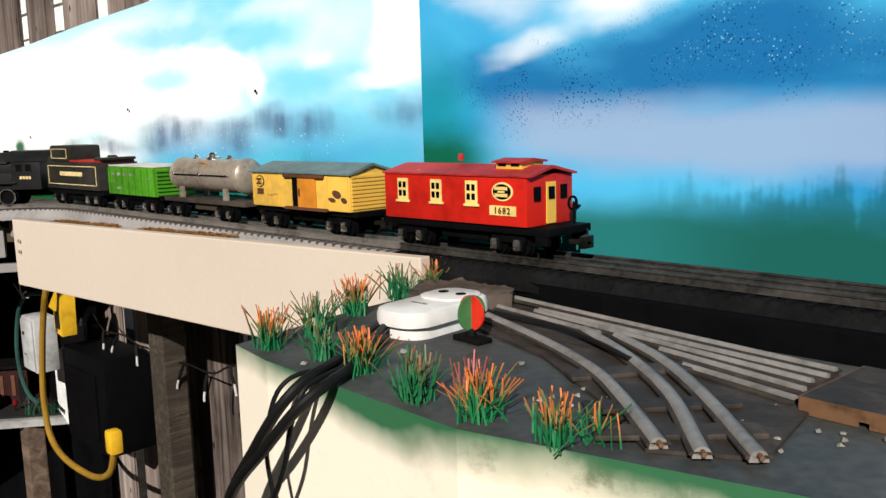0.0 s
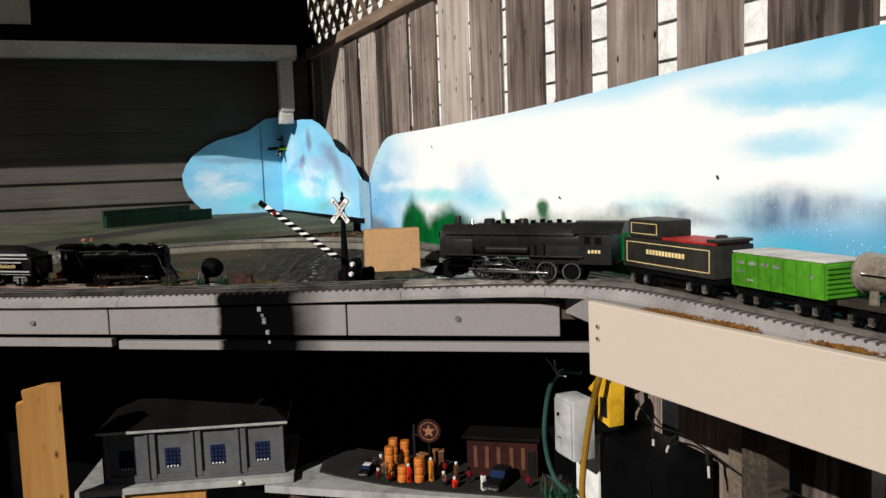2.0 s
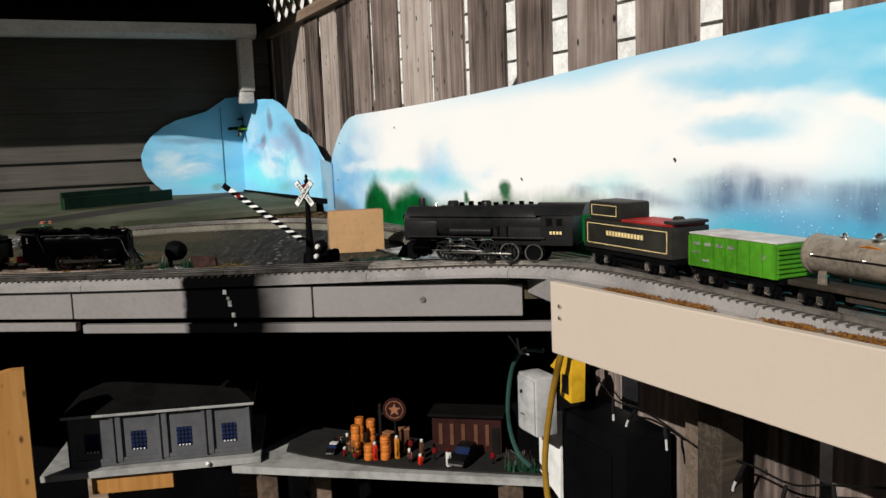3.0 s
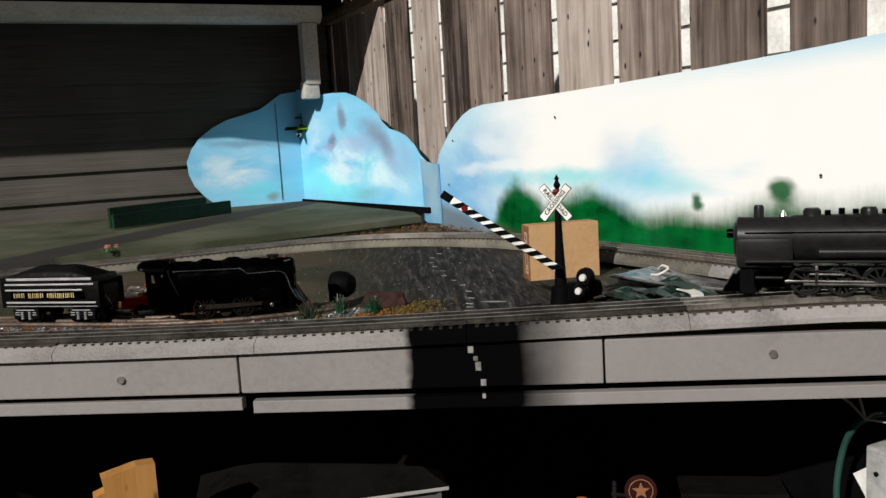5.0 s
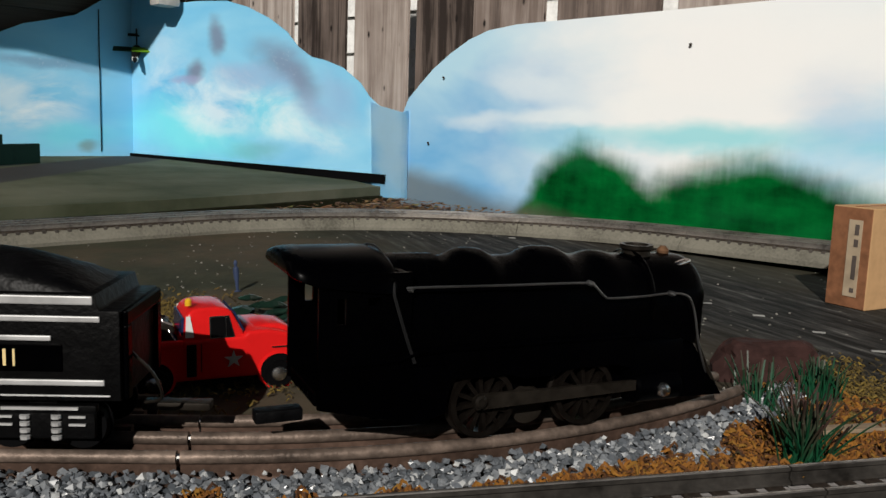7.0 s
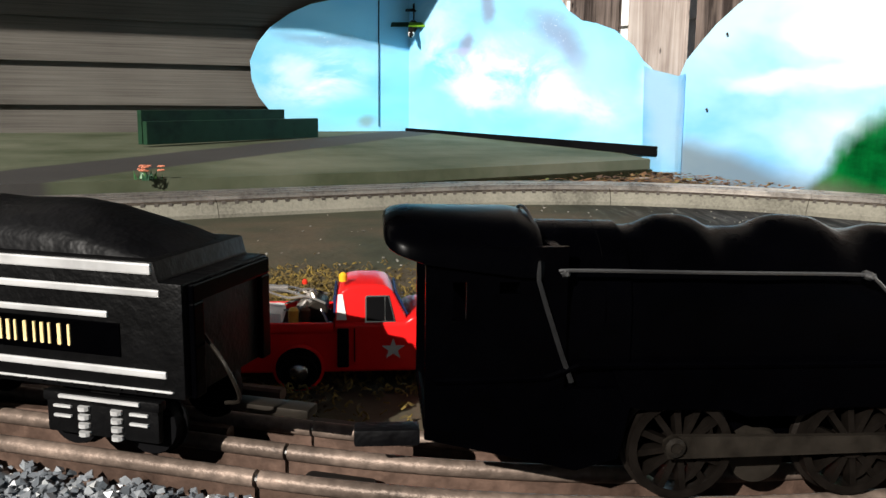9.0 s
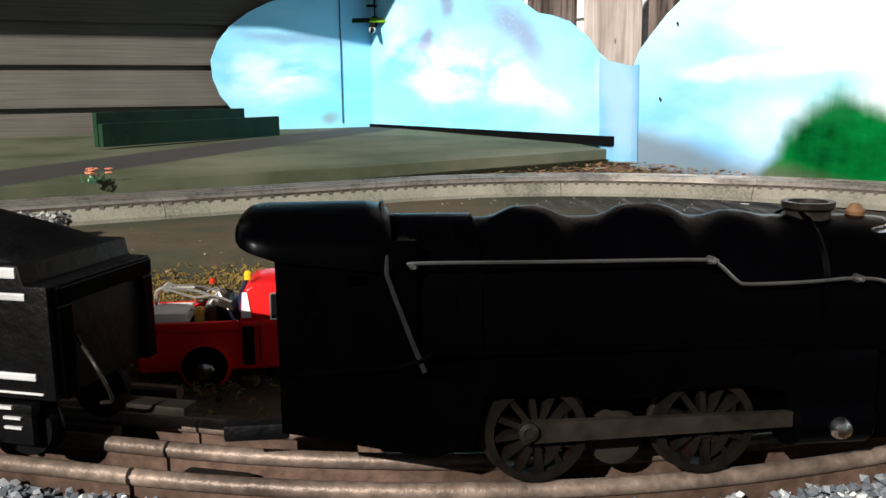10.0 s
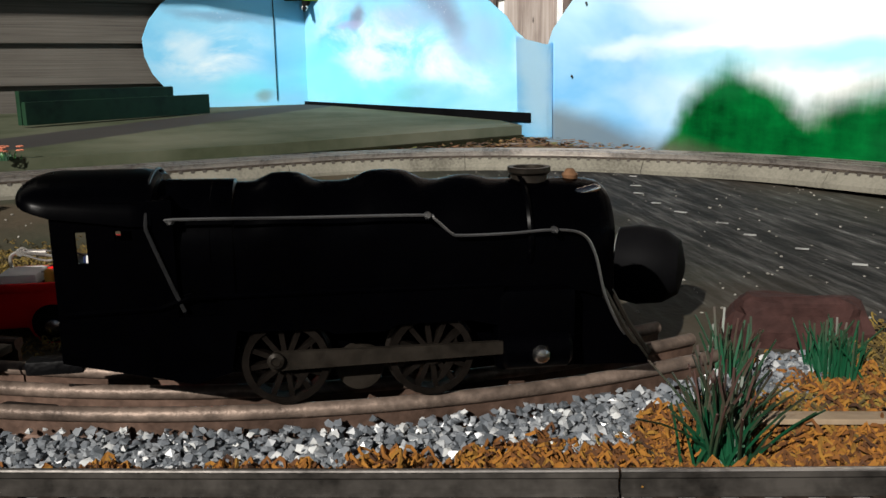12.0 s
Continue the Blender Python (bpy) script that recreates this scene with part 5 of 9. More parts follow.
def wheel_mesh(r, w, name, mat):
    bm = bmesh.new()
    lathe(bm, [(r * 0.25, -w / 2), (r * 0.8, -w / 2), (r * 0.96, -w / 2), (r, -w * 0.3), (r, w * 0.25), (r * 1.1, w * 0.32), (r * 1.1, w / 2), (r * 0.3, w / 2)], 20, m=SIDE)
    me = to_mesh(bm, name, mat)
    smooth(me)
    return me


def spoked_kit(r, w, mat):
    """Meshes of a spoked driving wheel: tyre, hub, one spoke and the counterweight."""
    tyre = lathe(bmesh.new(), [(r * 0.84, -w / 2), (r, -w / 2), (r, w * 0.2), (r * 1.08, w * 0.3), (r * 1.08, w / 2), (r * 0.84, w / 2), (r * 0.84, -w / 2)], 28, m=SIDE, caps=False)
    hub = lathe(bmesh.new(), [(r * 0.26, -w * 0.55), (r * 0.26, w / 2)], 12, m=SIDE)
    spoke = abox(r * 0.2, r * 0.87, -w * 0.4, w * 0.2, -r * 0.06, r * 0.06)
    weight = prism(bmesh.new(), [(r * 0.3 * math.cos(k * 0.4 - 1.2) + r * 0.28, r * 0.85 * math.sin(k * 0.4 - 1.2) * 0.75) for k in range(7)], -w * 0.45, w * 0.15)
    kit = {}
    for name, bm in (("tyre", tyre), ("hub", hub), ("spoke", spoke), ("weight", weight)):
        kit[name] = to_mesh(bm, name, mat)
        if name != "spoke":
            smooth(kit[name])
    return kit


def spoked_wheel(kit, spokes, parent, m, label=""):
    wheel = part("driver", kit["tyre"], None, parent, label)
    wheel.matrix_basis = m
    part("hub", kit["hub"], None, wheel)
    part("counterweight", kit["weight"], None, wheel)
    for k in range(spokes):
        part("spoke", kit["spoke"], None, wheel).matrix_basis = Matrix.Rotation(2 * math.pi * k / spokes, 4, "Y")
    return wheel


CARWHEEL = wheel_mesh(0.0070, 0.004, "wheel", M_BLACK)


def bogie(parent, x, label=""):
    """A four-wheeled truck with bright journal covers, rails at z = 0."""
    bm = bmesh.new()
    for s in (-1, 1):
        box(bm, x - 0.0145, x + 0.0145, s * 0.0175 - 0.0012, s * 0.0175 + 0.0012, 0.0085, 0.0135, 0.0006)
        for dx in (-0.0095, 0.0095):
            box(bm, x + dx - 0.0035, x + dx + 0.0035, s * 0.0180 - 0.0015, s * 0.0180 + 0.0015, 0.003, 0.0125, 0.0006)
    box(bm, x - 0.004, x + 0.004, -0.0175, 0.0175, 0.010, 0.0155)
    for dx in (-0.0095, 0.0095):
        cyl(bm, 0.0013, -0.016, 0.016, m=at(x + dx, 0, 0.0066) @ SIDE, seg=8)
    b = part("bogie", bm, M_BLACK, parent, label)
    for dx in (-0.0095, 0.0095):
        for s in (-1, 1):
            w = part("wheel", CARWHEEL, None, b)
            w.matrix_basis = at(x + dx, s * 0.0140, 0.0070) @ (Matrix.Rotation(math.pi, 4, "Z") if s > 0 else Matrix())
            part("journal_cover", abox(x + dx - 0.0026, x + dx + 0.0026, s * 0.0208 - 0.0012, s * 0.0208 + 0.0012, 0.0042, 0.0112, 0.0005), M_NICKEL, b, "bright nickel journal cover")
    return b


def coupler(parent, x, s):
    bm = bmesh.new()
    box(bm, min(x, x + s * 0.014), max(x, x + s * 0.014), -0.0025, 0.0025, 0.0085, 0.0115, 0.0006)
    box(bm, x + s * 0.012 - 0.002, x + s * 0.012 + 0.002, -0.005, 0.005, 0.0065, 0.0145, 0.0008)
    tube(bm, [(x + s * 0.004, 0.003, 0.010), (x + s * 0.008, 0.007, 0.015), (x + s * 0.005, 0.010, 0.017)], 0.0007, 6)
    part("coupler", bm, M_IRON, parent, "dull metal box coupler")


def frame_bar(parent, x0, x1, w=0.019, z0=0.0150, z1=0.0195, mat=None):
    bm = bmesh.new()
    box(bm, x0, x1, -w, w, z0, z1, 0.0008)
    box(bm, (x0 + x1) / 2 - 0.022, (x0 + x1) / 2 + 0.022, -w * 0.75, w * 0.75, z0 - 0.0065, z0, 0.001)
    return part("frame", bm, mat or M_BLACK, parent, "black pressed-tin underframe")


def gabled(x0, x1, w, z0, z1, over=0.0, thick=0.0012):
    bm = bmesh.new()
    prism(bm, [(-w, z0), (0, z1), (w, z0), (w, z0 - thick), (0.9 * w, z0 - thick), (0, z1 - thick * 1.6), (-0.9 * w, z0 - thick), (-w, z0 - thick)], x0, x1, m=Matrix.Rotation(-math.pi / 2, 4, "Z"))
    return bm


def lit_window(parent, x, y, z, s):
    w = part("window_frame", abox(x - 0.0052, x + 0.0052, y - 0.0006, y + 0.0006, z - 0.0078, z + 0.0078, 0.0003), M_CREAMYELLOW, parent, "cream yellow printed window frame", flat=True)
    for dx in (-0.0022, 0.0022):
        for dz in (-0.0026, 0.0034):
            part("pane", abox(x + dx - 0.0015, x + dx + 0.0015, y + s * 0.0005 - 0.0003, y + s * 0.0005 + 0.0003, z + dz - 0.0021, z + dz + 0.0021), M_BLACK, w, flat=True)
    part("sill", abox(x - 0.0066, x + 0.0066, y - 0.0011, y + 0.0011, z - 0.0090, z - 0.0074, 0.0003), M_CREAMYELLOW, w, flat=True)


def oval_badge(parent, x, y, z, rx, rz, s, back, ring):
    bm = prism(bmesh.new(), [(x + rx * math.cos(k * math.pi / 10), z + rz * math.sin(k * math.pi / 10)) for k in range(20)], y - 0.0004, y + 0.0004)
    b = part("badge", bm, ring, parent, "yellow ringed oval badge", flat=True)
    part("badge_field", prism(bmesh.new(), [(x + rx * 0.86 * math.cos(k * math.pi / 10), z + rz * 0.82 * math.sin(k * math.pi / 10)) for k in range(20)], y + s * 0.0005 - 0.0003, y + s * 0.0005 + 0.0003), back, b, flat=True)
    for dz, ww in ((0.36, 0.62), (0.0, 0.34), (-0.36, 0.62)):
        bm = bars(6, rx * 2 * ww, rz * (0.34 if dz else 0.18))
        bmesh.ops.translate(bm, verts=bm.verts, vec=(x, y + s * 0.0010, z + rz * dz))
        part("badge_bars", bm, ring, b, flat=True)


def caboose(m):
    c = thing("caboose", "red tinplate toy caboose with yellow windows and cupola", "toy train", m, "toy freight train")
    bm = abox(-0.067, 0.066, -0.0235, 0.0235, 0.0195, 0.0520, 0.0012)
    part("body", bm, M_RED, c)
    rv = bmesh.new()
    for s in (-1, 1):
        for k in range(24):
            for z in (0.0225, 0.0492):
                lathe(rv, [(0.0006, 0), (0.0004, 0.0004)], 6, m=at(-0.062 + k * 0.0053, s * 0.0235, z) @ (SIDE if s > 0 else SIDE.inverted()))
    part("rivets", rv, M_RED, c, flat=True)
    part("roof", gabled(-0.068, 0.069, 0.0245, 0.0520, 0.0575), M_REDROOF, c, "red roof with the paint worn off", flat=True)
    cu = part("cupola", abox(0.030, 0.052, -0.0110, 0.0110, 0.0545, 0.0598, 0.0006), M_YELLOW, c, "yellow cupola with a red roof")
    part("cupola_roof", gabled(0.028, 0.054, 0.0130, 0.0600, 0.0618), M_REDROOF, cu, flat=True)
    for s in (-1, 1):
        for x in (0.0355, 0.0465):
            part("cupola_window", abox(x - 0.0034, x + 0.0034, s * 0.0111 - 0.0004, s * 0.0111 + 0.0004, 0.0568, 0.0588), M_BLACK, cu, flat=True)
        for x in (-0.047, -0.0135, 0.0195):
            lit_window(c, x, s * 0.0238, 0.0400, s)
        oval_badge(c, 0.0465, s * 0.0238, 0.0415, 0.0088, 0.0060, s, M_BLACK, M_CREAMYELLOW)
        pl = part("number_plate", abox(0.0355, 0.0575, s * 0.0238 - 0.0005, s * 0.0238 + 0.0005, 0.0262, 0.0325, 0.0003), M_CREAMYELLOW, c, "yellow plate with the number 1682", flat=True)
        letters("1682", 0.0058, M_BROWN, pl, at(0.0465, s * 0.0246, 0.0293) @ Matrix.Rotation(math.pi if s > 0 else 0, 4, "Z") @ Matrix.Rotation(math.pi / 2, 4, "X"), 0.0002, spacing=1.25)
    frame_bar(c, -0.072, 0.082, 0.0215, 0.0145, 0.0195)
    d = part("end_door", abox(0.0662, 0.0670, -0.0048, 0.0048, 0.0205, 0.0470, 0.0003), M_YELLOW, c, "yellow end door", flat=True)
    part("door_window", abox(0.0668, 0.0674, -0.0030, 0.0030, 0.0360, 0.0440), M_BLACK, d, flat=True)
    for y in (-0.0135, 0.0135):
        part("end_window", abox(0.0661, 0.0668, y - 0.0032, y + 0.0032, 0.0355, 0.0445), M_BLACK, c, flat=True)
    part("brake_wheel", lathe(bmesh.new(), [(0.0035, -0.0006), (0.0048, -0.0006), (0.0048, 0.0006), (0.0035, 0.0006), (0.0035, -0.0006)], 16, m=at(0.0760, 0.010, 0.0330), caps=False), M_BLACK, c, "small black brake wheel")
    part("brake_post", cyl(bmesh.new(), 0.0008, 0.019, 0.034, m=at(0.0770, 0.010, 0) @ UP, seg=8), M_BLACK, c)
    for s in (-1, 1):
        part("step", abox(0.070, 0.080, s * 0.0190 - 0.002, s * 0.0190 + 0.002, 0.0085, 0.0145, 0.0006), M_BLACK, c)
    bogie(c, -0.044)
    bogie(c, 0.046)
    coupler(c, -0.072, -1)
    coupler(c, 0.082, 1)
    lathe_b = lathe(bmesh.new(), [(0.0018, 0), (0.0022, 0.003), (0.0018, 0.005)], 10, m=at(-0.012, 0, 0.0592) @ UP)
    part("chimney", lathe_b, M_REDROOF, c)
    return c


def boxcar(m):
    c = thing("boxcar", "yellow tinplate toy boxcar with a half-open orange door", "toy train", m, "toy freight train")
    part("body", abox(-0.067, 0.067, -0.0230, 0.0230, 0.0195, 0.0490, 0.001), M_YELLOW, c)
    part("roof", gabled(-0.069, 0.069, 0.0250, 0.0492, 0.0565), M_GREENROOF, c, "worn grey-green peaked roof", flat=True)
    gb = bmesh.new()
    for x in (-0.0665, 0.0655):
        prism(gb, [(-0.0228, 0.0488), (0.0228, 0.0488), (0, 0.0548)], x, x + 0.001, m=Matrix.Rotation(-math.pi / 2, 4, "Z"))
    part("gable", gb, M_YELLOW, c, flat=True)
    for s in (-1, 1):
        y = s * 0.0232
        part("opening", abox(-0.0075, 0.0240, y - 0.0003, y + 0.0003, 0.0215, 0.0455), M_BLACK, c, "dark open doorway", flat=True)
        d = part("door", abox(0.0015, 0.0250, y + s * 0.0008 - 0.0007, y + s * 0.0008 + 0.0007, 0.0210, 0.0455, 0.0003), M_ORANGE, c, "orange sliding door", flat=True)
        part("door_handle", abox(0.0040, 0.0050, y + s * 0.0022 - 0.0006, y + s * 0.0022 + 0.0006, 0.0300, 0.0360), M_BROWN, d, flat=True)
        for z, x0, x1 in ((0.0462, -0.0170, 0.0360), (0.0200, -0.0160, 0.0400)):
            part("door_rail", abox(x0, x1, y + s * 0.0010 - 0.0018, y + s * 0.0010 + 0.0018, z - 0.0012, z + 0.0012, 0.0004), M_BROWN, c, "brown tin door rail", flat=True)
        oval_badge(c, -0.0545, y, 0.0405, 0.0062, 0.0050, s, M_YELLOW, M_BROWN)
        pr = bmesh.new()
        for x0, x1, z0, z1 in ((-0.059, -0.050, 0.0300, 0.0338), (-0.060, -0.0498, 0.0295, 0.0299), (-0.060, -0.0498, 0.0340, 0.0344), (-0.044, -0.036, 0.0290, 0.0294), (-0.034, -0.030, 0.0300, 0.0304)):
            box(pr, x0, x1, y - 0.0004, y + 0.0004, z0, z1)
        part("print", pr, M_BROWN, c, flat=True)
        art = bmesh.new()
        for ax, az, rx, rz in ((0.051, 0.033, 0.0055, 0.0032), (0.045, 0.0285, 0.0045, 0.0018), (0.060, 0.0285, 0.0035, 0.0022)):
            prism(art, [(ax + rx * math.cos(k * 0.63 + 0.3), az + rz * math.sin(k * 0.63)) for k in range(10)], y - 0.0004, y + 0.0004)
        part("printed_goods", art, M_BROWN, c, "small brown printed picture", flat=True)
        ln = bmesh.new()
        for x in (-0.041, -0.028, 0.040, 0.0655, -0.0655):
            box(ln, x - 0.0004, x + 0.0004, y - 0.0005, y + 0.0005, 0.0205, 0.0480)
        part("panel_seam", ln, M_YELLOW, c, flat=True)
    for x in (-0.0674, 0.0674):
        for k in range(9):
            part("end_board", abox(x - 0.0005, x + 0.0005, -0.021, 0.021, 0.0215 + k * 0.003, 0.0232 + k * 0.003), M_YELLOW, c, flat=True)
    frame_bar(c, -0.070, 0.070)
    bogie(c, -0.046)
    bogie(c, 0.046)
    coupler(c, -0.070, -1)
    coupler(c, 0.070, 1)
    return c


def tankcar(m):
    c = thing("tank_car", "silver-grey tinplate toy tank car on a dark frame", "toy train", m, "toy freight train")
    zc, r = 0.0415, 0.0160
    prof = [(0.0005, -0.0665)] + [(r * math.sin(a), -0.0605 - 0.006 * math.cos(a)) for a in (0.35, 0.7, 1.05, 1.4)] + [(r, -0.0590), (r, 0.0590)] + [(r * math.sin(a), 0.0605 + 0.006 * math.cos(a)) for a in (1.4, 1.05, 0.7, 0.35)] + [(0.0005, 0.0665)]
    part("tank", lathe(bmesh.new(), prof, 36, m=at(0, 0, zc)), M_TANK, c)
    for x in (-0.0585, 0.0585):
        bands = lathe(bmesh.new(), [(r, x - 0.001), (r + 0.0007, x - 0.0006), (r + 0.0007, x + 0.0006), (r, x + 0.001)], 36, m=at(0, 0, zc), caps=False)
        part("seam_band", bands, M_TANK, c)
    for x, k in ((-0.032, 0.75), (0.0, 1.25), (0.030, 0.75)):
        d = part("dome", lathe(bmesh.new(), [(0.0052 * k, 0), (0.0052 * k, 0.0016 * k), (0.0034 * k, 0.0026 * k), (0.0034 * k, 0.0040 * k), (0.0020 * k, 0.0052 * k)], 18, m=at(x, 0, zc + r - 0.0006) @ UP), M_NICKEL, c, "bright nickel filler dome")
    for s in (-1, 1):
        hr = bmesh.new()
        tube(hr, [(-0.050, s * 0.0170, zc + 0.0010), (0.050, s * 0.0170, zc + 0.0010)], 0.0006, 6)
        part("handrail", hr, M_BLACK, c)
        for x in (-0.050, -0.001, 0.050):
            part("handrail_post", lathe(bmesh.new(), [(0.0016, 0), (0.0016, 0.0016), (0.0008, 0.0024)], 10, m=at(x, s * 0.0155, zc + 0.0015) @ (SIDE if s > 0 else SIDE.inverted())), M_NICKEL, c)
        dec = prism(bmesh.new(), [(-0.011, 0), (0, -0.0030), (0.011, 0), (0, 0.0030)], -0.0002, 0.0002, m=at(0.001, s * 0.0118, zc + 0.0112) @ Matrix.Rotation(s * radians(-42), 4, "X"))
        part("decal", dec, M_ORANGE, c, "orange diamond decal", flat=True)
        for x in (-0.041, 0.041):
            part("saddle", prism(bmesh.new(), [(-0.004, 0.0195), (0.004, 0.0195), (0.003, 0.0305), (-0.003, 0.0305)], s * 0.0135 - 0.0012, s * 0.0135 + 0.0012, m=at(x, 0, 0)), M_TANK, c, "bright metal tank saddle")
    frame_bar(c, -0.074, 0.078, 0.0165, 0.0150, 0.0195, M_DIRTYBED)
    bogie(c, -0.046)
    bogie(c, 0.046)
    coupler(c, -0.074, -1)
    coupler(c, 0.078, 1)
    return c


def gondola(m):
    c = thing("hopper_car", "green toy hopper car with a pale grey cover", "toy train", m, "toy freight train")
    bm = abox(-0.054, 0.054, -0.0215, 0.0215, 0.0180, 0.0480, 0.0006)
    part("body", bm, M_GREENCAR, c)
    for s in (-1, 1):
        for k in range(8):
            x = -0.0525 + k * 0.015
            part("rib", prism(bmesh.new(), [(x - 0.0015, 0.0185), (x + 0.0015, 0.0185), (x + 0.0015, 0.0470), (x - 0.0015, 0.0470)], s * 0.0215, s * 0.0230), M_GREENCAR, c, flat=True)
    for s in (-1, 1):
        for k, (z, hh) in enumerate(((0.040, 0.003), (0.040, 0.003), (0.040, 0.003), (0.040, 0.003), (0.032, 0.002), (0.025, 0.002))):
            x = -0.045 + k * 0.015 if k < 4 else -0.045 + (k - 4) * 0.012
            for j in range(3):
                part("printed_bar", abox(x + j * 0.003 - 0.003, x + j * 0.003 - 0.001, s * 0.0217 - 0.0003, s * 0.0217 + 0.0003, z - hh / 2, z + hh / 2), M_DASH, c, flat=True)
        part("printed_diamond", prism(bmesh.new(), [(0.034, 0.036), (0.038, 0.040), (0.042, 0.036), (0.038, 0.032)], s * 0.0217 - 0.0003, s * 0.0217 + 0.0003), M_DASH, c, flat=True)
    part("cover", abox(-0.0545, 0.0545, -0.0220, 0.0220, 0.0482, 0.0498, 0.0005), M_LID, c, "pale grey cover", flat=True)
    for s in (-1, 1):
        for k in range(7):
            part("end_slat", abox(s * 0.0548 - 0.0008, s * 0.0548 + 0.0008, -0.0205, 0.0205, 0.0195 + k * 0.004, 0.0215 + k * 0.004), M_GREENCAR, c, flat=True)
    frame_bar(c, -0.057, 0.057, 0.017, 0.0135, 0.0178)
    bogie(c, -0.034)
    bogie(c, 0.034)
    coupler(c, -0.057, -1)
    coupler(c, 0.057, 1)
    return c


def outline_line(parent, x0, x1, z0, z1, y, mat, w=0.0006, name="gold_line"):
    bm = bmesh.new()
    for a, b, c, d in ((x0, x1, z0, z0 + w), (x0, x1, z1 - w, z1), (x0, x0 + w, z0, z1), (x1 - w, x1, z0, z1)):
        box(bm, a, b, y - 0.0003, y + 0.0003, c, d)
    return part(name, bm, mat, parent, flat=True)


def freight_tender(m):
    c = thing("tender", "dark grey toy tender with gold lines and a red deck", "toy train", m, "toy freight train")
    part("body", abox(-0.060, 0.060, -0.0225, 0.0225, 0.0170, 0.0440, 0.001), M_TENDER, c)
    part("bunker", abox(-0.058, -0.010, -0.0185, 0.0185, 0.0440, 0.0610, 0.003), M_TENDER, c, "raised oil bunker")
    part("deck", abox(-0.008, 0.058, -0.0200, 0.0200, 0.0441, 0.0462, 0.0004), M_REDROOF, c, "worn dark red deck", flat=True)
    part("hatch", lathe(bmesh.new(), [(0.0055, 0), (0.0055, 0.003), (0.004, 0.0045)], 16, m=at(0.042, 0.004, 0.0462) @ UP), M_TENDER, c)
    part("coal_chute", abox(0.048, 0.062, -0.020, 0.020, 0.0463, 0.0490, 0.0008), M_TENDER, c, flat=True)
    for s in (-1, 1):
        outline_line(c, -0.055, 0.055, 0.0215, 0.0405, s * 0.0227, M_GOLD)
        outline_line(c, -0.053, -0.016, 0.0475, 0.0575, s * 0.0187, M_GOLD)
        bm = bars(12, 0.052, 0.0042)
        bmesh.ops.translate(bm, verts=bm.verts, vec=(0, s * 0.0228, 0.0325))
        part("name_bars", bm, M_GOLD, c, "gold lettering bars", flat=True)
    frame_bar(c, -0.062, 0.062, 0.0195, 0.0120, 0.0168)
    bogie(c, -0.038)
    bogie(c, 0.038)
    coupler(c, 0.062, 1)
    return c


DRIVER_S = spoked_kit(0.0105, 0.004, M_LOCO_GREY)
DRIVER_RIM = wheel_mesh(0.0095, 0.003, "pilot_wheel", M_BLACK)


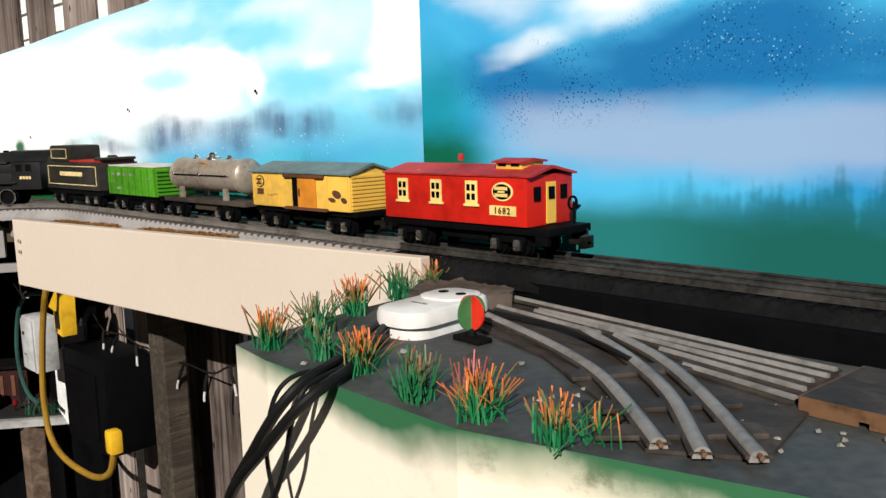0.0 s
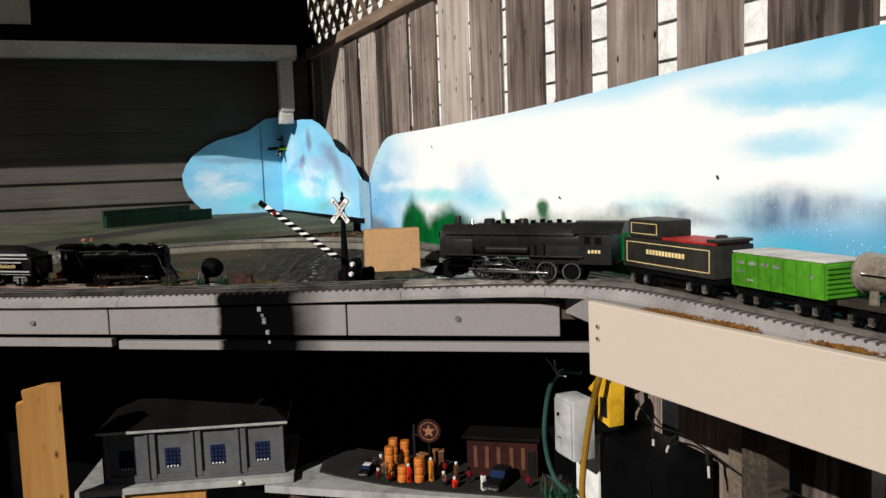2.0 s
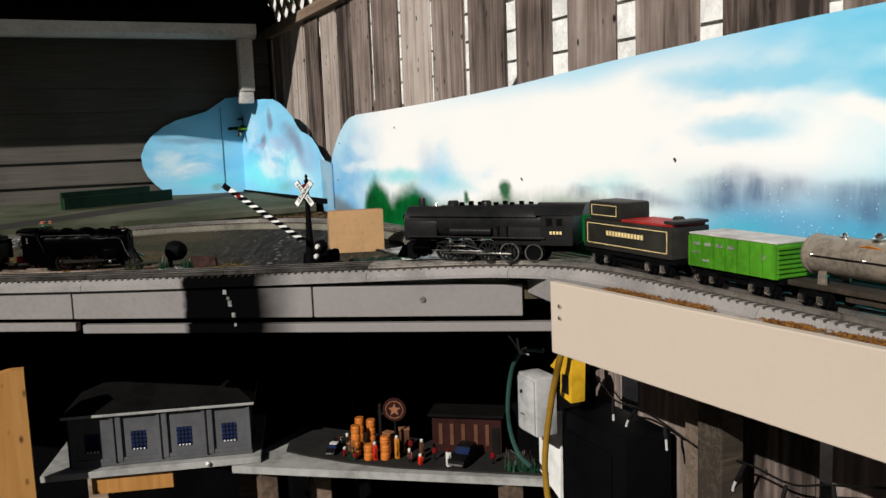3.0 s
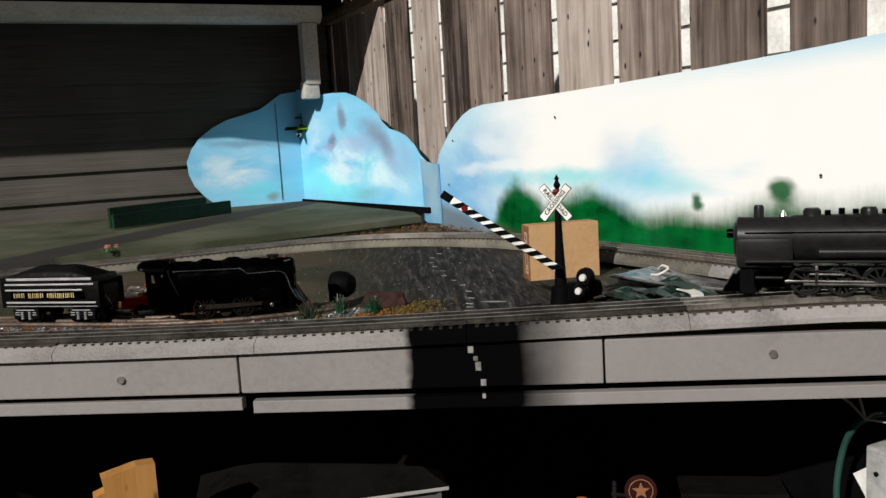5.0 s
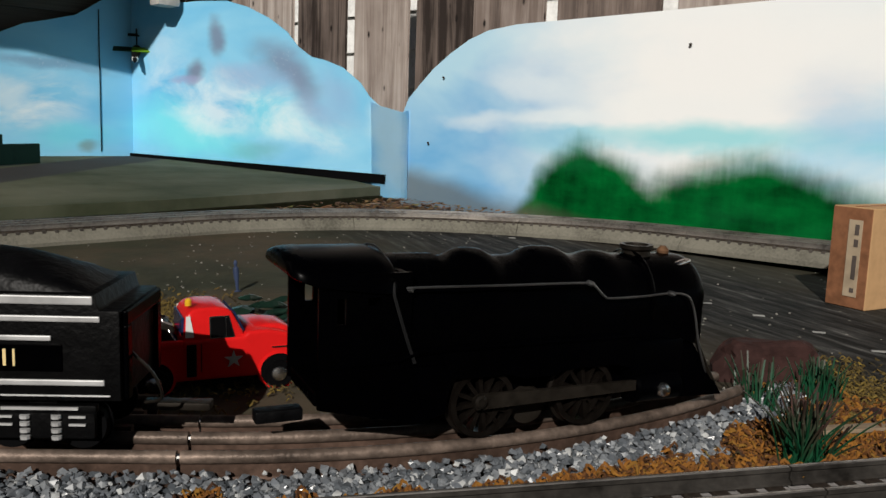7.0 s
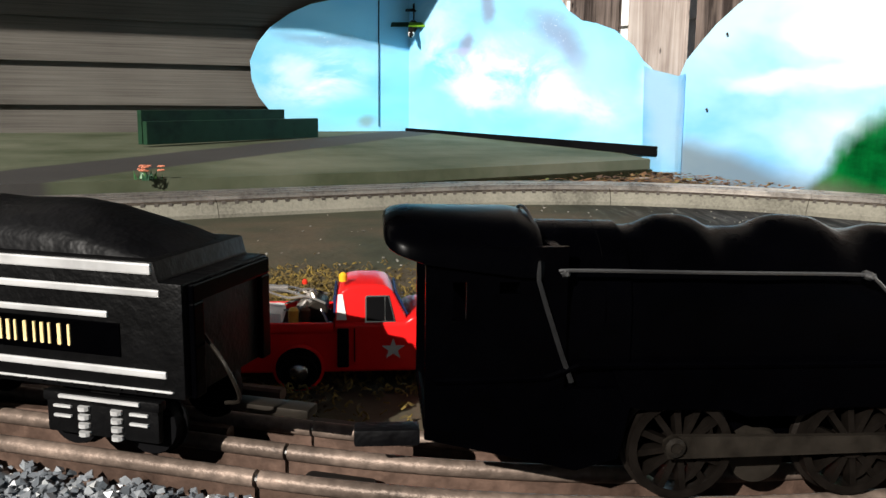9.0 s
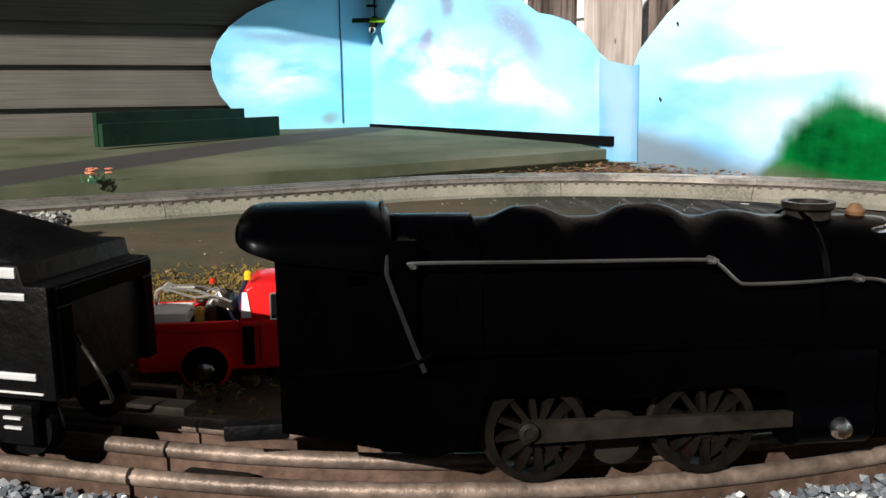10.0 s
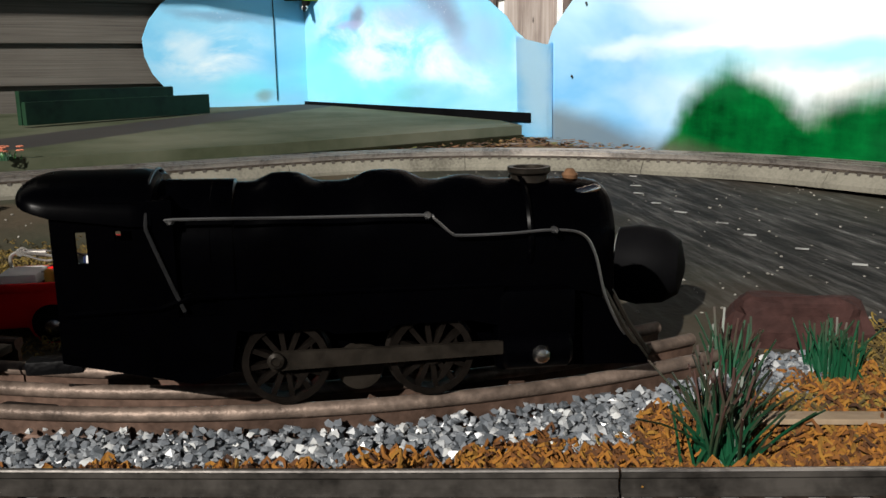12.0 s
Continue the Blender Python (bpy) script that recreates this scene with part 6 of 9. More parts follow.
def freight_loco(m):
    """The locomotive of the freight train; it runs towards -x."""
    c = thing("steam_locomotive", "dark grey toy steam locomotive with bright rods", "toy train", m, "toy freight train")
    zc = 0.0400
    part("boiler", lathe(bmesh.new(), [(0.0120, -0.100), (0.0165, -0.097), (0.0165, -0.062), (0.0175, -0.060), (0.0175, 0.000), (0.0185, 0.002), (0.0185, 0.052)], 32, m=at(0, 0, zc)), M_LOCO_GREY, c)
    part("smokebox_side", abox(-0.098, -0.060, -0.0185, 0.0185, 0.0200, 0.0420, 0.003), M_LOCO_GREY, c, "flat grey smoke deflector side")
    part("firebox", abox(0.0, 0.055, -0.0180, 0.0180, 0.0170, 0.0400, 0.003), M_LOCO_GREY, c)
    cab = part("cab", abox(0.050, 0.082, -0.0210, 0.0210, 0.0180, 0.0500, 0.001), M_LOCO_GREY, c)
    rf = bmesh.new()
    prism(rf, [(-0.0225 + 0.045 * k / 12, 0.0500 + 0.0105 * math.sin(math.pi * k / 12)) for k in range(13)] + [(0.0225, 0.0485), (-0.0225, 0.0485)], 0.044, 0.092, m=Matrix.Rotation(-math.pi / 2, 4, "Z"))
    part("cab_roof", rf, M_LOCO_GREY, cab)
    for s in (-1, 1):
        for x in (0.0590, 0.0690):
            part("cab_window", abox(x - 0.0036, x + 0.0036, s * 0.0212 - 0.0004, s * 0.0212 + 0.0004, 0.0375, 0.0460), M_IRON, cab, "pale window opening", flat=True)
            part("cab_pane", abox(x - 0.0028, x + 0.0028, s * 0.0216 - 0.0004, s * 0.0216 + 0.0004, 0.0383, 0.0452), M_BLACK, cab, flat=True)
        bm = bars(4, 0.013, 0.0030)
        bmesh.ops.translate(bm, verts=bm.verts, vec=(0.066, s * 0.0215, 0.0310))
        part("number_bars", bm, M_GOLD, cab, flat=True)
        part("running_board", abox(-0.092, 0.055, s * 0.0200 - 0.0035, s * 0.0200 + 0.0035, 0.0245, 0.0262, 0.0004), M_LOCO_GREY, c, flat=True)
        part("air_tank", cyl(bmesh.new(), 0.0042, -0.045, 0.000, m=at(0, s * 0.0200, 0.0315), bevel=0.001), M_LOCO_GREY, c)
        pump = bmesh.new()
        for dx in (-0.004, 0.005):
            cyl(pump, 0.0032, 0.0, 0.011, m=at(0.008 + dx, s * 0.0195, 0.0260) @ UP)
        part("air_pump", pump, M_LOCO_GREY, c)
        cylb = bmesh.new()
        cyl(cylb, 0.0062, -0.086, -0.066, m=at(0, s * 0.0195, 0.0120), bevel=0.001)
        box(cylb, -0.084, -0.068, s * 0.0175 - 0.004, s * 0.0175 + 0.004, 0.014, 0.022, 0.001)
        part("cylinder", cylb, M_LOCO, c)
        for x in (-0.052, -0.029, -0.006, 0.017):
            spoked_wheel(DRIVER_S, 10, c, at(x, s * 0.0150, 0.0105) @ (Matrix.Rotation(math.pi, 4, "Z") if s > 0 else Matrix()))
        for x in (-0.090, 0.042):
            w = part("pilot_wheel", DRIVER_RIM, None, c)
            w.matrix_basis = at(x, s * 0.0140, 0.0095) @ (Matrix.Rotation(math.pi, 4, "Z") if s > 0 else Matrix())
        rods = bmesh.new()
        box(rods, -0.054, 0.019, s * 0.0185 - 0.0007, s * 0.0185 + 0.0007, 0.0070, 0.0092, 0.0004)
        box(rods, -0.072, -0.006, s * 0.0200 - 0.0006, s * 0.0200 + 0.0006, 0.0095, 0.0115, 0.0004, m=None)
        box(rods, -0.050, -0.028, s * 0.0205 - 0.0005, s * 0.0205 + 0.0005, 0.0150, 0.0165, 0.0003)
        box(rods, -0.0465, -0.0445, s * 0.0205 - 0.0005, s * 0.0205 + 0.0005, 0.0090, 0.0220, 0.0003)
        tube(rods, [(-0.006, s * 0.0205, 0.0105), (-0.030, s * 0.0212, 0.0175), (-0.060, s * 0.0205, 0.0190)], 0.0007, 6)
        part("side_rod", rods, M_NICKEL, c, "bright nickel rods and valve gear")
        rim = bmesh.new()
        for x in (0.017, 0.042):
            lathe(rim, [(0.0078 if x > 0.03 else 0.0088, -0.0003), (0.0092 if x > 0.03 else 0.0102, -0.0003), (0.0092 if x > 0.03 else 0.0102, 0.0003)], 24, m=at(x, s * 0.0175, 0.0100) @ SIDE, caps=False)
        part("wheel_rim", rim, M_NICKEL, c, "bright wheel rim")
        hr = bmesh.new()
        tube(hr, [(-0.092, s * 0.0168, zc + 0.006), (-0.058, s * 0.0172, zc + 0.006), (0.046, s * 0.0182, zc + 0.006)], 0.0005, 6)
        part("handrail", hr, M_LOCO, c)
    for x, r, hh, nm in ((-0.083, 0.0035, 0.009, "smokestack"), (-0.048, 0.0060, 0.006, "sand_dome"), (-0.012, 0.0055, 0.006, "steam_dome")):
        part(nm, lathe(bmesh.new(), [(r * 1.2, -0.003), (r, 0.001), (r, hh - 0.002), (r * 0.75, hh)], 20, m=at(x, 0, zc + 0.0162) @ UP), M_LOCO_GREY, c)
    part("bell", lathe(bmesh.new(), [(0.0028, 0), (0.0020, 0.002), (0.0012, 0.004)], 12, m=at(-0.067, 0, zc + 0.0165) @ UP), M_NICKEL, c)
    det = bmesh.new()
    for k in range(9):
        box(det, -0.040 + k * 0.009, -0.036 + k * 0.009, -0.004 + 0.003 * (k % 3), 0.002 + 0.003 * (k % 3), zc + 0.0160, zc + 0.0205 + 0.001 * (k % 2), 0.0005)
    part("pipework", det, M_LOCO, c)
    part("pilot", prism(bmesh.new(), [(-0.108, 0.002), (-0.096, 0.002), (-0.096, 0.016), (-0.100, 0.016)], -0.017, 0.017), M_LOCO, c)
    part("headlight", cyl(bmesh.new(), 0.0035, -0.105, -0.097, m=at(0, 0, zc + 0.004), bevel=0.0005), M_LOCO, c)
    fr2 = bmesh.new()
    box(fr2, -0.094, 0.086, -0.011, 0.011, 0.0105, 0.0200, 0.001)
    part("frame", fr2, M_LOCO, c)
    return c


def on_track(s, half):
    a, b, p = along(s - half), along(s + half), along(s)
    d = a - b
    mid = (a + b) / 2
    return Matrix.Translation((mid.x, mid.y, mid.z)) @ Matrix.Rotation(math.atan2(d.y, d.x), 4, "Z")


S0 = 3.75
caboose(on_track(S0 - 2.667, 0.045))
boxcar(on_track(S0 - 2.4915, 0.045))
tankcar(on_track(S0 - 2.322, 0.045))
gondola(on_track(S0 - 2.187, 0.034))
BIG = Matrix.Diagonal((1.22, 1.06, 1.17, 1))
freight_tender(on_track(S0 - 2.187 + 0.152, 0.045) @ BIG)
freight_loco(on_track(S0 - 2.187 + 0.152 + 0.212, 0.06) @ BIG)

# ---- the black locomotive and its tender ----
DRIVER_B = spoked_kit(0.0114, 0.0050, M_DRIVER)
TENDER_WHEEL = wheel_mesh(0.0075, 0.004, "wheel", M_BLACK)


def shell(bm, rings):
    """Skins a list of closed rings of points."""
    vs = [[bm.verts.new(p) for p in ring] for ring in rings]
    k = len(vs[0])
    for a, b in zip(vs, vs[1:]):
        for i in range(k):
            bm.faces.new((a[i], a[(i + 1) % k], b[(i + 1) % k], b[i]))
    bm.faces.new(vs[0][::-1])
    bm.faces.new(vs[-1])
    bmesh.ops.recalc_face_normals(bm, faces=bm.faces)
    return bm


def barrel(x, zc, r, rz, zlow, half, n=18):
    """A boiler section: round above, straight sides below."""
    pts = [(x, half, zlow), (x, half, zc - rz * 0.15)]
    pts += [(x, r * math.cos(a), zc + rz * math.sin(a)) for a in [math.pi * k / n for k in range(1, n)]]
    pts += [(x, -half, zc - rz * 0.15), (x, -half, zlow)]
    return pts


def black_loco(m):
    """Cast black toy locomotive; it points along +x, rails at z = 0."""
    c = thing("steam_locomotive", "glossy black cast toy steam locomotive on rusty track", "toy train", m)
    rings = [barrel(-0.040, 0.0410, 0.0180, 0.0180, 0.0255, 0.0180), barrel(-0.016, 0.0408, 0.0180, 0.0178, 0.0255, 0.0180)]
    for k in range(41):
        x = -0.0155 + k * 0.0023
        taper = k / 40
        hump = sum(hh * math.exp(-((x - cx) / w) ** 4) for cx, w, hh in ((-0.0026, 0.0066, 0.0026), (0.0250, 0.0082, 0.0030), (0.0470, 0.0050, 0.0012)))
        side = 0.0175 - 0.0013 * taper
        rings.append(barrel(x, 0.0407 - 0.0006 * taper, side, 0.0170 - 0.0009 * taper + hump, 0.0258 + 0.0012 * taper, side))
    rings += [barrel(0.0820, 0.0398, 0.0160, 0.0160, 0.0250, 0.0155), barrel(0.0845, 0.0397, 0.0156, 0.0157, 0.0252, 0.0150), barrel(0.0865, 0.0395, 0.0142, 0.0145, 0.0262, 0.0136)]
    part("boiler", shell(bmesh.new(), rings), M_LOCO, c, "black boiler with rounded humps")
    for x in (-0.0215, 0.062):
        part("boiler_band", lathe(bmesh.new(), [(0.0172, x - 0.0008), (0.0182 if x < 0 else 0.0175, x), (0.0172, x + 0.0008)], 32, m=at(0, 0, 0.0406), caps=False), M_LOCO, c)
    part("smokestack", lathe(bmesh.new(), [(0.0054, -0.003), (0.0052, 0.0022), (0.0061, 0.0030), (0.0061, 0.0044), (0.0046, 0.0044), (0.0042, 0.0005)], 24, m=at(0.0655, 0, 0.0552) @ UP), M_IRON, c, "short dull metal smokestack")
    part("whistle", lathe(bmesh.new(), [(0.0018, 0), (0.0024, 0.0025), (0.0010, 0.0042)], 12, m=at(0.0775, 0, 0.0545) @ UP), M_RUSTBOX, c)
    part("marker_lamp", lathe(bmesh.new(), [(0.0012, -0.005), (0.0014, 0.004), (0.0006, 0.0055)], 12, m=at(0.0785, -0.0080, 0.0530) @ Matrix.Rotation(radians(-12), 4, "Y")), M_NICKEL, c, "bright marker lamp")
    # cab
    for s in (-1, 1):
        y = s * 0.0186
        for nm, x0, x1, z0, z1 in (("cab_panel", -0.0590, -0.0300, 0.0180, 0.0408), ("cab_pillar", -0.0590, -0.0535, 0.0408, 0.0488), ("cab_pillar", -0.0507, -0.0440, 0.0408, 0.0488), ("cab_pillar", -0.0398, -0.0300, 0.0408, 0.0488), ("cab_lintel", -0.0590, -0.0300, 0.0488, 0.0560), ("window_panel", -0.0440, -0.0398, 0.0408, 0.0463)):
            part(nm, abox(x0, x1, y - 0.0008, y + 0.0008, z0, z1), M_LOCO, c, flat=True)
        seam = [(-0.0362, 0.0208 * math.cos(q) * s, 0.0492 + 0.0126 * math.sin(q)) for q in [math.pi / 2 * (1 - k / 6) for k in range(7)]] + [(-0.0345, s * 0.0205, 0.044), (-0.0310, s * 0.0198, 0.034), (-0.0285, s * 0.0196, 0.0275)]
        # raised cab seam; the grey holds both its wear and its highlight
        part("cab_edge", tube(bmesh.new(), [(q[0], q[1] * 0.985, q[2]) for q in seam], [0.00035 + 0.00003 * k for k in range(len(seam))], 6), M_LOCO_GREY, c, "worn cab edge seam, its highlight put into the grey colour")
        # lower skirt sloping to the wheels
        part("skirt", prism(bmesh.new(), [(-0.0590, 0.0205), (-0.0590, 0.0155), (-0.0270, 0.0080), (-0.0180, 0.0105), (-0.0150, 0.0260), (-0.0590, 0.0262)], y - 0.0010, y + 0.0010), M_LOCO, c)
        part("valance", prism(bmesh.new(), [(-0.0200, 0.0300), (-0.0170, 0.0222), (-0.0130, 0.0214), (0.0055, 0.0212), (0.0090, 0.0196), (0.0220, 0.0196), (0.0255, 0.0212), (0.0450, 0.0214), (0.0540, 0.0190), (0.0540, 0.0300)], s * 0.0196 - 0.0006, s * 0.0196 + 0.0006), M_LOCO, c, flat=True)
        rb = bmesh.new()
        for a, b in (((-0.0570, 0.0280), (-0.0340, 0.0285)), ((-0.0340, 0.0285), (-0.0270, 0.0310)), ((-0.0270, 0.0310), (0.0540, 0.0305))):
            tube(rb, [(a[0], s * 0.0195, a[1]), (b[0], s * 0.0195, b[1])], 0.0007, 6)
        part("running_board", rb, M_LOCO, c)
        hr = bmesh.new()
        path = curve_points([(-0.0310, s * 0.0189, 0.0505), (-0.0290, s * 0.0196, 0.0512), (0.000, s * 0.0194, 0.0506), (0.0320, s * 0.0190, 0.0500), (0.0355, s * 0.0190, 0.0490), (0.0400, s * 0.0188, 0.0450), (0.0430, s * 0.0188, 0.0442), (0.0560, s * 0.0186, 0.0442), (0.0680, s * 0.0183, 0.0446), (0.0760, s * 0.0178, 0.0430), (0.0800, s * 0.0172, 0.0370), (0.0830, s * 0.0168, 0.0260), (0.0880, s * 0.0150, 0.0160), (0.0930, s * 0.0120, 0.0100)], 5)
        tube(hr, path, 0.00042, 6)
        part("handrail", hr, M_WIRE, c, "bright bent wire handrail")
        for x, z in ((0.0340, 0.0497), (0.0680, 0.0446), (-0.0305, 0.0505)):
            part("handrail_knob", lathe(bmesh.new(), [(0.0004, -0.002), (0.0010, -0.001), (0.0010, 0.001), (0.0004, 0.002)], 8, m=at(x, s * 0.0186, z) @ SIDE), M_WIRE, c)
        for x in (-0.0040, 0.0345):
            spoked_wheel(DRIVER_B, 12, c, at(x, s * 0.0162, 0.0120) @ (Matrix.Rotation(math.pi, 4, "Z") if s > 0 else Matrix()) @ Matrix.Rotation(0.4, 4, "Y"), "grey spoked driving wheel")
        rod = bmesh.new()
        prism(rod, [(-0.0085, 0.0125), (-0.0075, 0.0108), (0.0200, 0.0112), (0.0560, 0.0118), (0.0560, 0.0152), (0.0200, 0.0154), (-0.0065, 0.0158), (-0.0085, 0.0145)], s * 0.0205 - 0.0008, s * 0.0205 + 0.0008)
        part("side_rod", rod, M_IRON, c, "flat dull metal side rod")
        part("crank_pin", lathe(bmesh.new(), [(0.0022, 0), (0.0022, 0.0012), (0.0012, 0.0016), (0.0012, 0.0012)], 14, m=at(-0.0065, s * 0.0212, 0.0138) @ (SIDE if s > 0 else SIDE.inverted())), M_IRON, c)
        cy = bmesh.new()
        box(cy, 0.0520, 0.0740, s * 0.0170 - 0.0035, s * 0.0170 + 0.0035, 0.0065, 0.0290, 0.002)
        cyl(cy, 0.0055, 0.0535, 0.0725, m=at(0, s * 0.0180, 0.0120), bevel=0.001)
        part("cylinder", cy, M_LOCO, c)
        part("cylinder_knob", lathe(bmesh.new(), [(0.0005, 0.003), (0.0018, 0.0026), (0.0025, 0.0012), (0.0025, 0.0)], 16, m=at(0.0635, s * 0.0228, 0.0118) @ (SIDE if s > 0 else SIDE.inverted())), M_NICKEL, c, "bright round knob")
    roof = bmesh.new()
    ring = []
    for x, top, low, half in ((-0.0674, 0.0592, 0.0574, 0.0140), (-0.0670, 0.0602, 0.0563, 0.0165), (-0.0661, 0.0609, 0.0553, 0.0182), (-0.0645, 0.0613, 0.0545, 0.0195), (-0.0622, 0.0616, 0.0537, 0.0203), (-0.0590, 0.0616, 0.0526, 0.0206), (-0.0400, 0.0616, 0.0500, 0.0207), (-0.0362, 0.0610, 0.0498, 0.0204), (-0.0350, 0.0600, 0.0500, 0.0198)):
        ring.append([(x, half * math.copysign(abs(math.cos(a)) ** 0.75, math.cos(a)), low + (top - low) * abs(math.sin(a)) ** 0.85) for a in [math.pi * k / 16 for k in range(17)]] + [(x, -half * 0.94, low - 0.0003), (x, half * 0.94, low - 0.0003)])
    part("cab_roof", shell(roof, ring), M_LOCO, c, "rounded black cab roof")
    part("cab_front", abox(-0.0335, -0.0315, -0.0175, 0.0175, 0.0200, 0.0560), M_LOCO, c, flat=True)
    part("cab_floor", abox(-0.0590, -0.0150, -0.0150, 0.0150, 0.0150, 0.0200, 0.001), M_LOCO, c, flat=True)
    part("frame", abox(-0.0400, 0.0850, -0.0110, 0.0110, 0.0070, 0.0280, 0.002), M_LOCO, c)
    part("gear", lathe(bmesh.new(), [(0.0062 + 0.0007 * (k % 2), 0) for k in range(1)] + [(0.0068, 0.002)], 22, m=at(0.0155, -0.0130, 0.0075) @ SIDE), M_IRON, c, "grey motor gear")
    plt = bmesh.new()
    prism(plt, [(0.0740, 0.0050), (0.0980, 0.0040), (0.0930, 0.0110), (0.0820, 0.0260), (0.0740, 0.0260)], -0.0140, 0.0140)
    part("pilot", plt, M_LOCO, c, "sloping black cowcatcher")
    bars_p = bmesh.new()
    for s in (-1, 1):
        tube(bars_p, [(0.0830, s * 0.0148, 0.0270), (0.0890, s * 0.0148, 0.0160), (0.0975, s * 0.0120, 0.0050)], 0.0009, 6)
        tube(bars_p, [(0.0860, s * 0.0110, 0.0270), (0.0920, s * 0.0110, 0.0160), (0.1000, s * 0.0080, 0.0050)], 0.0007, 6)
    part("pilot_bar", bars_p, M_IRON, c)
    part("headlight", lathe(bmesh.new(), [(0.0050, 0.0800), (0.0050, 0.0870), (0.0042, 0.0875)], 18, m=at(0, 0, 0.0430)), M_LOCO, c)
    part("rear_coupler", abox(-0.0740, -0.0590, -0.0030, 0.0030, 0.0070, 0.0110, 0.0008), M_COAL, c)
    return c


a_l = math.atan2(0.933, 0.361)
black_loco(at(1.4285, -0.5525, T + RZ, Matrix.Rotation(a_l, 4, "Z")))


def black_tender(m):
    c = thing("tender", "black toy tender with silver stripes and gold lettering", "toy train", m)
    hull = prism(bmesh.new(), [(-0.104, 0.0165), (0.0159, 0.0165), (0.0159, 0.0437), (0.0100, 0.0437), (0.0088, 0.0484), (-0.104, 0.0484)], -0.0205, 0.0205)
    bmesh.ops.bevel(hull, geom=hull.edges[:], offset=0.0007, segments=2, affect="EDGES", profile=0.6)
    part("body", hull, M_DULLBLACK, c, "black tender body stepped down at the front")
    coal = bmesh.new()
    rings = []
    for k in range(13):
        x = -0.096 + 0.103 * k / 12
        hgt = (0.0114 + 0.0008 * math.sin(k * 5.0)) * math.sin(math.pi * min(1, max(0.02, k / 12))) ** 0.55
        rings.append([(x, 0.0175 * math.cos(a), 0.0478 + hgt * math.sin(a) ** 0.8 + 0.0001) for a in [math.pi * j / 12 for j in range(13)]])
    part("coal", shell(coal, rings), M_COAL, c, "rounded black moulded coal load")
    for y0, y1, z0, z1 in ((-0.0185, -0.0140, 0.0165, 0.0390), (0.0140, 0.0185, 0.0165, 0.0390), (-0.0185, 0.0185, 0.0390, 0.0434)):
        part("bulkhead", abox(0.0160, 0.0176, y0, y1, z0, z1, 0.0005), M_LOCO, c, "dark frame round the tender's front opening", flat=True)
    for s in (-1, 1):
        y = s * 0.0207
        for z, x0, x1, w in ((0.0467, -0.095, 0.0084, 0.0026), (0.0412, -0.098, 0.0104, 0.0018), (0.0354, -0.098, -0.0035, 0.0016), (0.0222, -0.098, 0.0114, 0.0018), (0.0182, -0.098, 0.0130, 0.0006)):
            part("stripe", abox(x0, x1, y - 0.0004, y + 0.0004, z - w / 2, z + w / 2, 0.0004), M_SILVER, c, "bright silver stripe", flat=True)
        part("name_panel", abox(-0.092, -0.0005, y - 0.0002, y + 0.0003, 0.0255, 0.0335, 0.0002), M_LOCO, c, flat=True)
        x = -0.0875
        for n_letters in (3, 4, 7):
            for j in range(n_letters):
                mark = bmesh.new()
                for dx, w in ((0.0, 0.0009), (0.0022 + 0.0006 * ((j * 7 + n_letters) % 2), 0.0006)):
                    box(mark, x + dx, x + dx + w, y + s * 0.0005 - 0.0002, y + s * 0.0005 + 0.0002, 0.0272, 0.0322)
                part("name_bar", mark, M_GOLD, c, "gold lettering bar", flat=True)
                x += 0.0048
            x += 0.0040
        rivet = bmesh.new()
        for k in range(26):
            lathe(rivet, [(0.0006, 0), (0.0004, 0.0005)], 6, m=at(-0.100 + k * 0.0043, s * 0.0206, 0.0178) @ (SIDE if s > 0 else SIDE.inverted()))
        part("rivet_row", rivet, M_DULLBLACK, c, flat=True)
    for xb in (-0.076, -0.0075):
        bm = bmesh.new()
        for s in (-1, 1):
            box(bm, xb - 0.0155, xb + 0.0155, s * 0.0185 - 0.0012, s * 0.0185 + 0.0012, 0.0045, 0.0150, 0.001)
            box(bm, xb - 0.0160, xb + 0.0160, s * 0.0185 - 0.0016, s * 0.0185 + 0.0016, 0.0125, 0.0150, 0.0006)
        box(bm, xb - 0.004, xb + 0.004, -0.0180, 0.0180, 0.008, 0.0165)
        b = part("bogie", bm, M_DULLBLACK, c, "black truck with cast springs")
        for s in (-1, 1):
            for dx in (-0.0045, 0.0045):
                for k in range(4):
                    part("spring_coil", cyl(bmesh.new(), 0.0015, k * 0.0021, k * 0.0021 + 0.0010, m=at(xb + dx, s * 0.0200, 0.0048) @ UP, seg=10), M_SILVER, b)
            for dx in (-0.0105, 0.0105):
                for k in range(2):
                    part("frame_ridge", abox(xb + dx - 0.0024, xb + dx + 0.0024, s * 0.0200 - 0.0004, s * 0.0200 + 0.0006, 0.0088 + k * 0.0024, 0.0094 + k * 0.0024), M_SILVER, b, flat=True)
            for dx in (-0.0105, 0.0105):
                w = part("wheel", TENDER_WHEEL, None, b)
                w.matrix_basis = at(xb + dx, s * 0.0140, 0.0076) @ (Matrix.Rotation(math.pi, 4, "Z") if s > 0 else Matrix())
            part("frame_line", abox(xb - 0.0110, xb + 0.0110, s * 0.0204 - 0.0004, s * 0.0204 + 0.0004, 0.0138, 0.0146), M_SILVER, b, flat=True)
    part("drawbar", abox(0.0168, 0.0380, -0.0030, 0.0030, 0.0080, 0.0105, 0.0006), M_IRON, c)
    wr = bmesh.new()
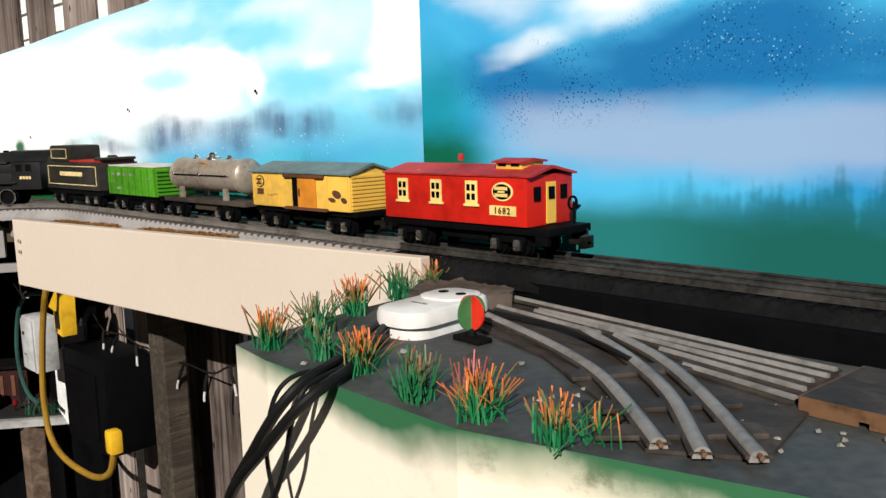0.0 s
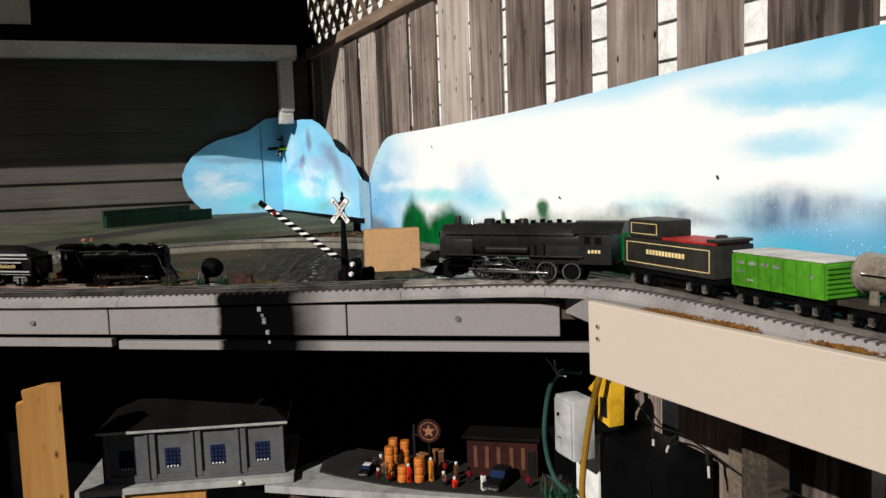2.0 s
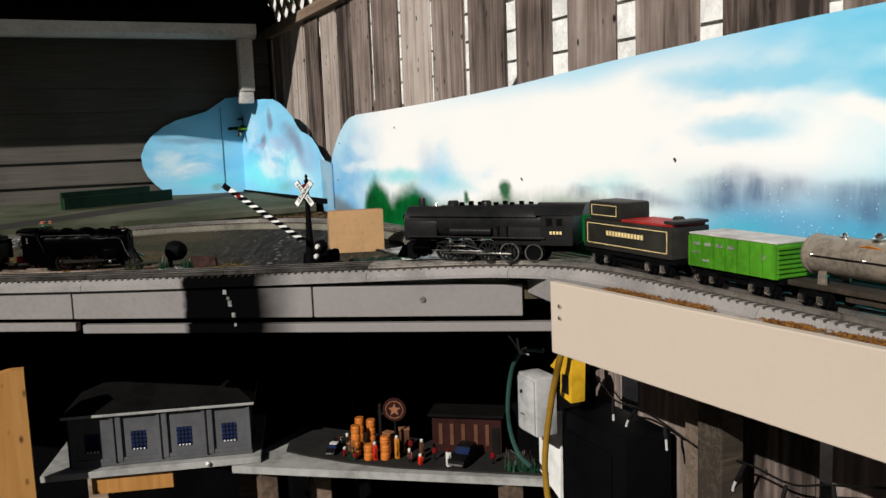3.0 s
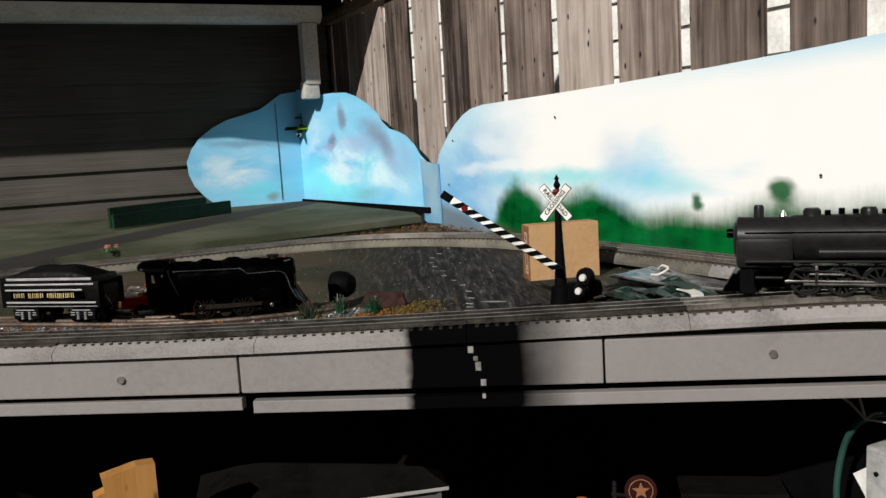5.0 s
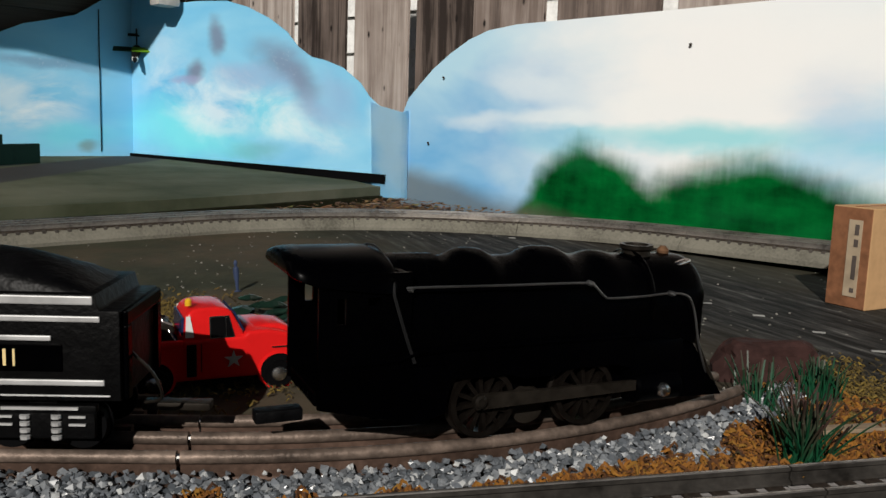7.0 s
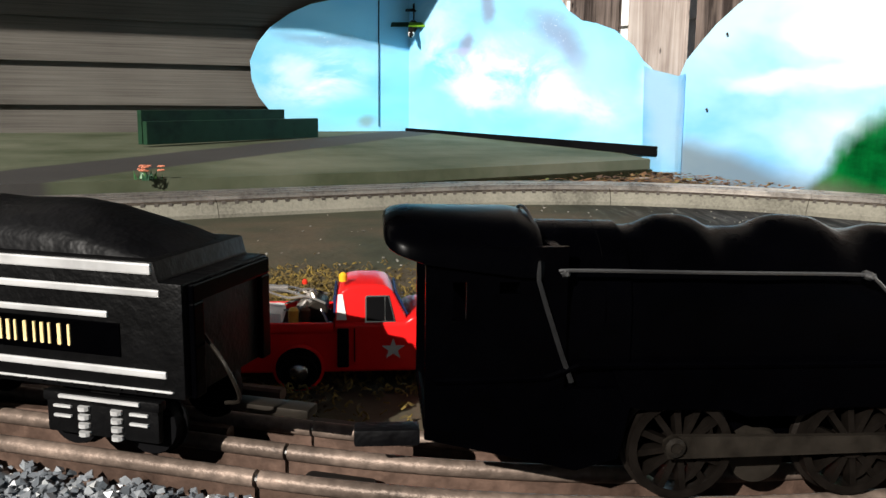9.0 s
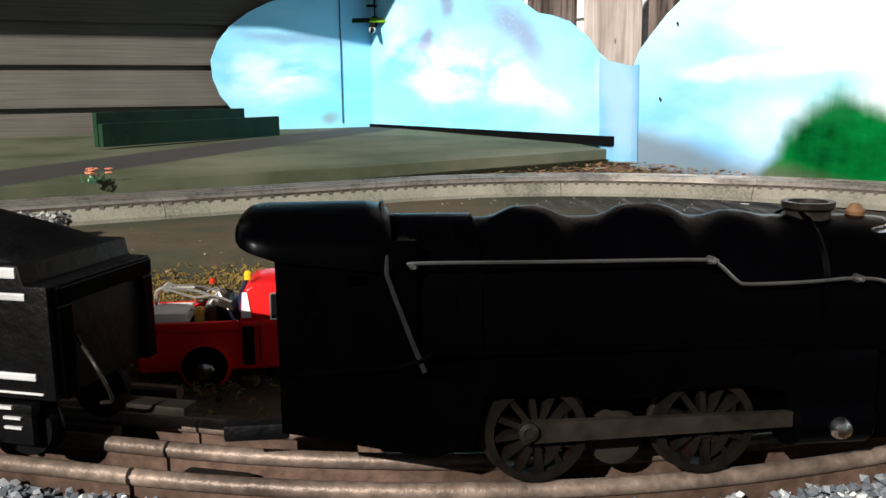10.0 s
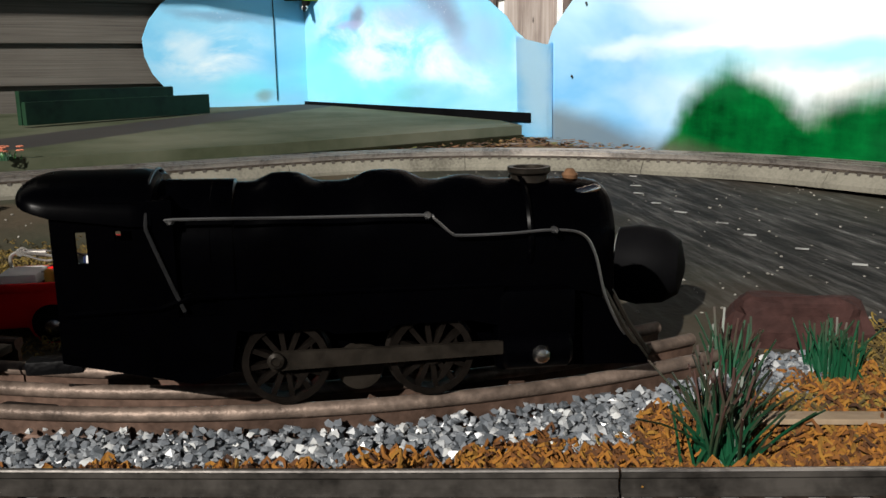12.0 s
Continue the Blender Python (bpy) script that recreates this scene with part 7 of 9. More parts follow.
    tube(wr, curve_points([(0.016, -0.012, 0.030), (0.024, -0.016, 0.024), (0.026, -0.014, 0.016), (0.020, -0.010, 0.013)], 5), 0.0005, 6)
    part("wire", wr, M_IRON, c)
    return c


black_tender(at(1.3595, -0.6545, T + RZ, Matrix.Rotation(math.atan2(0.75, 0.66), 4, "Z")))

# ---- the red tow truck ----
TRUCK_TYRE = wheel_mesh(0.0064, 0.0045, "tyre", M_BLACK)


def tow_truck(m):
    c = thing("tow_truck", "shiny red toy tow truck with a chrome crane", "toy truck", m)
    side = [(-0.048, 0.0060), (-0.048, 0.0210), (-0.0135, 0.0215), (-0.0135, 0.0240), (0.0105, 0.0245), (0.0130, 0.0268), (0.0220, 0.0268), (0.0290, 0.0252), (0.0335, 0.0222), (0.0352, 0.0185), (0.0355, 0.0060)]
    body = prism(bmesh.new(), side, -0.0165, 0.0165)
    bmesh.ops.bevel(body, geom=body.edges[:], offset=0.0016, segments=3, affect="EDGES", profile=0.6)
    part("body", body, M_REDTRUCK, c)
    hood = prism(bmesh.new(), [(0.0120, 0.0255), (0.0225, 0.0282), (0.0300, 0.0272), (0.0345, 0.0240), (0.0350, 0.0205), (0.0120, 0.0205)], -0.0105, 0.0105)
    bmesh.ops.bevel(hood, geom=hood.edges[:], offset=0.0028, segments=3, affect="EDGES", profile=0.6)
    part("hood", hood, M_REDTRUCK, c, "rounded red hood")
    for x in (-0.0255, 0.0255):
        for s in (-1, 1):
            well = cyl(bmesh.new(), 0.0080, -0.0004, 0.0004, m=at(x, s * 0.0166, 0.0078) @ SIDE, seg=24)
            part("wheel_well", well, M_BLACK, c, flat=True)
            fd = bmesh.new()
            lathe(fd, [(0.0078, -0.0008), (0.0090, -0.0008), (0.0088, 0.0006), (0.0078, 0.0008), (0.0078, -0.0008)], 24, caps=False, m=at(x, s * 0.0163, 0.0080) @ (SIDE if s > 0 else SIDE.inverted()))
            part("fender", fd, M_REDTRUCK, c)
    cab = [(-0.0135, 0.0225), (-0.0126, 0.0330), (-0.0112, 0.0356), (-0.0090, 0.0371), (-0.0052, 0.0377), (0.0010, 0.0376), (0.0046, 0.0369), (0.0066, 0.0352), (0.0120, 0.0240)]
    cabin = prism(bmesh.new(), cab, -0.0150, 0.0150)
    for v in cabin.verts:
        v.co.y *= 1.0 - 0.16 * max(0.0, (v.co.z - 0.0245) / 0.0145)
    bmesh.ops.bevel(cabin, geom=cabin.edges[:], offset=0.0013, segments=3, affect="EDGES", profile=0.6)
    part("cab", cabin, M_REDTRUCK, c)
    for s in (-1, 1):
        lean_in = Matrix.Translation((0, s * 0.01505, 0.0245)) @ Matrix.Rotation(s * math.atan2(0.0024, 0.0145), 4, "X") @ Matrix.Translation((0, 0, -0.0245))
        part("window_trim", prism(bmesh.new(), [(-0.0030, 0.0242), (-0.0030, 0.0334), (-0.0024, 0.0340), (0.0052, 0.0340), (0.0074, 0.0242)], -0.0003, 0.0003, m=lean_in), M_NICKEL, c, "thin chrome window trim", flat=True)
        part("side_window", prism(bmesh.new(), [(-0.0025, 0.0247), (-0.0025, 0.0331), (-0.0021, 0.0335), (0.0048, 0.0335), (0.0068, 0.0247)], -0.0005, 0.0005, m=lean_in), M_BLACK, c, flat=True)
        part("vent_post", prism(bmesh.new(), [(0.0036, 0.0247), (0.0036, 0.0335), (0.0039, 0.0335), (0.0039, 0.0247)], -0.0007, 0.0007, m=lean_in), M_NICKEL, c, flat=True)
        part("corner_pillar", prism(bmesh.new(), [(-0.0127, 0.0252), (-0.0122, 0.0345), (-0.0106, 0.0345), (-0.0092, 0.0252)], -0.0004, 0.0004, m=lean_in), M_WHITEPLASTIC, c, "bright corner pillar behind the cab", flat=True)
        part("headlight", lathe(bmesh.new(), [(0.0024, -0.001), (0.0026, 0.0008), (0.0018, 0.0016)], 14, m=at(0.0354, s * 0.0125, 0.0195)), M_NICKEL, c, "chrome headlight")
        part("bed_rib", abox(-0.0125, -0.0085, s * 0.0166 - 0.0006, s * 0.0166 + 0.0006, 0.0080, 0.0225, 0.0005), M_BLACK, c, "dark gap behind the cab", flat=True)
        star = bmesh.new()
        prism(star, [((0.0040 if k % 2 == 0 else 0.0016) * math.sin(k * math.pi / 5) + 0.0065, (0.0040 if k % 2 == 0 else 0.0016) * math.cos(k * math.pi / 5) + 0.0146) for k in range(10)], s * 0.0168 - 0.0003, s * 0.0168 + 0.0003)
        part("star", star, M_PLASTICGREY, c, "pale star on the door", flat=True)
        part("trim", abox(0.0225, 0.0325, s * 0.0167 - 0.0003, s * 0.0167 + 0.0003, 0.0186, 0.0192), M_NICKEL, c, flat=True)
        part("door_seam", abox(-0.0068, -0.0064, s * 0.0166 - 0.0002, s * 0.0166 + 0.0002, 0.0100, 0.0225), M_BLACK, c, flat=True)
        for x in (-0.0255, 0.0255):
            w = part("tyre", TRUCK_TYRE, None, c)
            w.matrix_basis = at(x, s * 0.0158, 0.0064)
            part("hub_cap", lathe(bmesh.new(), [(0.0034, 0), (0.0030, 0.0006), (0.0010, 0.0012)], 16, m=at(x, s * 0.0180, 0.0064) @ (SIDE if s > 0 else SIDE.inverted())), M_NICKEL, w).parent = c
    part("rear_window", abox(-0.0138, -0.0127, -0.0120, 0.0120, 0.0252, 0.0335, 0.0003), M_PANE, c, flat=True)
    part("windscreen", prism(bmesh.new(), [(0.0072, 0.0346), (0.0112, 0.0262), (0.0119, 0.0265), (0.0079, 0.0349)], -0.0125, 0.0125), M_PANE, c, flat=True)
    bed = bmesh.new()
    box(bed, -0.046, -0.014, -0.0135, 0.0135, 0.0216, 0.0220)
    part("bed_floor", bed, M_BLACK, c, flat=True)
    rim = bmesh.new()
    for s in (-1, 1):
        box(rim, -0.048, -0.0136, s * 0.0155 - 0.0012, s * 0.0155 + 0.0012, 0.0210, 0.0245, 0.0006)
    box(rim, -0.0485, -0.0465, -0.0165, 0.0165, 0.0150, 0.0230, 0.0006)
    part("bed_side", rim, M_REDTRUCK, c)
    part("tool_box", abox(-0.0455, -0.0310, -0.0130, 0.0040, 0.0222, 0.0275, 0.0016), M_WHITE, c, "white bundle in the bed")
    for x in (-0.0275, -0.0235):
        part("can", lathe(bmesh.new(), [(0.0018, 0.022), (0.0018, 0.0275), (0.0010, 0.0285)], 12, m=at(x, -0.009, 0) @ UP), M_YELLOW if x < -0.025 else M_BROWN, c, "small yellow can")
    part("winch", cyl(bmesh.new(), 0.0038, -0.007, 0.007, m=at(-0.0195, 0, 0.0265) @ SIDE, bevel=0.0006), M_IRON, c)
    part("warning_lamp", lathe(bmesh.new(), [(0.0009, 0), (0.0010, 0.0012), (0.0005, 0.0018)], 12, m=at(-0.0240, 0.0, 0.0352) @ UP), M_SIGRED, c, "red warning lamp")
    cr = bmesh.new()
    for s in (-1, 1):
        tube(cr, [(-0.0155, s * 0.0095, 0.0222), (-0.0215, s * 0.0030, 0.0325)], 0.00055, 6)
        tube(cr, [(-0.0290, s * 0.0090, 0.0222), (-0.0215, s * 0.0030, 0.0325)], 0.00055, 6)
        tube(cr, curve_points([(-0.0180, s * 0.0060, 0.0270), (-0.0260, s * 0.0040, 0.0322), (-0.0330, s * 0.0026, 0.0338), (-0.0400, s * 0.0014, 0.0345)], 5), 0.0006, 6)
        tube(cr, curve_points([(-0.0165, s * 0.0075, 0.0295), (-0.0230, s * 0.0062, 0.0318), (-0.0300, s * 0.0040, 0.0310), (-0.0385, s * 0.0016, 0.0335)], 5), 0.00045, 6)
        tube(cr, curve_points([(-0.0175, s * 0.0050, 0.0250), (-0.0250, s * 0.0068, 0.0275), (-0.0320, s * 0.0050, 0.0262)], 5), 0.00045, 6)
        lathe(cr, [(0.0014, -0.0006), (0.0018, 0.0), (0.0014, 0.0006)], 10, m=at(-0.0392, s * 0.0016, 0.0342) @ SIDE)
    cyl(cr, 0.0012, -0.0390, -0.0300, m=at(0, 0, 0.0338), seg=10)
    tube(cr, curve_points([(-0.0400, 0, 0.0345), (-0.0432, 0, 0.0325), (-0.0434, 0, 0.0280), (-0.0415, 0, 0.0262), (-0.0402, 0, 0.0275)], 4), 0.0007, 6)
    lathe(cr, [(0.0026, -0.004), (0.0026, 0.004)], 12, m=at(-0.0235, 0, 0.0272) @ SIDE)
    part("crane", cr, M_CHROME, c, "chrome tow crane with a hook")
    part("beacon", lathe(bmesh.new(), [(0.0014, 0), (0.0014, 0.0024), (0.0007, 0.0032)], 12, m=at(-0.0105, -0.008, 0.0380) @ UP), M_YELLOWBOX, c, "amber roof beacon")
    for x in (-0.0495, 0.0370):
        part("bumper", abox(x - 0.0010, x + 0.0010, -0.0165, 0.0165, 0.0080, 0.0110, 0.0006), M_NICKEL, c)
    return c


tow_truck(at(1.2982, -0.5770, T + 0.0003, Matrix.Rotation(math.radians(70), 4, "Z") @ Matrix.Diagonal((1.0, 1.0, 0.94, 1.0))))

# ---- crossing sign and gate ----


def crossing(m):
    """Cross-buck signal with a striped gate arm; x along the arm's swing, y back."""
    c = thing("crossing_signal", "black toy railroad crossing signal with white crossbuck", "signal", m)
    part("base", lathe(bmesh.new(), [(0.0150, 0), (0.0150, 0.0035), (0.0120, 0.0050), (0.0105, 0.0200), (0.0095, 0.0300), (0.0060, 0.0320)], 20, m=UP), M_BLACK, c)
    part("post", lathe(bmesh.new(), [(0.0062, 0.030), (0.0040, 0.075), (0.0032, 0.100), (0.0022, 0.1280)], 14, m=UP), M_BLACK, c)
    part("finial", lathe(bmesh.new(), [(0.0030, 0.1280), (0.0036, 0.1300), (0.0022, 0.1325), (0.0014, 0.1345), (0.0024, 0.1362), (0.0003, 0.1400)], 14, m=UP), M_BLACK, c)
    part("lamp", lathe(bmesh.new(), [(0.0028, -0.003), (0.0033, 0.0), (0.0028, 0.003), (0.0012, 0.0040)], 16, m=at(0, -0.003, 0.1238) @ SIDE.inverted()), M_REDLAMP, c, "dark red lamp")
    for s, words in ((1, "CROSSING"), (-1, "RAIL  ROAD")):
        rot = at(0, -0.0055 - 0.0012 * (s > 0), 0.1135) @ Matrix.Rotation(radians(-49 * s), 4, "Y")
        edge = part("blade_edge", abox(-0.0212, 0.0212, -0.0004, 0.0005, -0.0041, 0.0041, 0.0002, m=rot), M_BLACK, c, flat=True)
        part("blade", abox(-0.0206, 0.0206, -0.0009, -0.0003, -0.0035, 0.0035, m=rot), M_WHITE, c, "white crossbuck blade with black lettering", flat=True)
        letters(words, 0.0060, M_BLACK, c, rot @ at(0, -0.0012, 0) @ Matrix.Rotation(math.pi / 2, 4, "X"), 0.0001, spacing=1.05)
    return c


sign_at = Vector((1.617, -0.250, T))
crossing(at(sign_at.x, sign_at.y, T, Matrix.Rotation(radians(37), 4, "Z")))
gate = thing("crossing_gate", "striped black and white toy crossing gate arm", "gate")
piv = Vector((1.639, -0.257, T + 0.045))
tip = Vector((1.5785, -0.3555, T + 0.1285))
gd = tip - piv
gm = Matrix.Translation(piv) @ gd.to_track_quat("X", "Z").to_matrix().to_4x4()
part("arm", abox(0.012, gd.length, -0.0012, 0.0012, -0.0036, 0.0036, 0.0008, m=gm), M_WHITE, gate, "white arm")
part("arm_tip", abox(gd.length - 0.011, gd.length + 0.0006, -0.0015, 0.0015, -0.0039, 0.0039, 0.0008, m=gm), M_BLACK, gate, "black tip")
for k in range(10):
    x = 0.006 + k * (gd.length - 0.022) / 10
    w = 0.0072
    part("stripe", prism(bmesh.new(), [(x + 0.0085, -0.0038), (x + w + 0.0085, -0.0038), (x + w, 0.0038), (x, 0.0038)], -0.0016, 0.0016, m=gm), M_BLACK, gate, "black slanting stripe", flat=True)
part("arm_lamp", lathe(bmesh.new(), [(0.0030, -0.003), (0.0036, 0), (0.0030, 0.003), (0.001, 0.004)], 14, m=gm @ at(gd.length * 0.82, -0.001, 0) @ SIDE.inverted()), M_REDLAMP, gate, "dark red lamp")
wt = bmesh.new()
lathe(wt, [(0.0085, -0.004), (0.0095, 0), (0.0085, 0.004)], 18, m=at(1.6265, -0.217, T + 0.026) @ SIDE)
box(wt, 1.6145, 1.6300, -0.249, -0.219, T + 0.014, T + 0.034, 0.002)
lathe(wt, [(0.0070, -0.006), (0.0085, -0.002), (0.0085, 0.004), (0.0060, 0.007)], 18, m=at(1.650, -0.244, T + 0.043) @ Matrix.Rotation(radians(125), 4, "Z"))
lathe(wt, [(0.0060, -0.006), (0.0072, -0.002), (0.0072, 0.004), (0.0050, 0.007)], 18, m=at(1.642, -0.244, T + 0.029) @ Matrix.Rotation(radians(125), 4, "Z"))
box(wt, 1.6165, 1.6285, -0.243, -0.228, T, T + 0.016, 0.001)
part("counterweight", wt, M_BLACK, gate, "black counterweight on a stand")
for x, z in ((1.6545, 0.0430), (1.6465, 0.0290)):
    part("lens", lathe(bmesh.new(), [(0.0002, -0.002), (0.0030, -0.0012), (0.0036, 0.0012), (0.0036, 0.004)], 16, m=at(x, -0.2505, T + z) @ Matrix.Rotation(radians(125), 4, "Z")), M_WHITEPLASTIC, gate, "round white lens")
cb = bmesh.new()
tube(cb, curve_points([(1.600, -0.262, T + 0.012), (1.590, -0.282, T + 0.010), (1.578, -0.292, T + 0.003), (1.562, -0.300, T + 0.0015)], 5), 0.0009, 6)
part("wire", cb, M_CABLE, gate)

# ---- cardboard box ----
bx = thing("cardboard_box", "brown cardboard carton standing on edge with a worn label", "box", at(1.4235, -0.1640, T + 0.0003, Matrix.Rotation(math.atan2(0.086, 0.024), 4, "Z")))
part("carton", abox(0, 0.0895, 0, 0.0300, 0, 0.0685, 0.0007), M_CARD, bx, flat=True)
part("end_flap", abox(-0.0009, -0.0001, 0.0006, 0.0294, 0.0006, 0.0679), M_CARDDARK, bx, "darker end flap", flat=True)
part("top_seam", abox(0.002, 0.0880, 0.0143, 0.0157, 0.0686, 0.0690), M_CARDDARK, bx, flat=True)
lb = part("label_strip", abox(-0.0015, -0.0010, 0.0065, 0.0165, 0.0080, 0.0600), M_LABEL, bx, "torn pale paper label", flat=True)
for z0, z1 in ((0.050, 0.057), (0.042, 0.047), (0.020, 0.036), (0.011, 0.014)):
    part("label_bar", abox(-0.0018, -0.0015, 0.0085, 0.0115, z0, z1), M_PRINT, lb, flat=True)

# ---- small scatter ----


def scatter_mesh(name, material, spots, size, kind="stone", seed=1):
    """Many small pieces in one mesh, without bmesh operators."""
    r = random.Random(seed)
    verts, faces = [], []
    for x, y, z in spots:
        s = size * r.uniform(0.55, 1.45)
        b = len(verts)
        if kind == "stone":
            rot = Euler((r.uniform(0, 6), r.uniform(0, 6), r.uniform(0, 6))).to_matrix()
            for v in ((1, 0, 0), (-1, 0, 0), (0, 1, 0), (0, -1, 0), (0, 0, 1), (0, 0, -1), (0.7, 0.6, 0.5), (-0.6, -0.6, 0.6)):
                q = rot @ (Vector(v) * s * r.uniform(0.6, 1.1))
                verts.append((x + q.x, y + q.y, z + max(-0.3 * s, q.z * 0.8) + s * 0.3))
            faces += [(b, b + 2, b + 6), (b + 2, b + 4, b + 6), (b + 4, b, b + 6), (b + 2, b + 1, b + 4), (b + 1, b + 3, b + 7), (b + 3, b + 4, b + 7), (b + 4, b + 1, b + 7), (b + 3, b, b + 4), (b + 2, b, b + 5), (b + 1, b + 2, b + 5), (b + 3, b + 1, b + 5), (b, b + 3, b + 5)]
        elif kind == "curl":
            a, turn = r.uniform(0, 6.28), r.choice((-1, 1)) * r.uniform(0.5, 1.2)
            px, py, pz, rise = x, y, z, r.uniform(0.1, 0.55)
            for k in range(6):
                w = s * (0.13 if k < 5 else 0.05)
                nx, ny = -math.sin(a), math.cos(a)
                verts += [(px + nx * w, py + ny * w, pz - w * 0.5), (px - nx * w, py - ny * w, pz - w * 0.5), (px, py, pz + w)]
                a += turn + r.uniform(-0.5, 0.5)
                px += s * 0.36 * math.cos(a)
                py += s * 0.36 * math.sin(a)
                pz = max(z, pz + s * 0.5 * (rise if k < 3 else -0.5) + s * r.uniform(-0.15, 0.15))
            for k in range(5):
                for e in range(3):
                    f = (e + 1) % 3
                    faces.append((b + 3 * k + e, b + 3 * k + f, b + 3 * k + 3 + f, b + 3 * k + 3 + e))
        else:
            a, t = r.uniform(0, 6.28), r.uniform(-0.5, 0.5)
            dx, dy = math.cos(a) * s, math.sin(a) * s
            verts += [(x - dx, y - dy, z + 0.0004), (x - dy * 0.45, y + dx * 0.45, z + s * abs(t) * 0.6), (x + dx, y + dy, z + s * abs(t)), (x + dy * 0.45, y - dx * 0.45, z + 0.0006)]
            faces += [(b, b + 1, b + 2, b + 3)]
    me = bpy.data.meshes.new(name)
    me.from_pydata(verts, [], faces)
    me.materials.append(material)
    return me


def band_spots(n, fn, seed):
    r = random.Random(seed)
    out = []
    while len(out) < n:
        p = fn(r)
        if p is not None:
            out.append(p)
    return out


def inner_dist(p):
    """Distance outside the inner line's centre, measured to its curve or straight part."""
    d = Vector((p[0], p[1], 0)) - IC
    a = math.atan2(d.y, d.x)
    if a > radians(-41):
        return d.length - IR
    w = Vector((p[0], p[1], 0)) - p0
    return w.dot(Vector((t0.y, -t0.x, 0)))


def ballast_spot(r):
    s = r.uniform(-0.28, 0.225)
    p = front(s, r.uniform(0.052, 0.150))
    dd = inner_dist((p.x, p.y))
    edge = 0.040 + 0.008 * noise.noise(Vector((s * 30, 0.3, 0)))
    if dd < 0.019 or dd > edge + (0.012 if s < 0 else 0.0):
        return None
    return (p.x, p.y, T + 0.0006 + r.uniform(0.2, 1.0) * 0.0075 * max(0.15, 1 - (dd - 0.019) / 0.024))


tagged(new("ballast_stones", scatter_mesh("ballast_stones", M_BALLAST, band_spots(13000, ballast_spot, 3), 0.0016, "stone", 3)), "loose grey and white crushed ballast beside the track", "gravel", kind="stuff")


def moss_spot(r):
    s = r.uniform(-0.20, 0.40)
    p = front(s, r.uniform(0.0420, 0.20))
    dd = inner_dist((p.x, p.y))
    i = -(p - FRONT0).dot(OUT)
    if s < 0.17:
        lo = 0.035 + 0.008 * noise.noise(Vector((s * 30, 0.3, 0)))
        if dd < lo or i > 0.115:
            return None
        if s < 0.02 and noise.noise(Vector((p.x * 45, p.y * 45, 4))) < 0.05:
            return None
    else:
        if i > 0.155 - (s - 0.17) * 0.45 + 0.02 * noise.noise(Vector((s * 22, 1.7, 0))) or dd < 0.012:
            return None
    clump = noise.noise(Vector((p.x * 110, p.y * 110, 2.0)))
    if clump < -0.10 and r.random() < 0.75:
        return None
    return (p.x, p.y, T + 0.0008 + max(0.0, min(0.0120, (0.0585 - i) * 0.9)) + 0.007 * max(0, noise.noise(Vector((p.x * 60, p.y * 60, 0)))) + 0.006 * max(0.0, clump) * r.uniform(0.4, 1.0))


tagged(new("moss", scatter_mesh("moss", M_MOSS, band_spots(30000, moss_spot, 5), 0.0030, "curl", 5)), "dry orange-brown moss ground cover between the tracks", "moss", kind="stuff")


def crumbs(r):
    x, y = r.uniform(0.88, 1.75), r.uniform(-1.0, 0.0)
    i = -(Vector((x, y, 0)) - FRONT0).dot(OUT)
    return (x, y, T + 0.0002) if i > 0.08 and r.random() < 0.4 + 0.6 * noise.noise(Vector((x * 6, y * 6, 2))) else None


tagged(new("crumbs", scatter_mesh("crumbs", M_CRUMB, band_spots(620, crumbs, 8), 0.0009, "stone", 8)), "pale crumbs and grit on the table", "grit", kind="stuff")


def litter_spot(r):
    y = r.uniform(-1.1, 0.045)
    x = r.uniform(0.70, 0.99)
    ring = math.hypot(x - 1.188, y + 0.345) if y > -0.345 else 1.188 - x
    if x < (0.795 if y < -0.3 else 0.795 - (y + 0.3) * 0.22) or ring < 0.385:
        return None
    return (x, y, T + 0.001 + r.uniform(0, 0.010))


tagged(new("leaf_litter", scatter_mesh("leaf_litter", M_LITTER, band_spots(2600, litter_spot, 9), 0.0048, "leaf", 9)), "brown fallen leaves and needles behind the track", "leaf litter", kind="stuff")


def fascia_moss(r):
    x = r.choice((2.055, 2.075, 2.095, 2.14, 2.165, 2.265, 2.285, 2.33, 2.355, 2.38)) + r.gauss(0, 0.010)
    y = c0.y + (x - c0.x) * 0.045 + r.uniform(0.013, 0.026)
    return (x, y, T + 0.0195 + (x - 2.0) * 0.019)


tagged(new("moss", scatter_mesh("moss", M_MOSS, band_spots(2600, fascia_moss, 10), 0.0024, "curl", 10)), "yellow-brown moss tufts lying behind the cream fascia", "moss", kind="stuff")


def bed_spot(r):
    x, y = (r.gauss(1.262, 0.032), r.gauss(-0.590, 0.060)) if r.random() < 0.55 else (r.gauss(1.170, 0.030), r.gauss(-0.585, 0.040))
    return (x, y, T + 0.0008)


tagged(new("moss", scatter_mesh("moss", M_MOSSGREEN, band_spots(9000, bed_spot, 14), 0.0026, "curl", 14)), "dull green moss patch around the tow truck", "moss", kind="stuff")


def foot_litter(r):
    """Leaf crumbs and soil in the gutter between the green platform and the far roadbed."""
    y = r.uniform(-0.80, -0.05)
    x = 0.806 + 0.05 * min(0.0, -0.35 - y) * 0.3 + r.gauss(0, 0.006)
    return (x, y, T + 0.0006 + abs(r.gauss(0, 0.0025))) if noise.noise(Vector((x * 40, y * 12, 9))) > -0.25 else None


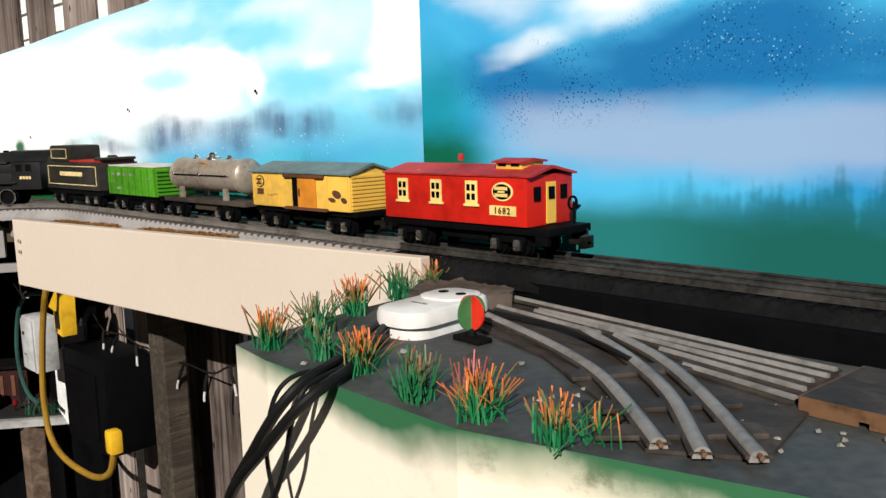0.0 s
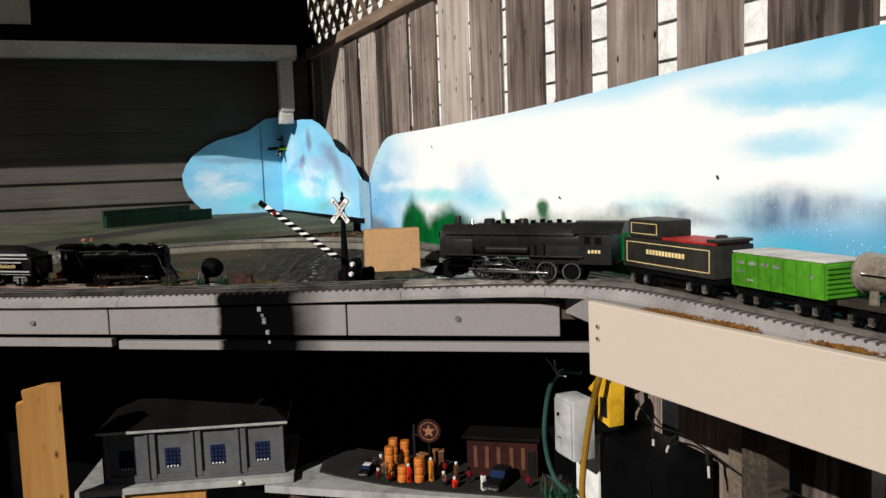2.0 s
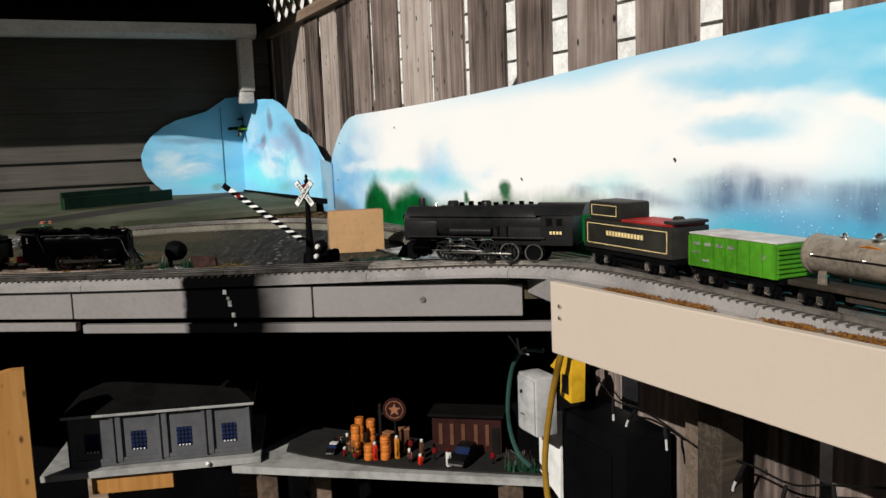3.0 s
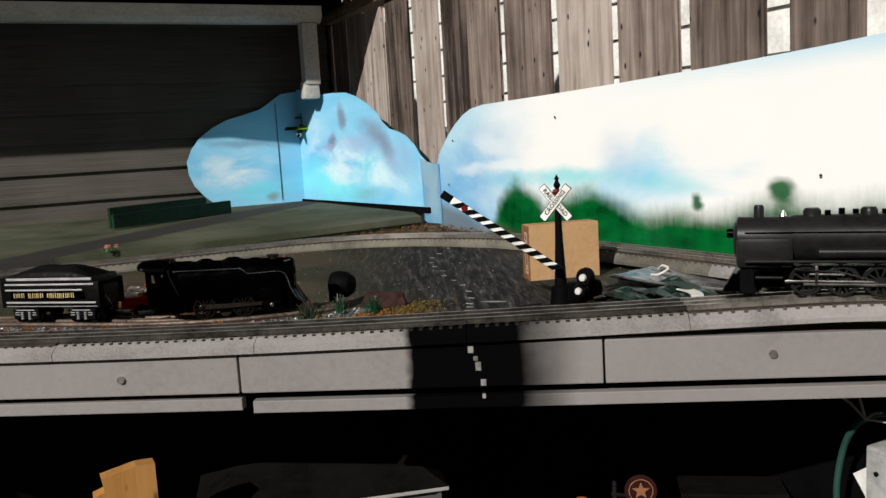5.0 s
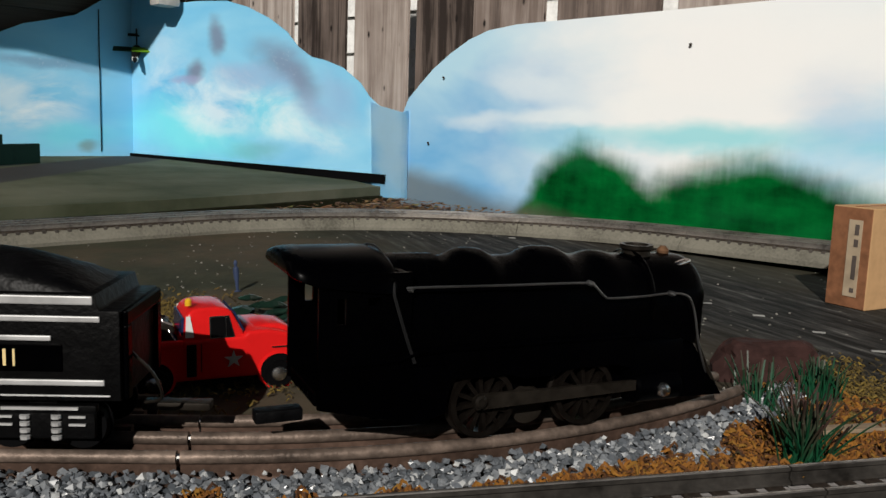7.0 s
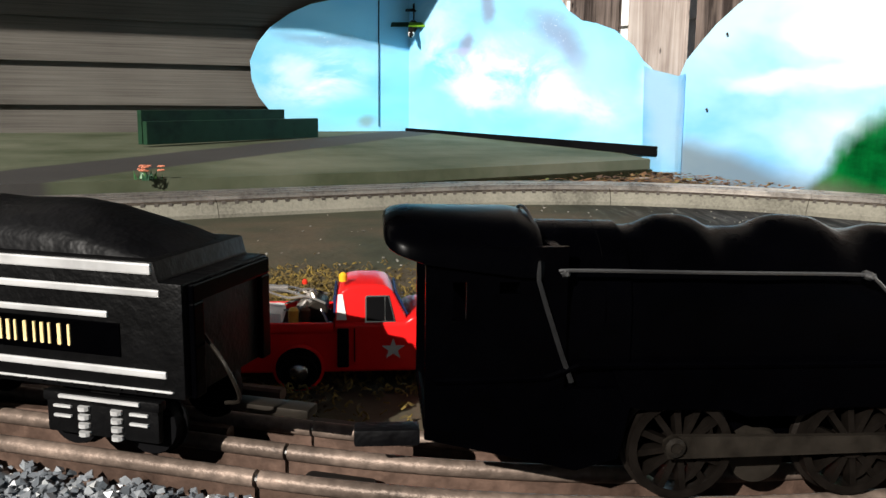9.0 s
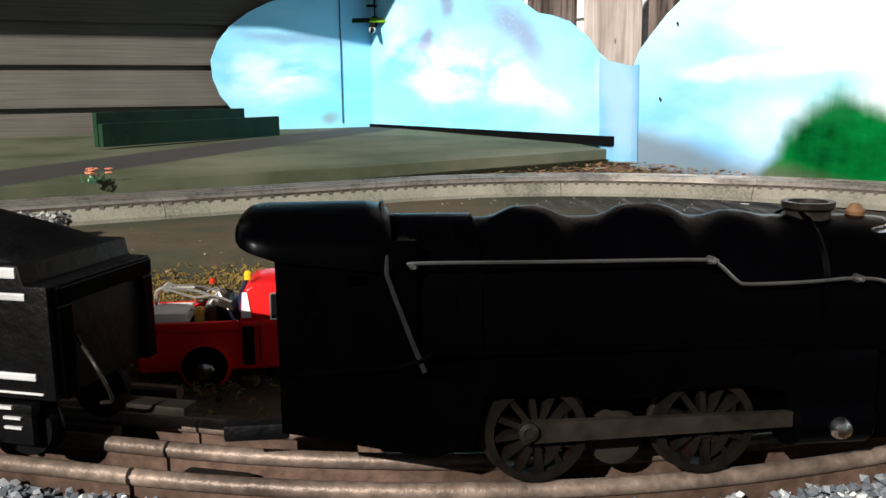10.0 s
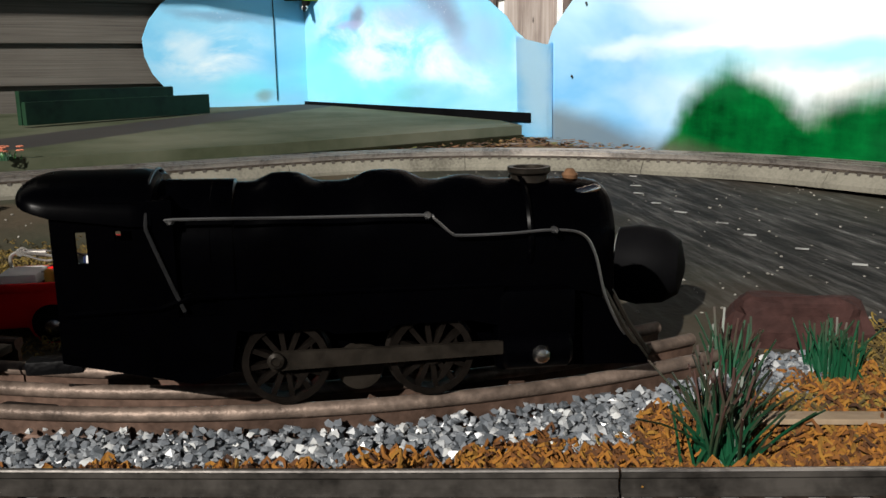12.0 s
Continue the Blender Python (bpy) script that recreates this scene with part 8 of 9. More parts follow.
tagged(new("leaf_litter", scatter_mesh("leaf_litter", M_LITTER, band_spots(2600, foot_litter, 23), 0.0024, "flake", 23)), "brown leaf litter along the foot of the green platform", "leaf litter", kind="stuff")
RING = [row for row in track if row[0] < 1.62 and row[1] > -0.75]


def ring_moss(r):
    """A thin line of moss where the far roadbed meets the table."""
    x, y, z, ax, ay = r.choice(RING)
    if (x > 1.0 and y < -0.30) or noise.noise(Vector((x * 14, y * 14, 6))) < -0.12:
        return None
    side = -1.0 if (Vector((x + ax, y + ay, 0)) - Vector((1.25, -0.40, 0))).length > (Vector((x, y, 0)) - Vector((1.25, -0.40, 0))).length else 1.0
    d = side * (0.0320 + abs(r.gauss(0, 0.0022)))
    return (x + ax * d + r.uniform(-0.006, 0.006) * ay, y + ay * d - r.uniform(-0.006, 0.006) * ax, T + 0.0005)


tagged(new("moss", scatter_mesh("moss", M_MOSSGREEN, band_spots(4200, ring_moss, 21), 0.0013, "curl", 21)), "thin line of yellow-green moss along the far roadbed", "moss", kind="stuff")


def tuft_moss(r):
    x, y = r.gauss(1.462, 0.030), r.gauss(-0.405, 0.030)
    i = -(Vector((x, y, 0)) - FRONT0).dot(OUT)
    return (x, y, T + 0.0008 + r.uniform(0, 0.002)) if i > 0.08 and inner_dist((x, y)) > 0.020 else None


tagged(new("moss", scatter_mesh("moss", M_MOSSGREEN, band_spots(5000, tuft_moss, 16), 0.0024, "curl", 16)), "olive green moss around the red stone", "moss", kind="stuff")


# ---- grass tufts ----


def tuft(m, material, blades=60, height=0.034, spread=0.016, seed=1, label="green plastic grass tuft with orange tips", droop=0.25, fan=0.30):
    r = random.Random(seed)
    verts, faces = [], []
    for k in range(blades):
        a, lean = r.uniform(0, 6.28), abs(r.gauss(0, fan))
        bx0, by0 = r.gauss(0, spread * 0.30), r.gauss(0, spread * 0.22)
        hh = height * r.uniform(0.55, 1.08)
        w = 0.00050
        sx, sy = -math.sin(a) * w, math.cos(a) * w
        b = len(verts)
        for j in range(5):
            t = j / 4
            out = hh * (lean * t + droop * lean * t * t)
            px, py, pz = bx0 + math.cos(a) * out, by0 + math.sin(a) * out, hh * (t - 0.18 * lean * t * t)
            ww = 1.0 - 0.35 * t
            verts += [(px - sx * ww, py - sy * ww, pz), (px + sx * ww, py + sy * ww, pz), (px + math.cos(a) * w * ww, py + math.sin(a) * w * ww, pz - w * 0.6)]
        for j in range(4):
            o = b + 3 * j
            faces += [(o, o + 1, o + 4, o + 3), (o + 1, o + 2, o + 5, o + 4), (o + 2, o, o + 3, o + 5)]
        faces.append((b + 12, b + 13, b + 14))
    me = bpy.data.meshes.new("grass_tuft")
    me.from_pydata(verts, [], faces)
    me.materials.append(material)
    ob = new("grass_tuft", me)
    ob.matrix_world = m
    return tagged(ob, label, "plant", "plastic grass tufts")


TUFTS = ((2.702, -0.196, 70, 0.024, 0), (2.698, -0.163, 70, 0.026, 1), (2.740, -0.190, 46, 0.020, 1), (2.674, -0.116, 80, 0.025, 0), (2.772, -0.192, 100, 0.021, 0), (2.660, -0.068, 70, 0.024, 1), (2.658, -0.036, 70, 0.022, 0), (2.820, -0.203, 64, 0.022, 1), (2.857, -0.203, 76, 0.021, 0), (2.893, -0.203, 46, 0.020, 0), (2.904, -0.194, 20, 0.016, 0), (2.838, -0.190, 26, 0.021, 2))
for k, (x, y, n, hh, mat) in enumerate(TUFTS):
    tuft(at(x, y, T + 0.0095, Matrix.Rotation(k * 1.3, 4, "Z")), (M_GRASS_ORANGE, M_GRASS_DULL, M_GRASS_PINK)[mat], int(n * 1.05), hh * 0.96, 0.013, 20 + k, fan=0.36, label=("green plastic grass tuft with bright orange tips", "green plastic grass tuft with dull brown tips", "thin plastic grass tuft with dull pink tips")[mat])
for k, (x, y, n, hh, fan, wide) in enumerate(((1.514, -0.477, 120, 0.026, 0.40, 0.011), (1.487, -0.399, 110, 0.0165, 0.24, 0.014), (1.474, -0.432, 34, 0.021, 0.22, 0.012))):
    tuft(at(x, y, T + 0.0045), M_GRASS_RED, n, hh, wide, 60 + k, "dark green plastic grass tuft with dull reddish tips", fan=fan)


# ---- stones, stump, boards ----


def rough_stone(name, size, m, material, label, category, seed, boxy=0.0):
    bm = bmesh.new()
    bmesh.ops.create_icosphere(bm, subdivisions=3, radius=1.0)
    for v in bm.verts:
        if boxy:
            v.co = Vector([math.copysign(abs(q) ** boxy, q) for q in v.co])
        d = 1 + 0.26 * noise.noise(v.co * 1.3 + Vector((seed, 0, 0))) + 0.10 * noise.noise(v.co * 4 + Vector((0, seed, 0)))
        v.co = Vector((v.co.x * size[0] * d, v.co.y * size[1] * d, max(-0.55, v.co.z * d) * size[2]))
    ob = part(name, bm, material)
    for p in ob.data.polygons:
        p.use_smooth = False
    ob.matrix_world = m
    return tagged(ob, label, category)


rough_stone("stone", (0.024, 0.009, 0.0125), at(1.452, -0.372, T + 0.0065, Matrix.Rotation(radians(50), 4, "Z")), M_REDROCK, "flat dark red stone on the moss", "stone", 2.0, 0.5)
rng = random.Random(77)
for k in range(16):
    s, i = rng.uniform(0.19, 0.37), rng.uniform(0.078, 0.13)
    p = front(s, i)
    z = rng.uniform(0.0025, 0.0048)
    rough_stone("pebble", (z * 1.5, z * 1.2, z), at(p.x, p.y, T + z * 0.5, Matrix.Rotation(rng.uniform(0, 3), 4, "Z")), M_REDROCK if k % 3 else M_SLAB, "small brown pebble in the moss", "pebble", 10 + k)
part_board = part("wood_strip", abox(-0.030, 0.034, -0.003, 0.003, 0.0012, 0.0028, 0.0003), M_STRIP, None, flat=True)
part_board.matrix_world = at(1.515, -0.428, T + 0.004, Matrix.Rotation(math.atan2(0.034, 0.021), 4, "Z"))
tagged(part_board, "short pale wood strip lying in the moss", "wood strip")
lamp_disc = thing("toy_searchlight", "dark toy searchlight with a pale round reflector", "toy", at(1.396, -0.412, T) @ Matrix.Scale(0.95, 4))
part("stand", cyl(bmesh.new(), 0.004, 0, 0.016, m=UP), M_BLACK, lamp_disc)
part("drum", lathe(bmesh.new(), [(0.0150, -0.002), (0.0165, 0.006), (0.0150, 0.016), (0.0110, 0.022), (0.003, 0.024)], 24, m=at(0.004, 0.004, 0.026) @ Matrix.Rotation(radians(40), 4, "Z")), M_BLACK, lamp_disc)
part("reflector", lathe(bmesh.new(), [(0.0145, -0.0024), (0.0130, -0.003), (0.002, -0.0022)], 24, m=at(0.004, 0.004, 0.026) @ Matrix.Rotation(radians(40), 4, "Z")), M_WHITEPLASTIC, lamp_disc, "pale round face")

gb = thing("green_boards", "two dark green painted boards standing on the platform", "board")
hb = Matrix.Rotation(math.atan2(0.283, -0.17), 4, "Z")
a0, b0 = Vector((0.400, -0.547)), Vector((0.231, -0.264))
L = (b0 - a0).length
gm2 = at(a0.x, a0.y, T + 0.0332, Matrix.Rotation(math.atan2(b0.y - a0.y, b0.x - a0.x), 4, "Z"))
part("board", abox(0, L, -0.004, 0.004, 0, 0.030, 0.0008, m=gm2), M_GREENBOARD, gb, "lower dark green board", flat=True)
part("board", abox(0.0, L * 0.80, 0.006, 0.014, 0, 0.044, 0.0008, m=gm2), M_GREENBOARD, gb, "taller dark green board", flat=True)

# ---- on the corner module ----
BZ = T + 0.010


def rounded(x0, x1, y0, y1, z0, z1, r, bevel):
    """A block with round corners in plan and a softened upper edge."""
    out = []
    for cx, cy, a0 in ((x1 - r, y1 - r, 0), (x0 + r, y1 - r, 90), (x0 + r, y0 + r, 180), (x1 - r, y0 + r, 270)):
        out += [(cx, cy, radians(a0 + 15 * k)) for k in range(7)]
    bm = bmesh.new()
    loops = [[bm.verts.new((cx + (r - d) * math.cos(a), cy + (r - d) * math.sin(a), z)) for cx, cy, a in out] for z, d in ((z0, 0), (z1 - bevel, 0), (z1 - bevel * 0.3, bevel * 0.3), (z1, bevel))]
    for a, b in zip(loops, loops[1:]):
        for k in range(len(a)):
            bm.faces.new((a[k], a[(k + 1) % len(a)], b[(k + 1) % len(a)], b[k]))
    bm.faces.new(loops[0][::-1])
    bm.faces.new(loops[-1])
    return bm


motor = thing("switch_motor", "white plastic track switch motor with two dark spots", "switch motor", at(2.736, -0.110, BZ, Matrix.Rotation(radians(93), 4, "Z")))
part("base", rounded(-0.031, 0.030, -0.0150, 0.0150, 0.0, 0.0068, 0.012, 0.001), M_WHITEPLASTIC, motor)
part("housing", rounded(-0.0345, 0.0335, -0.0180, 0.0180, 0.0072, 0.0160, 0.0135, 0.0035), M_WHITEPLASTIC, motor, "rounded white cover")
part("raised_pad", rounded(-0.002, 0.0295, -0.0150, 0.0150, 0.0158, 0.0172, 0.011, 0.0008), M_WHITEPLASTIC, motor, "raised white pad")
for y in (-0.0065, 0.0065):
    part("terminal", lathe(bmesh.new(), [(0.0030, 0.0165), (0.0030, 0.0176), (0.002, 0.0178)], 16, m=at(0.015, y, 0) @ UP), M_STROOF, motor, "dark round button")
part("slot", abox(-0.0125, -0.0115, -0.006, 0.006, 0.0156, 0.0163), M_PRINT, motor, flat=True)

disc = thing("signal_disc", "round toy signal with crossed red and green discs", "signal", at(2.773, -0.119, BZ, Matrix.Rotation(radians(-5), 4, "Z")))
part("post", cyl(bmesh.new(), 0.0022, 0, 0.007, m=UP), M_CABLE, disc)
part("bracket", abox(-0.010, 0.010, -0.005, 0.005, 0, 0.003, 0.0008), M_STROOF, disc, flat=True)
part("red_disc", cyl(bmesh.new(), 0.0092, -0.0006, 0.0006, m=at(0, 0, 0.0152) @ SIDE, seg=28), M_SIGRED, disc, "bright red disc")
part("green_disc", cyl(bmesh.new(), 0.0092, -0.0006, 0.0006, m=at(0, 0, 0.0152), seg=28), M_SIGGREEN, disc, "dull green disc")

slab_bm = bmesh.new()
bmesh.ops.create_grid(slab_bm, x_segments=14, y_segments=9, size=1.0)
for v in slab_bm.verts:
    v.co = Vector((v.co.x * 0.034 * (1 + 0.15 * noise.noise(v.co * 2)), v.co.y * 0.025 * (1 + 0.2 * noise.noise(v.co * 2 + Vector((3, 1, 0)))), 0.010 + 0.004 * noise.noise(Vector((v.co.x * 3, v.co.y * 9, 2)))))
ex = bmesh.ops.extrude_face_region(slab_bm, geom=slab_bm.faces[:])
for v in [g for g in ex["geom"] if isinstance(g, bmesh.types.BMVert)]:
    v.co.z = 0.0
bmesh.ops.recalc_face_normals(slab_bm, faces=slab_bm.faces)
bark = part("bark_slab", slab_bm, M_SLAB, None, flat=True)
bark.matrix_world = at(2.700, -0.048, BZ, Matrix.Rotation(radians(35), 4, "Z") @ Matrix.Scale(0.95, 4))
tagged(bark, "flat brown slab of rough bark beside the switch", "bark")

CABLES = (
    (((2.724, -0.140, BZ + 0.006), (2.740, -0.168, BZ + 0.0045), (2.760, -0.198, BZ + 0.004), (2.768, -0.219, BZ + 0.003), (2.764, -0.232, BZ - 0.008), (2.746, -0.236, BZ - 0.032), (2.722, -0.236, BZ - 0.062), (2.700, -0.232, BZ - 0.10)), 0.0026),
    (((2.730, -0.140, BZ + 0.006), (2.748, -0.168, BZ + 0.0045), (2.772, -0.198, BZ + 0.004), (2.782, -0.219, BZ + 0.003), (2.778, -0.233, BZ - 0.006), (2.760, -0.238, BZ - 0.026), (2.730, -0.239, BZ - 0.056), (2.704, -0.236, BZ - 0.10)), 0.0026),
    (((2.742, -0.150, BZ + 0.004), (2.766, -0.196, BZ + 0.003), (2.772, -0.222, BZ + 0.001), (2.769, -0.229, BZ - 0.012), (2.762, -0.230, BZ - 0.036), (2.751, -0.230, BZ - 0.056)), 0.0013),
    (((2.746, -0.160, BZ + 0.003), (2.758, -0.200, BZ + 0.0025), (2.757, -0.221, BZ + 0.001), (2.752, -0.228, BZ - 0.010), (2.746, -0.229, BZ - 0.034), (2.750, -0.229, BZ - 0.056)), 0.0011),
)
for pts, thick in CABLES:
    c = part("cable", tube(bmesh.new(), curve_points(pts, 6), thick, 10), M_CABLE, None)
    tagged(c, "black wire hanging over the module's edge" if thick > 0.002 else "thin black wire looped over the module's edge", "cable", "wires on the corner module")
knot_w = part("wire_joint", lathe(bmesh.new(), [(0.0022, -0.010), (0.0032, -0.006), (0.0032, 0.004), (0.0020, 0.008)], 12, m=at(2.7505, -0.2295, BZ - 0.062) @ UP), M_CABLE, None)
tagged(knot_w, "black taped joint where two thin wires meet", "wire joint")

r = random.Random(5)
chips = []
for k in range(70):
    chips.append((r.uniform(2.86, 3.06), r.uniform(-0.18, -0.12) , BZ + 0.0006) if k % 3 else (r.uniform(2.74, 3.0), r.uniform(-0.21, -0.06), BZ + 0.0006))
tagged(new("paint_chips", scatter_mesh("paint_chips", M_CRUMB, chips, 0.0016, "stone", 15)), "pale paint chips scattered on the dark module top", "chips", kind="stuff")

# ---- lower shelves under the table ----
M_MAT = worn("asphalt_mat", (0.017, 0.016, 0.015), 0.9, grain=300, patch=20, dark=0.7, bump=0.5)
shelf_a = thing("lower_shelf", "narrow pale shelf under the table carrying a toy station", "shelf", at(1.387, -0.580, T - 0.300, Matrix.Rotation(math.atan2(0.967, 0.256), 4, "Z")))
part("board", abox(-0.040, 0.285, -0.016, 0.20, -0.010, 0, 0.001), M_SHELF, shelf_a, "pale painted board", flat=True)
for x in (0.0, 0.25):
    part("post", abox(x - 0.016, x + 0.016, 0.15, 0.18, -(T - 0.300), -0.0105, 0.002), M_RAILWOOD, shelf_a, flat=True)
part("batten", abox(0.03, 0.15, -0.006, 0.008, -0.040, -0.0105, 0.001), M_PLANK, shelf_a, "raw sawn batten", flat=True)
part("hook", lathe(bmesh.new(), [(0.001, -0.004), (0.0035, -0.002), (0.0035, 0.002), (0.001, 0.004)], 12, m=at(0.205, -0.018, -0.003) @ SIDE), M_WHITEPLASTIC, shelf_a, "small white plastic knob")

st = thing("toy_station", "grey tin toy station with barred dark blue windows", "toy building", at(1.387, -0.580, T - 0.2995, Matrix.Rotation(math.atan2(0.967, 0.256), 4, "Z")))
W, H = 0.272, 0.080
part("wall", abox(0.004, W - 0.004, 0.004, 0.120, 0, H, 0.001), M_STATION, st, flat=True)
part("plinth", abox(0, W, 0.001, 0.124, 0, 0.006, 0.001), M_STATION, st, flat=True)
part("eave", abox(-0.007, W + 0.007, -0.006, 0.130, H, H + 0.0045, 0.001), M_SHELF, st, "pale eave strip", flat=True)
rf = bmesh.new()
rv = [rf.verts.new(p) for p in ((-0.007, -0.006, H + 0.0047), (W + 0.007, -0.006, H + 0.0047), (W + 0.007, 0.130, H + 0.0047), (-0.007, 0.130, H + 0.0047), (0.045, 0.062, H + 0.036), (W - 0.045, 0.062, H + 0.036))]
for f in ((0, 1, 5, 4), (1, 2, 5), (2, 3, 4, 5), (3, 0, 4), (3, 2, 1, 0)):
    rf.faces.new([rv[k] for k in f])
part("roof", rf, M_STROOF, st, "dark hipped roof", flat=True)
bay = W / 4
for k in range(4):
    x0 = k * bay
    part("pilaster", abox(x0 + 0.002, x0 + 0.010, -0.0005, 0.005, 0.006, H - 0.001, 0.0006), M_STATION, st, flat=True)
    part("pilaster", abox(x0 + bay - 0.006, x0 + bay - 0.001, 0.0005, 0.005, 0.006, H - 0.001, 0.0006), M_STATION, st, flat=True)
    part("joint", abox(x0 - 0.0008, x0 + 0.0018, -0.0002, 0.004, 0.004, H - 0.001), M_CABLE, st, "dark joint line", flat=True)
    part("base_rail", abox(x0 + 0.010, x0 + bay - 0.006, 0.0008, 0.005, 0.006, 0.012, 0.0006), M_STATION, st, flat=True)
    xc = x0 + bay * 0.50
    wdw = part("window", abox(xc - 0.011, xc + 0.011, 0.0030, 0.0045, 0.022, 0.052), M_PANE, st, "dark blue window", flat=True)
    for j in range(3):
        part("window_bar", abox(xc - 0.0055 + j * 0.0055 - 0.0005, xc - 0.0055 + j * 0.0055 + 0.0005, 0.0022, 0.0032, 0.022, 0.052), M_STROOF, wdw, flat=True)
    for j in range(4):
        part("window_bar", abox(xc - 0.011, xc + 0.011, 0.0020, 0.0030, 0.0265 + j * 0.0065, 0.0273 + j * 0.0065), M_STROOF, wdw, flat=True)
    for j in range(4):
        part("sill_stud", abox(xc - 0.0085 + j * 0.005, xc - 0.0062 + j * 0.005, 0.0016, 0.0030, 0.0225, 0.0245, 0.0004), M_WHITE, wdw, flat=True)

shelf_b = thing("lower_shelf", "pale shelf under the table with a dark asphalt mat", "shelf")
part("board", slab(bmesh.new(), [(1.465, -0.352), (1.751, 0.048), (1.62, 0.055), (1.345, -0.20)], T - 0.322, T - 0.3105), M_SHELF, shelf_b, "pale painted board", flat=True)
for x, y in ((1.47, -0.30), (1.70, 0.01), (1.42, -0.20)):
    part("post", abox(x - 0.014, x + 0.014, y - 0.014, y + 0.014, 0, T - 0.3225, 0.002), M_RAILWOOD, shelf_b, flat=True)
mat_ob = part("floor_mat", slab(bmesh.new(), [(1.408, -0.246), (1.450, -0.262), (1.490, -0.235), (1.545, -0.190), (1.600, -0.135), (1.735, 0.044), (1.62, 0.050), (1.352, -0.195)], T - 0.3103, T - 0.3075), M_MAT, None, flat=True)
tagged(mat_ob, "dark grey asphalt mat laid on the lower shelf", "mat")
SB = T - 0.3073


def drum_stack(x, y, n):
    s = thing("drum_stack", "stack of small orange toy oil drums", "toy", at(x, y, SB), "orange drums")
    for k in range(n):
        z = k * 0.0125
        part("drum", lathe(bmesh.new(), [(0.0068, z), (0.0075, z + 0.0008), (0.0075, z + 0.0038), (0.0079, z + 0.0045), (0.0075, z + 0.0052), (0.0075, z + 0.0078), (0.0079, z + 0.0084), (0.0075, z + 0.0090), (0.0068, z + 0.0122)], 18, m=UP), M_ORANGEDRUM, s)


for x, y, n in ((1.496, -0.152, 4), (1.514, -0.139, 4), (1.530, -0.170, 4), (1.554, -0.158, 2), (1.566, -0.135, 3)):
    drum_stack(x, y, n)


def toy_car(x, y, turn, paint, roof, s, label):
    c = thing("toy_car", label, "toy car", at(x, y, SB, Matrix.Rotation(turn, 4, "Z") @ Matrix.Scale(s, 4)))
    part("body", prism(bmesh.new(), [(-0.030, 0.004), (0.030, 0.004), (0.031, 0.011), (0.020, 0.0135), (-0.028, 0.0135), (-0.031, 0.010)], -0.0115, 0.0115), paint, c)
    part("cabin", prism(bmesh.new(), [(-0.020, 0.0137), (0.013, 0.0137), (0.006, 0.0205), (-0.014, 0.0205)], -0.0098, 0.0098), M_PANE, c, "dark glazed cabin")
    part("roof", abox(-0.0145, 0.0065, -0.0100, 0.0100, 0.0206, 0.0220, 0.0006), roof, c)
    part("bumper", abox(0.0312, 0.0335, -0.011, 0.011, 0.0045, 0.0070, 0.0006), M_NICKEL, c)
    for wx in (-0.019, 0.019):
        for wy in (-0.0105, 0.0105):
            part("wheel", cyl(bmesh.new(), 0.0052, -0.002, 0.002, m=at(wx, wy, 0.0052) @ SIDE, seg=14, bevel=0.0008), M_CABLE, c)


toy_car(1.493, -0.196, radians(-35), M_CABLE, M_WHITEPLASTIC, 0.62, "small black toy car with a white roof")
toy_car(1.632, -0.030, radians(-50), M_CABLE, M_CABLE, 1.15, "black toy delivery car on the asphalt mat")

bike = thing("toy_motorcycle", "tiny silver toy motorcycle on the mat", "toy", at(1.470, -0.180, SB, Matrix.Rotation(radians(20), 4, "Z")))
for x in (-0.009, 0.009):
    part("wheel", lathe(bmesh.new(), [(0.0035, -0.0008), (0.0055, -0.0010), (0.0055, 0.0010), (0.0035, 0.0008)], 16, m=at(x, 0, 0.0055) @ SIDE), M_CABLE, bike)
part("frame", tube(bmesh.new(), [(-0.009, 0, 0.0055), (-0.003, 0, 0.010), (0.005, 0, 0.011), (0.009, 0, 0.0055)], 0.0010, 6), M_NICKEL, bike)
part("handlebar", tube(bmesh.new(), [(0.004, -0.006, 0.016), (0.006, 0, 0.0145), (0.004, 0.006, 0.016)], 0.0006, 6), M_NICKEL, bike)
part("tank", abox(-0.004, 0.005, -0.002, 0.002, 0.0105, 0.0135, 0.0009), M_DARKRED, bike)

star = thing("round_sign", "round red toy sign with a pale ring and star", "sign", at(1.563, -0.116, SB, Matrix.Rotation(radians(58), 4, "Z")))
part("post", cyl(bmesh.new(), 0.0018, 0, 0.058, m=UP), M_CABLE, star)
part("disc", cyl(bmesh.new(), 0.0185, -0.0016, 0.0016, m=at(0, 0, 0.0755) @ SIDE, seg=32, bevel=0.0004), M_DARKRED, star)
part("ring", lathe(bmesh.new(), [(0.0130, -0.0021), (0.0140, -0.0021), (0.0140, -0.0016), (0.0130, -0.0016), (0.0130, -0.0021)], 32, m=at(0, 0, 0.0755) @ SIDE, caps=False), M_CARDDARK, star)
part("star", prism(bmesh.new(), [(0.0105 * (1 if k % 2 == 0 else 0.42) * math.sin(k * math.pi / 5), 0.0755 + 0.0105 * (1 if k % 2 == 0 else 0.42) * math.cos(k * math.pi / 5)) for k in range(10)], -0.0021, -0.0016), M_CARDDARK, star, flat=True)

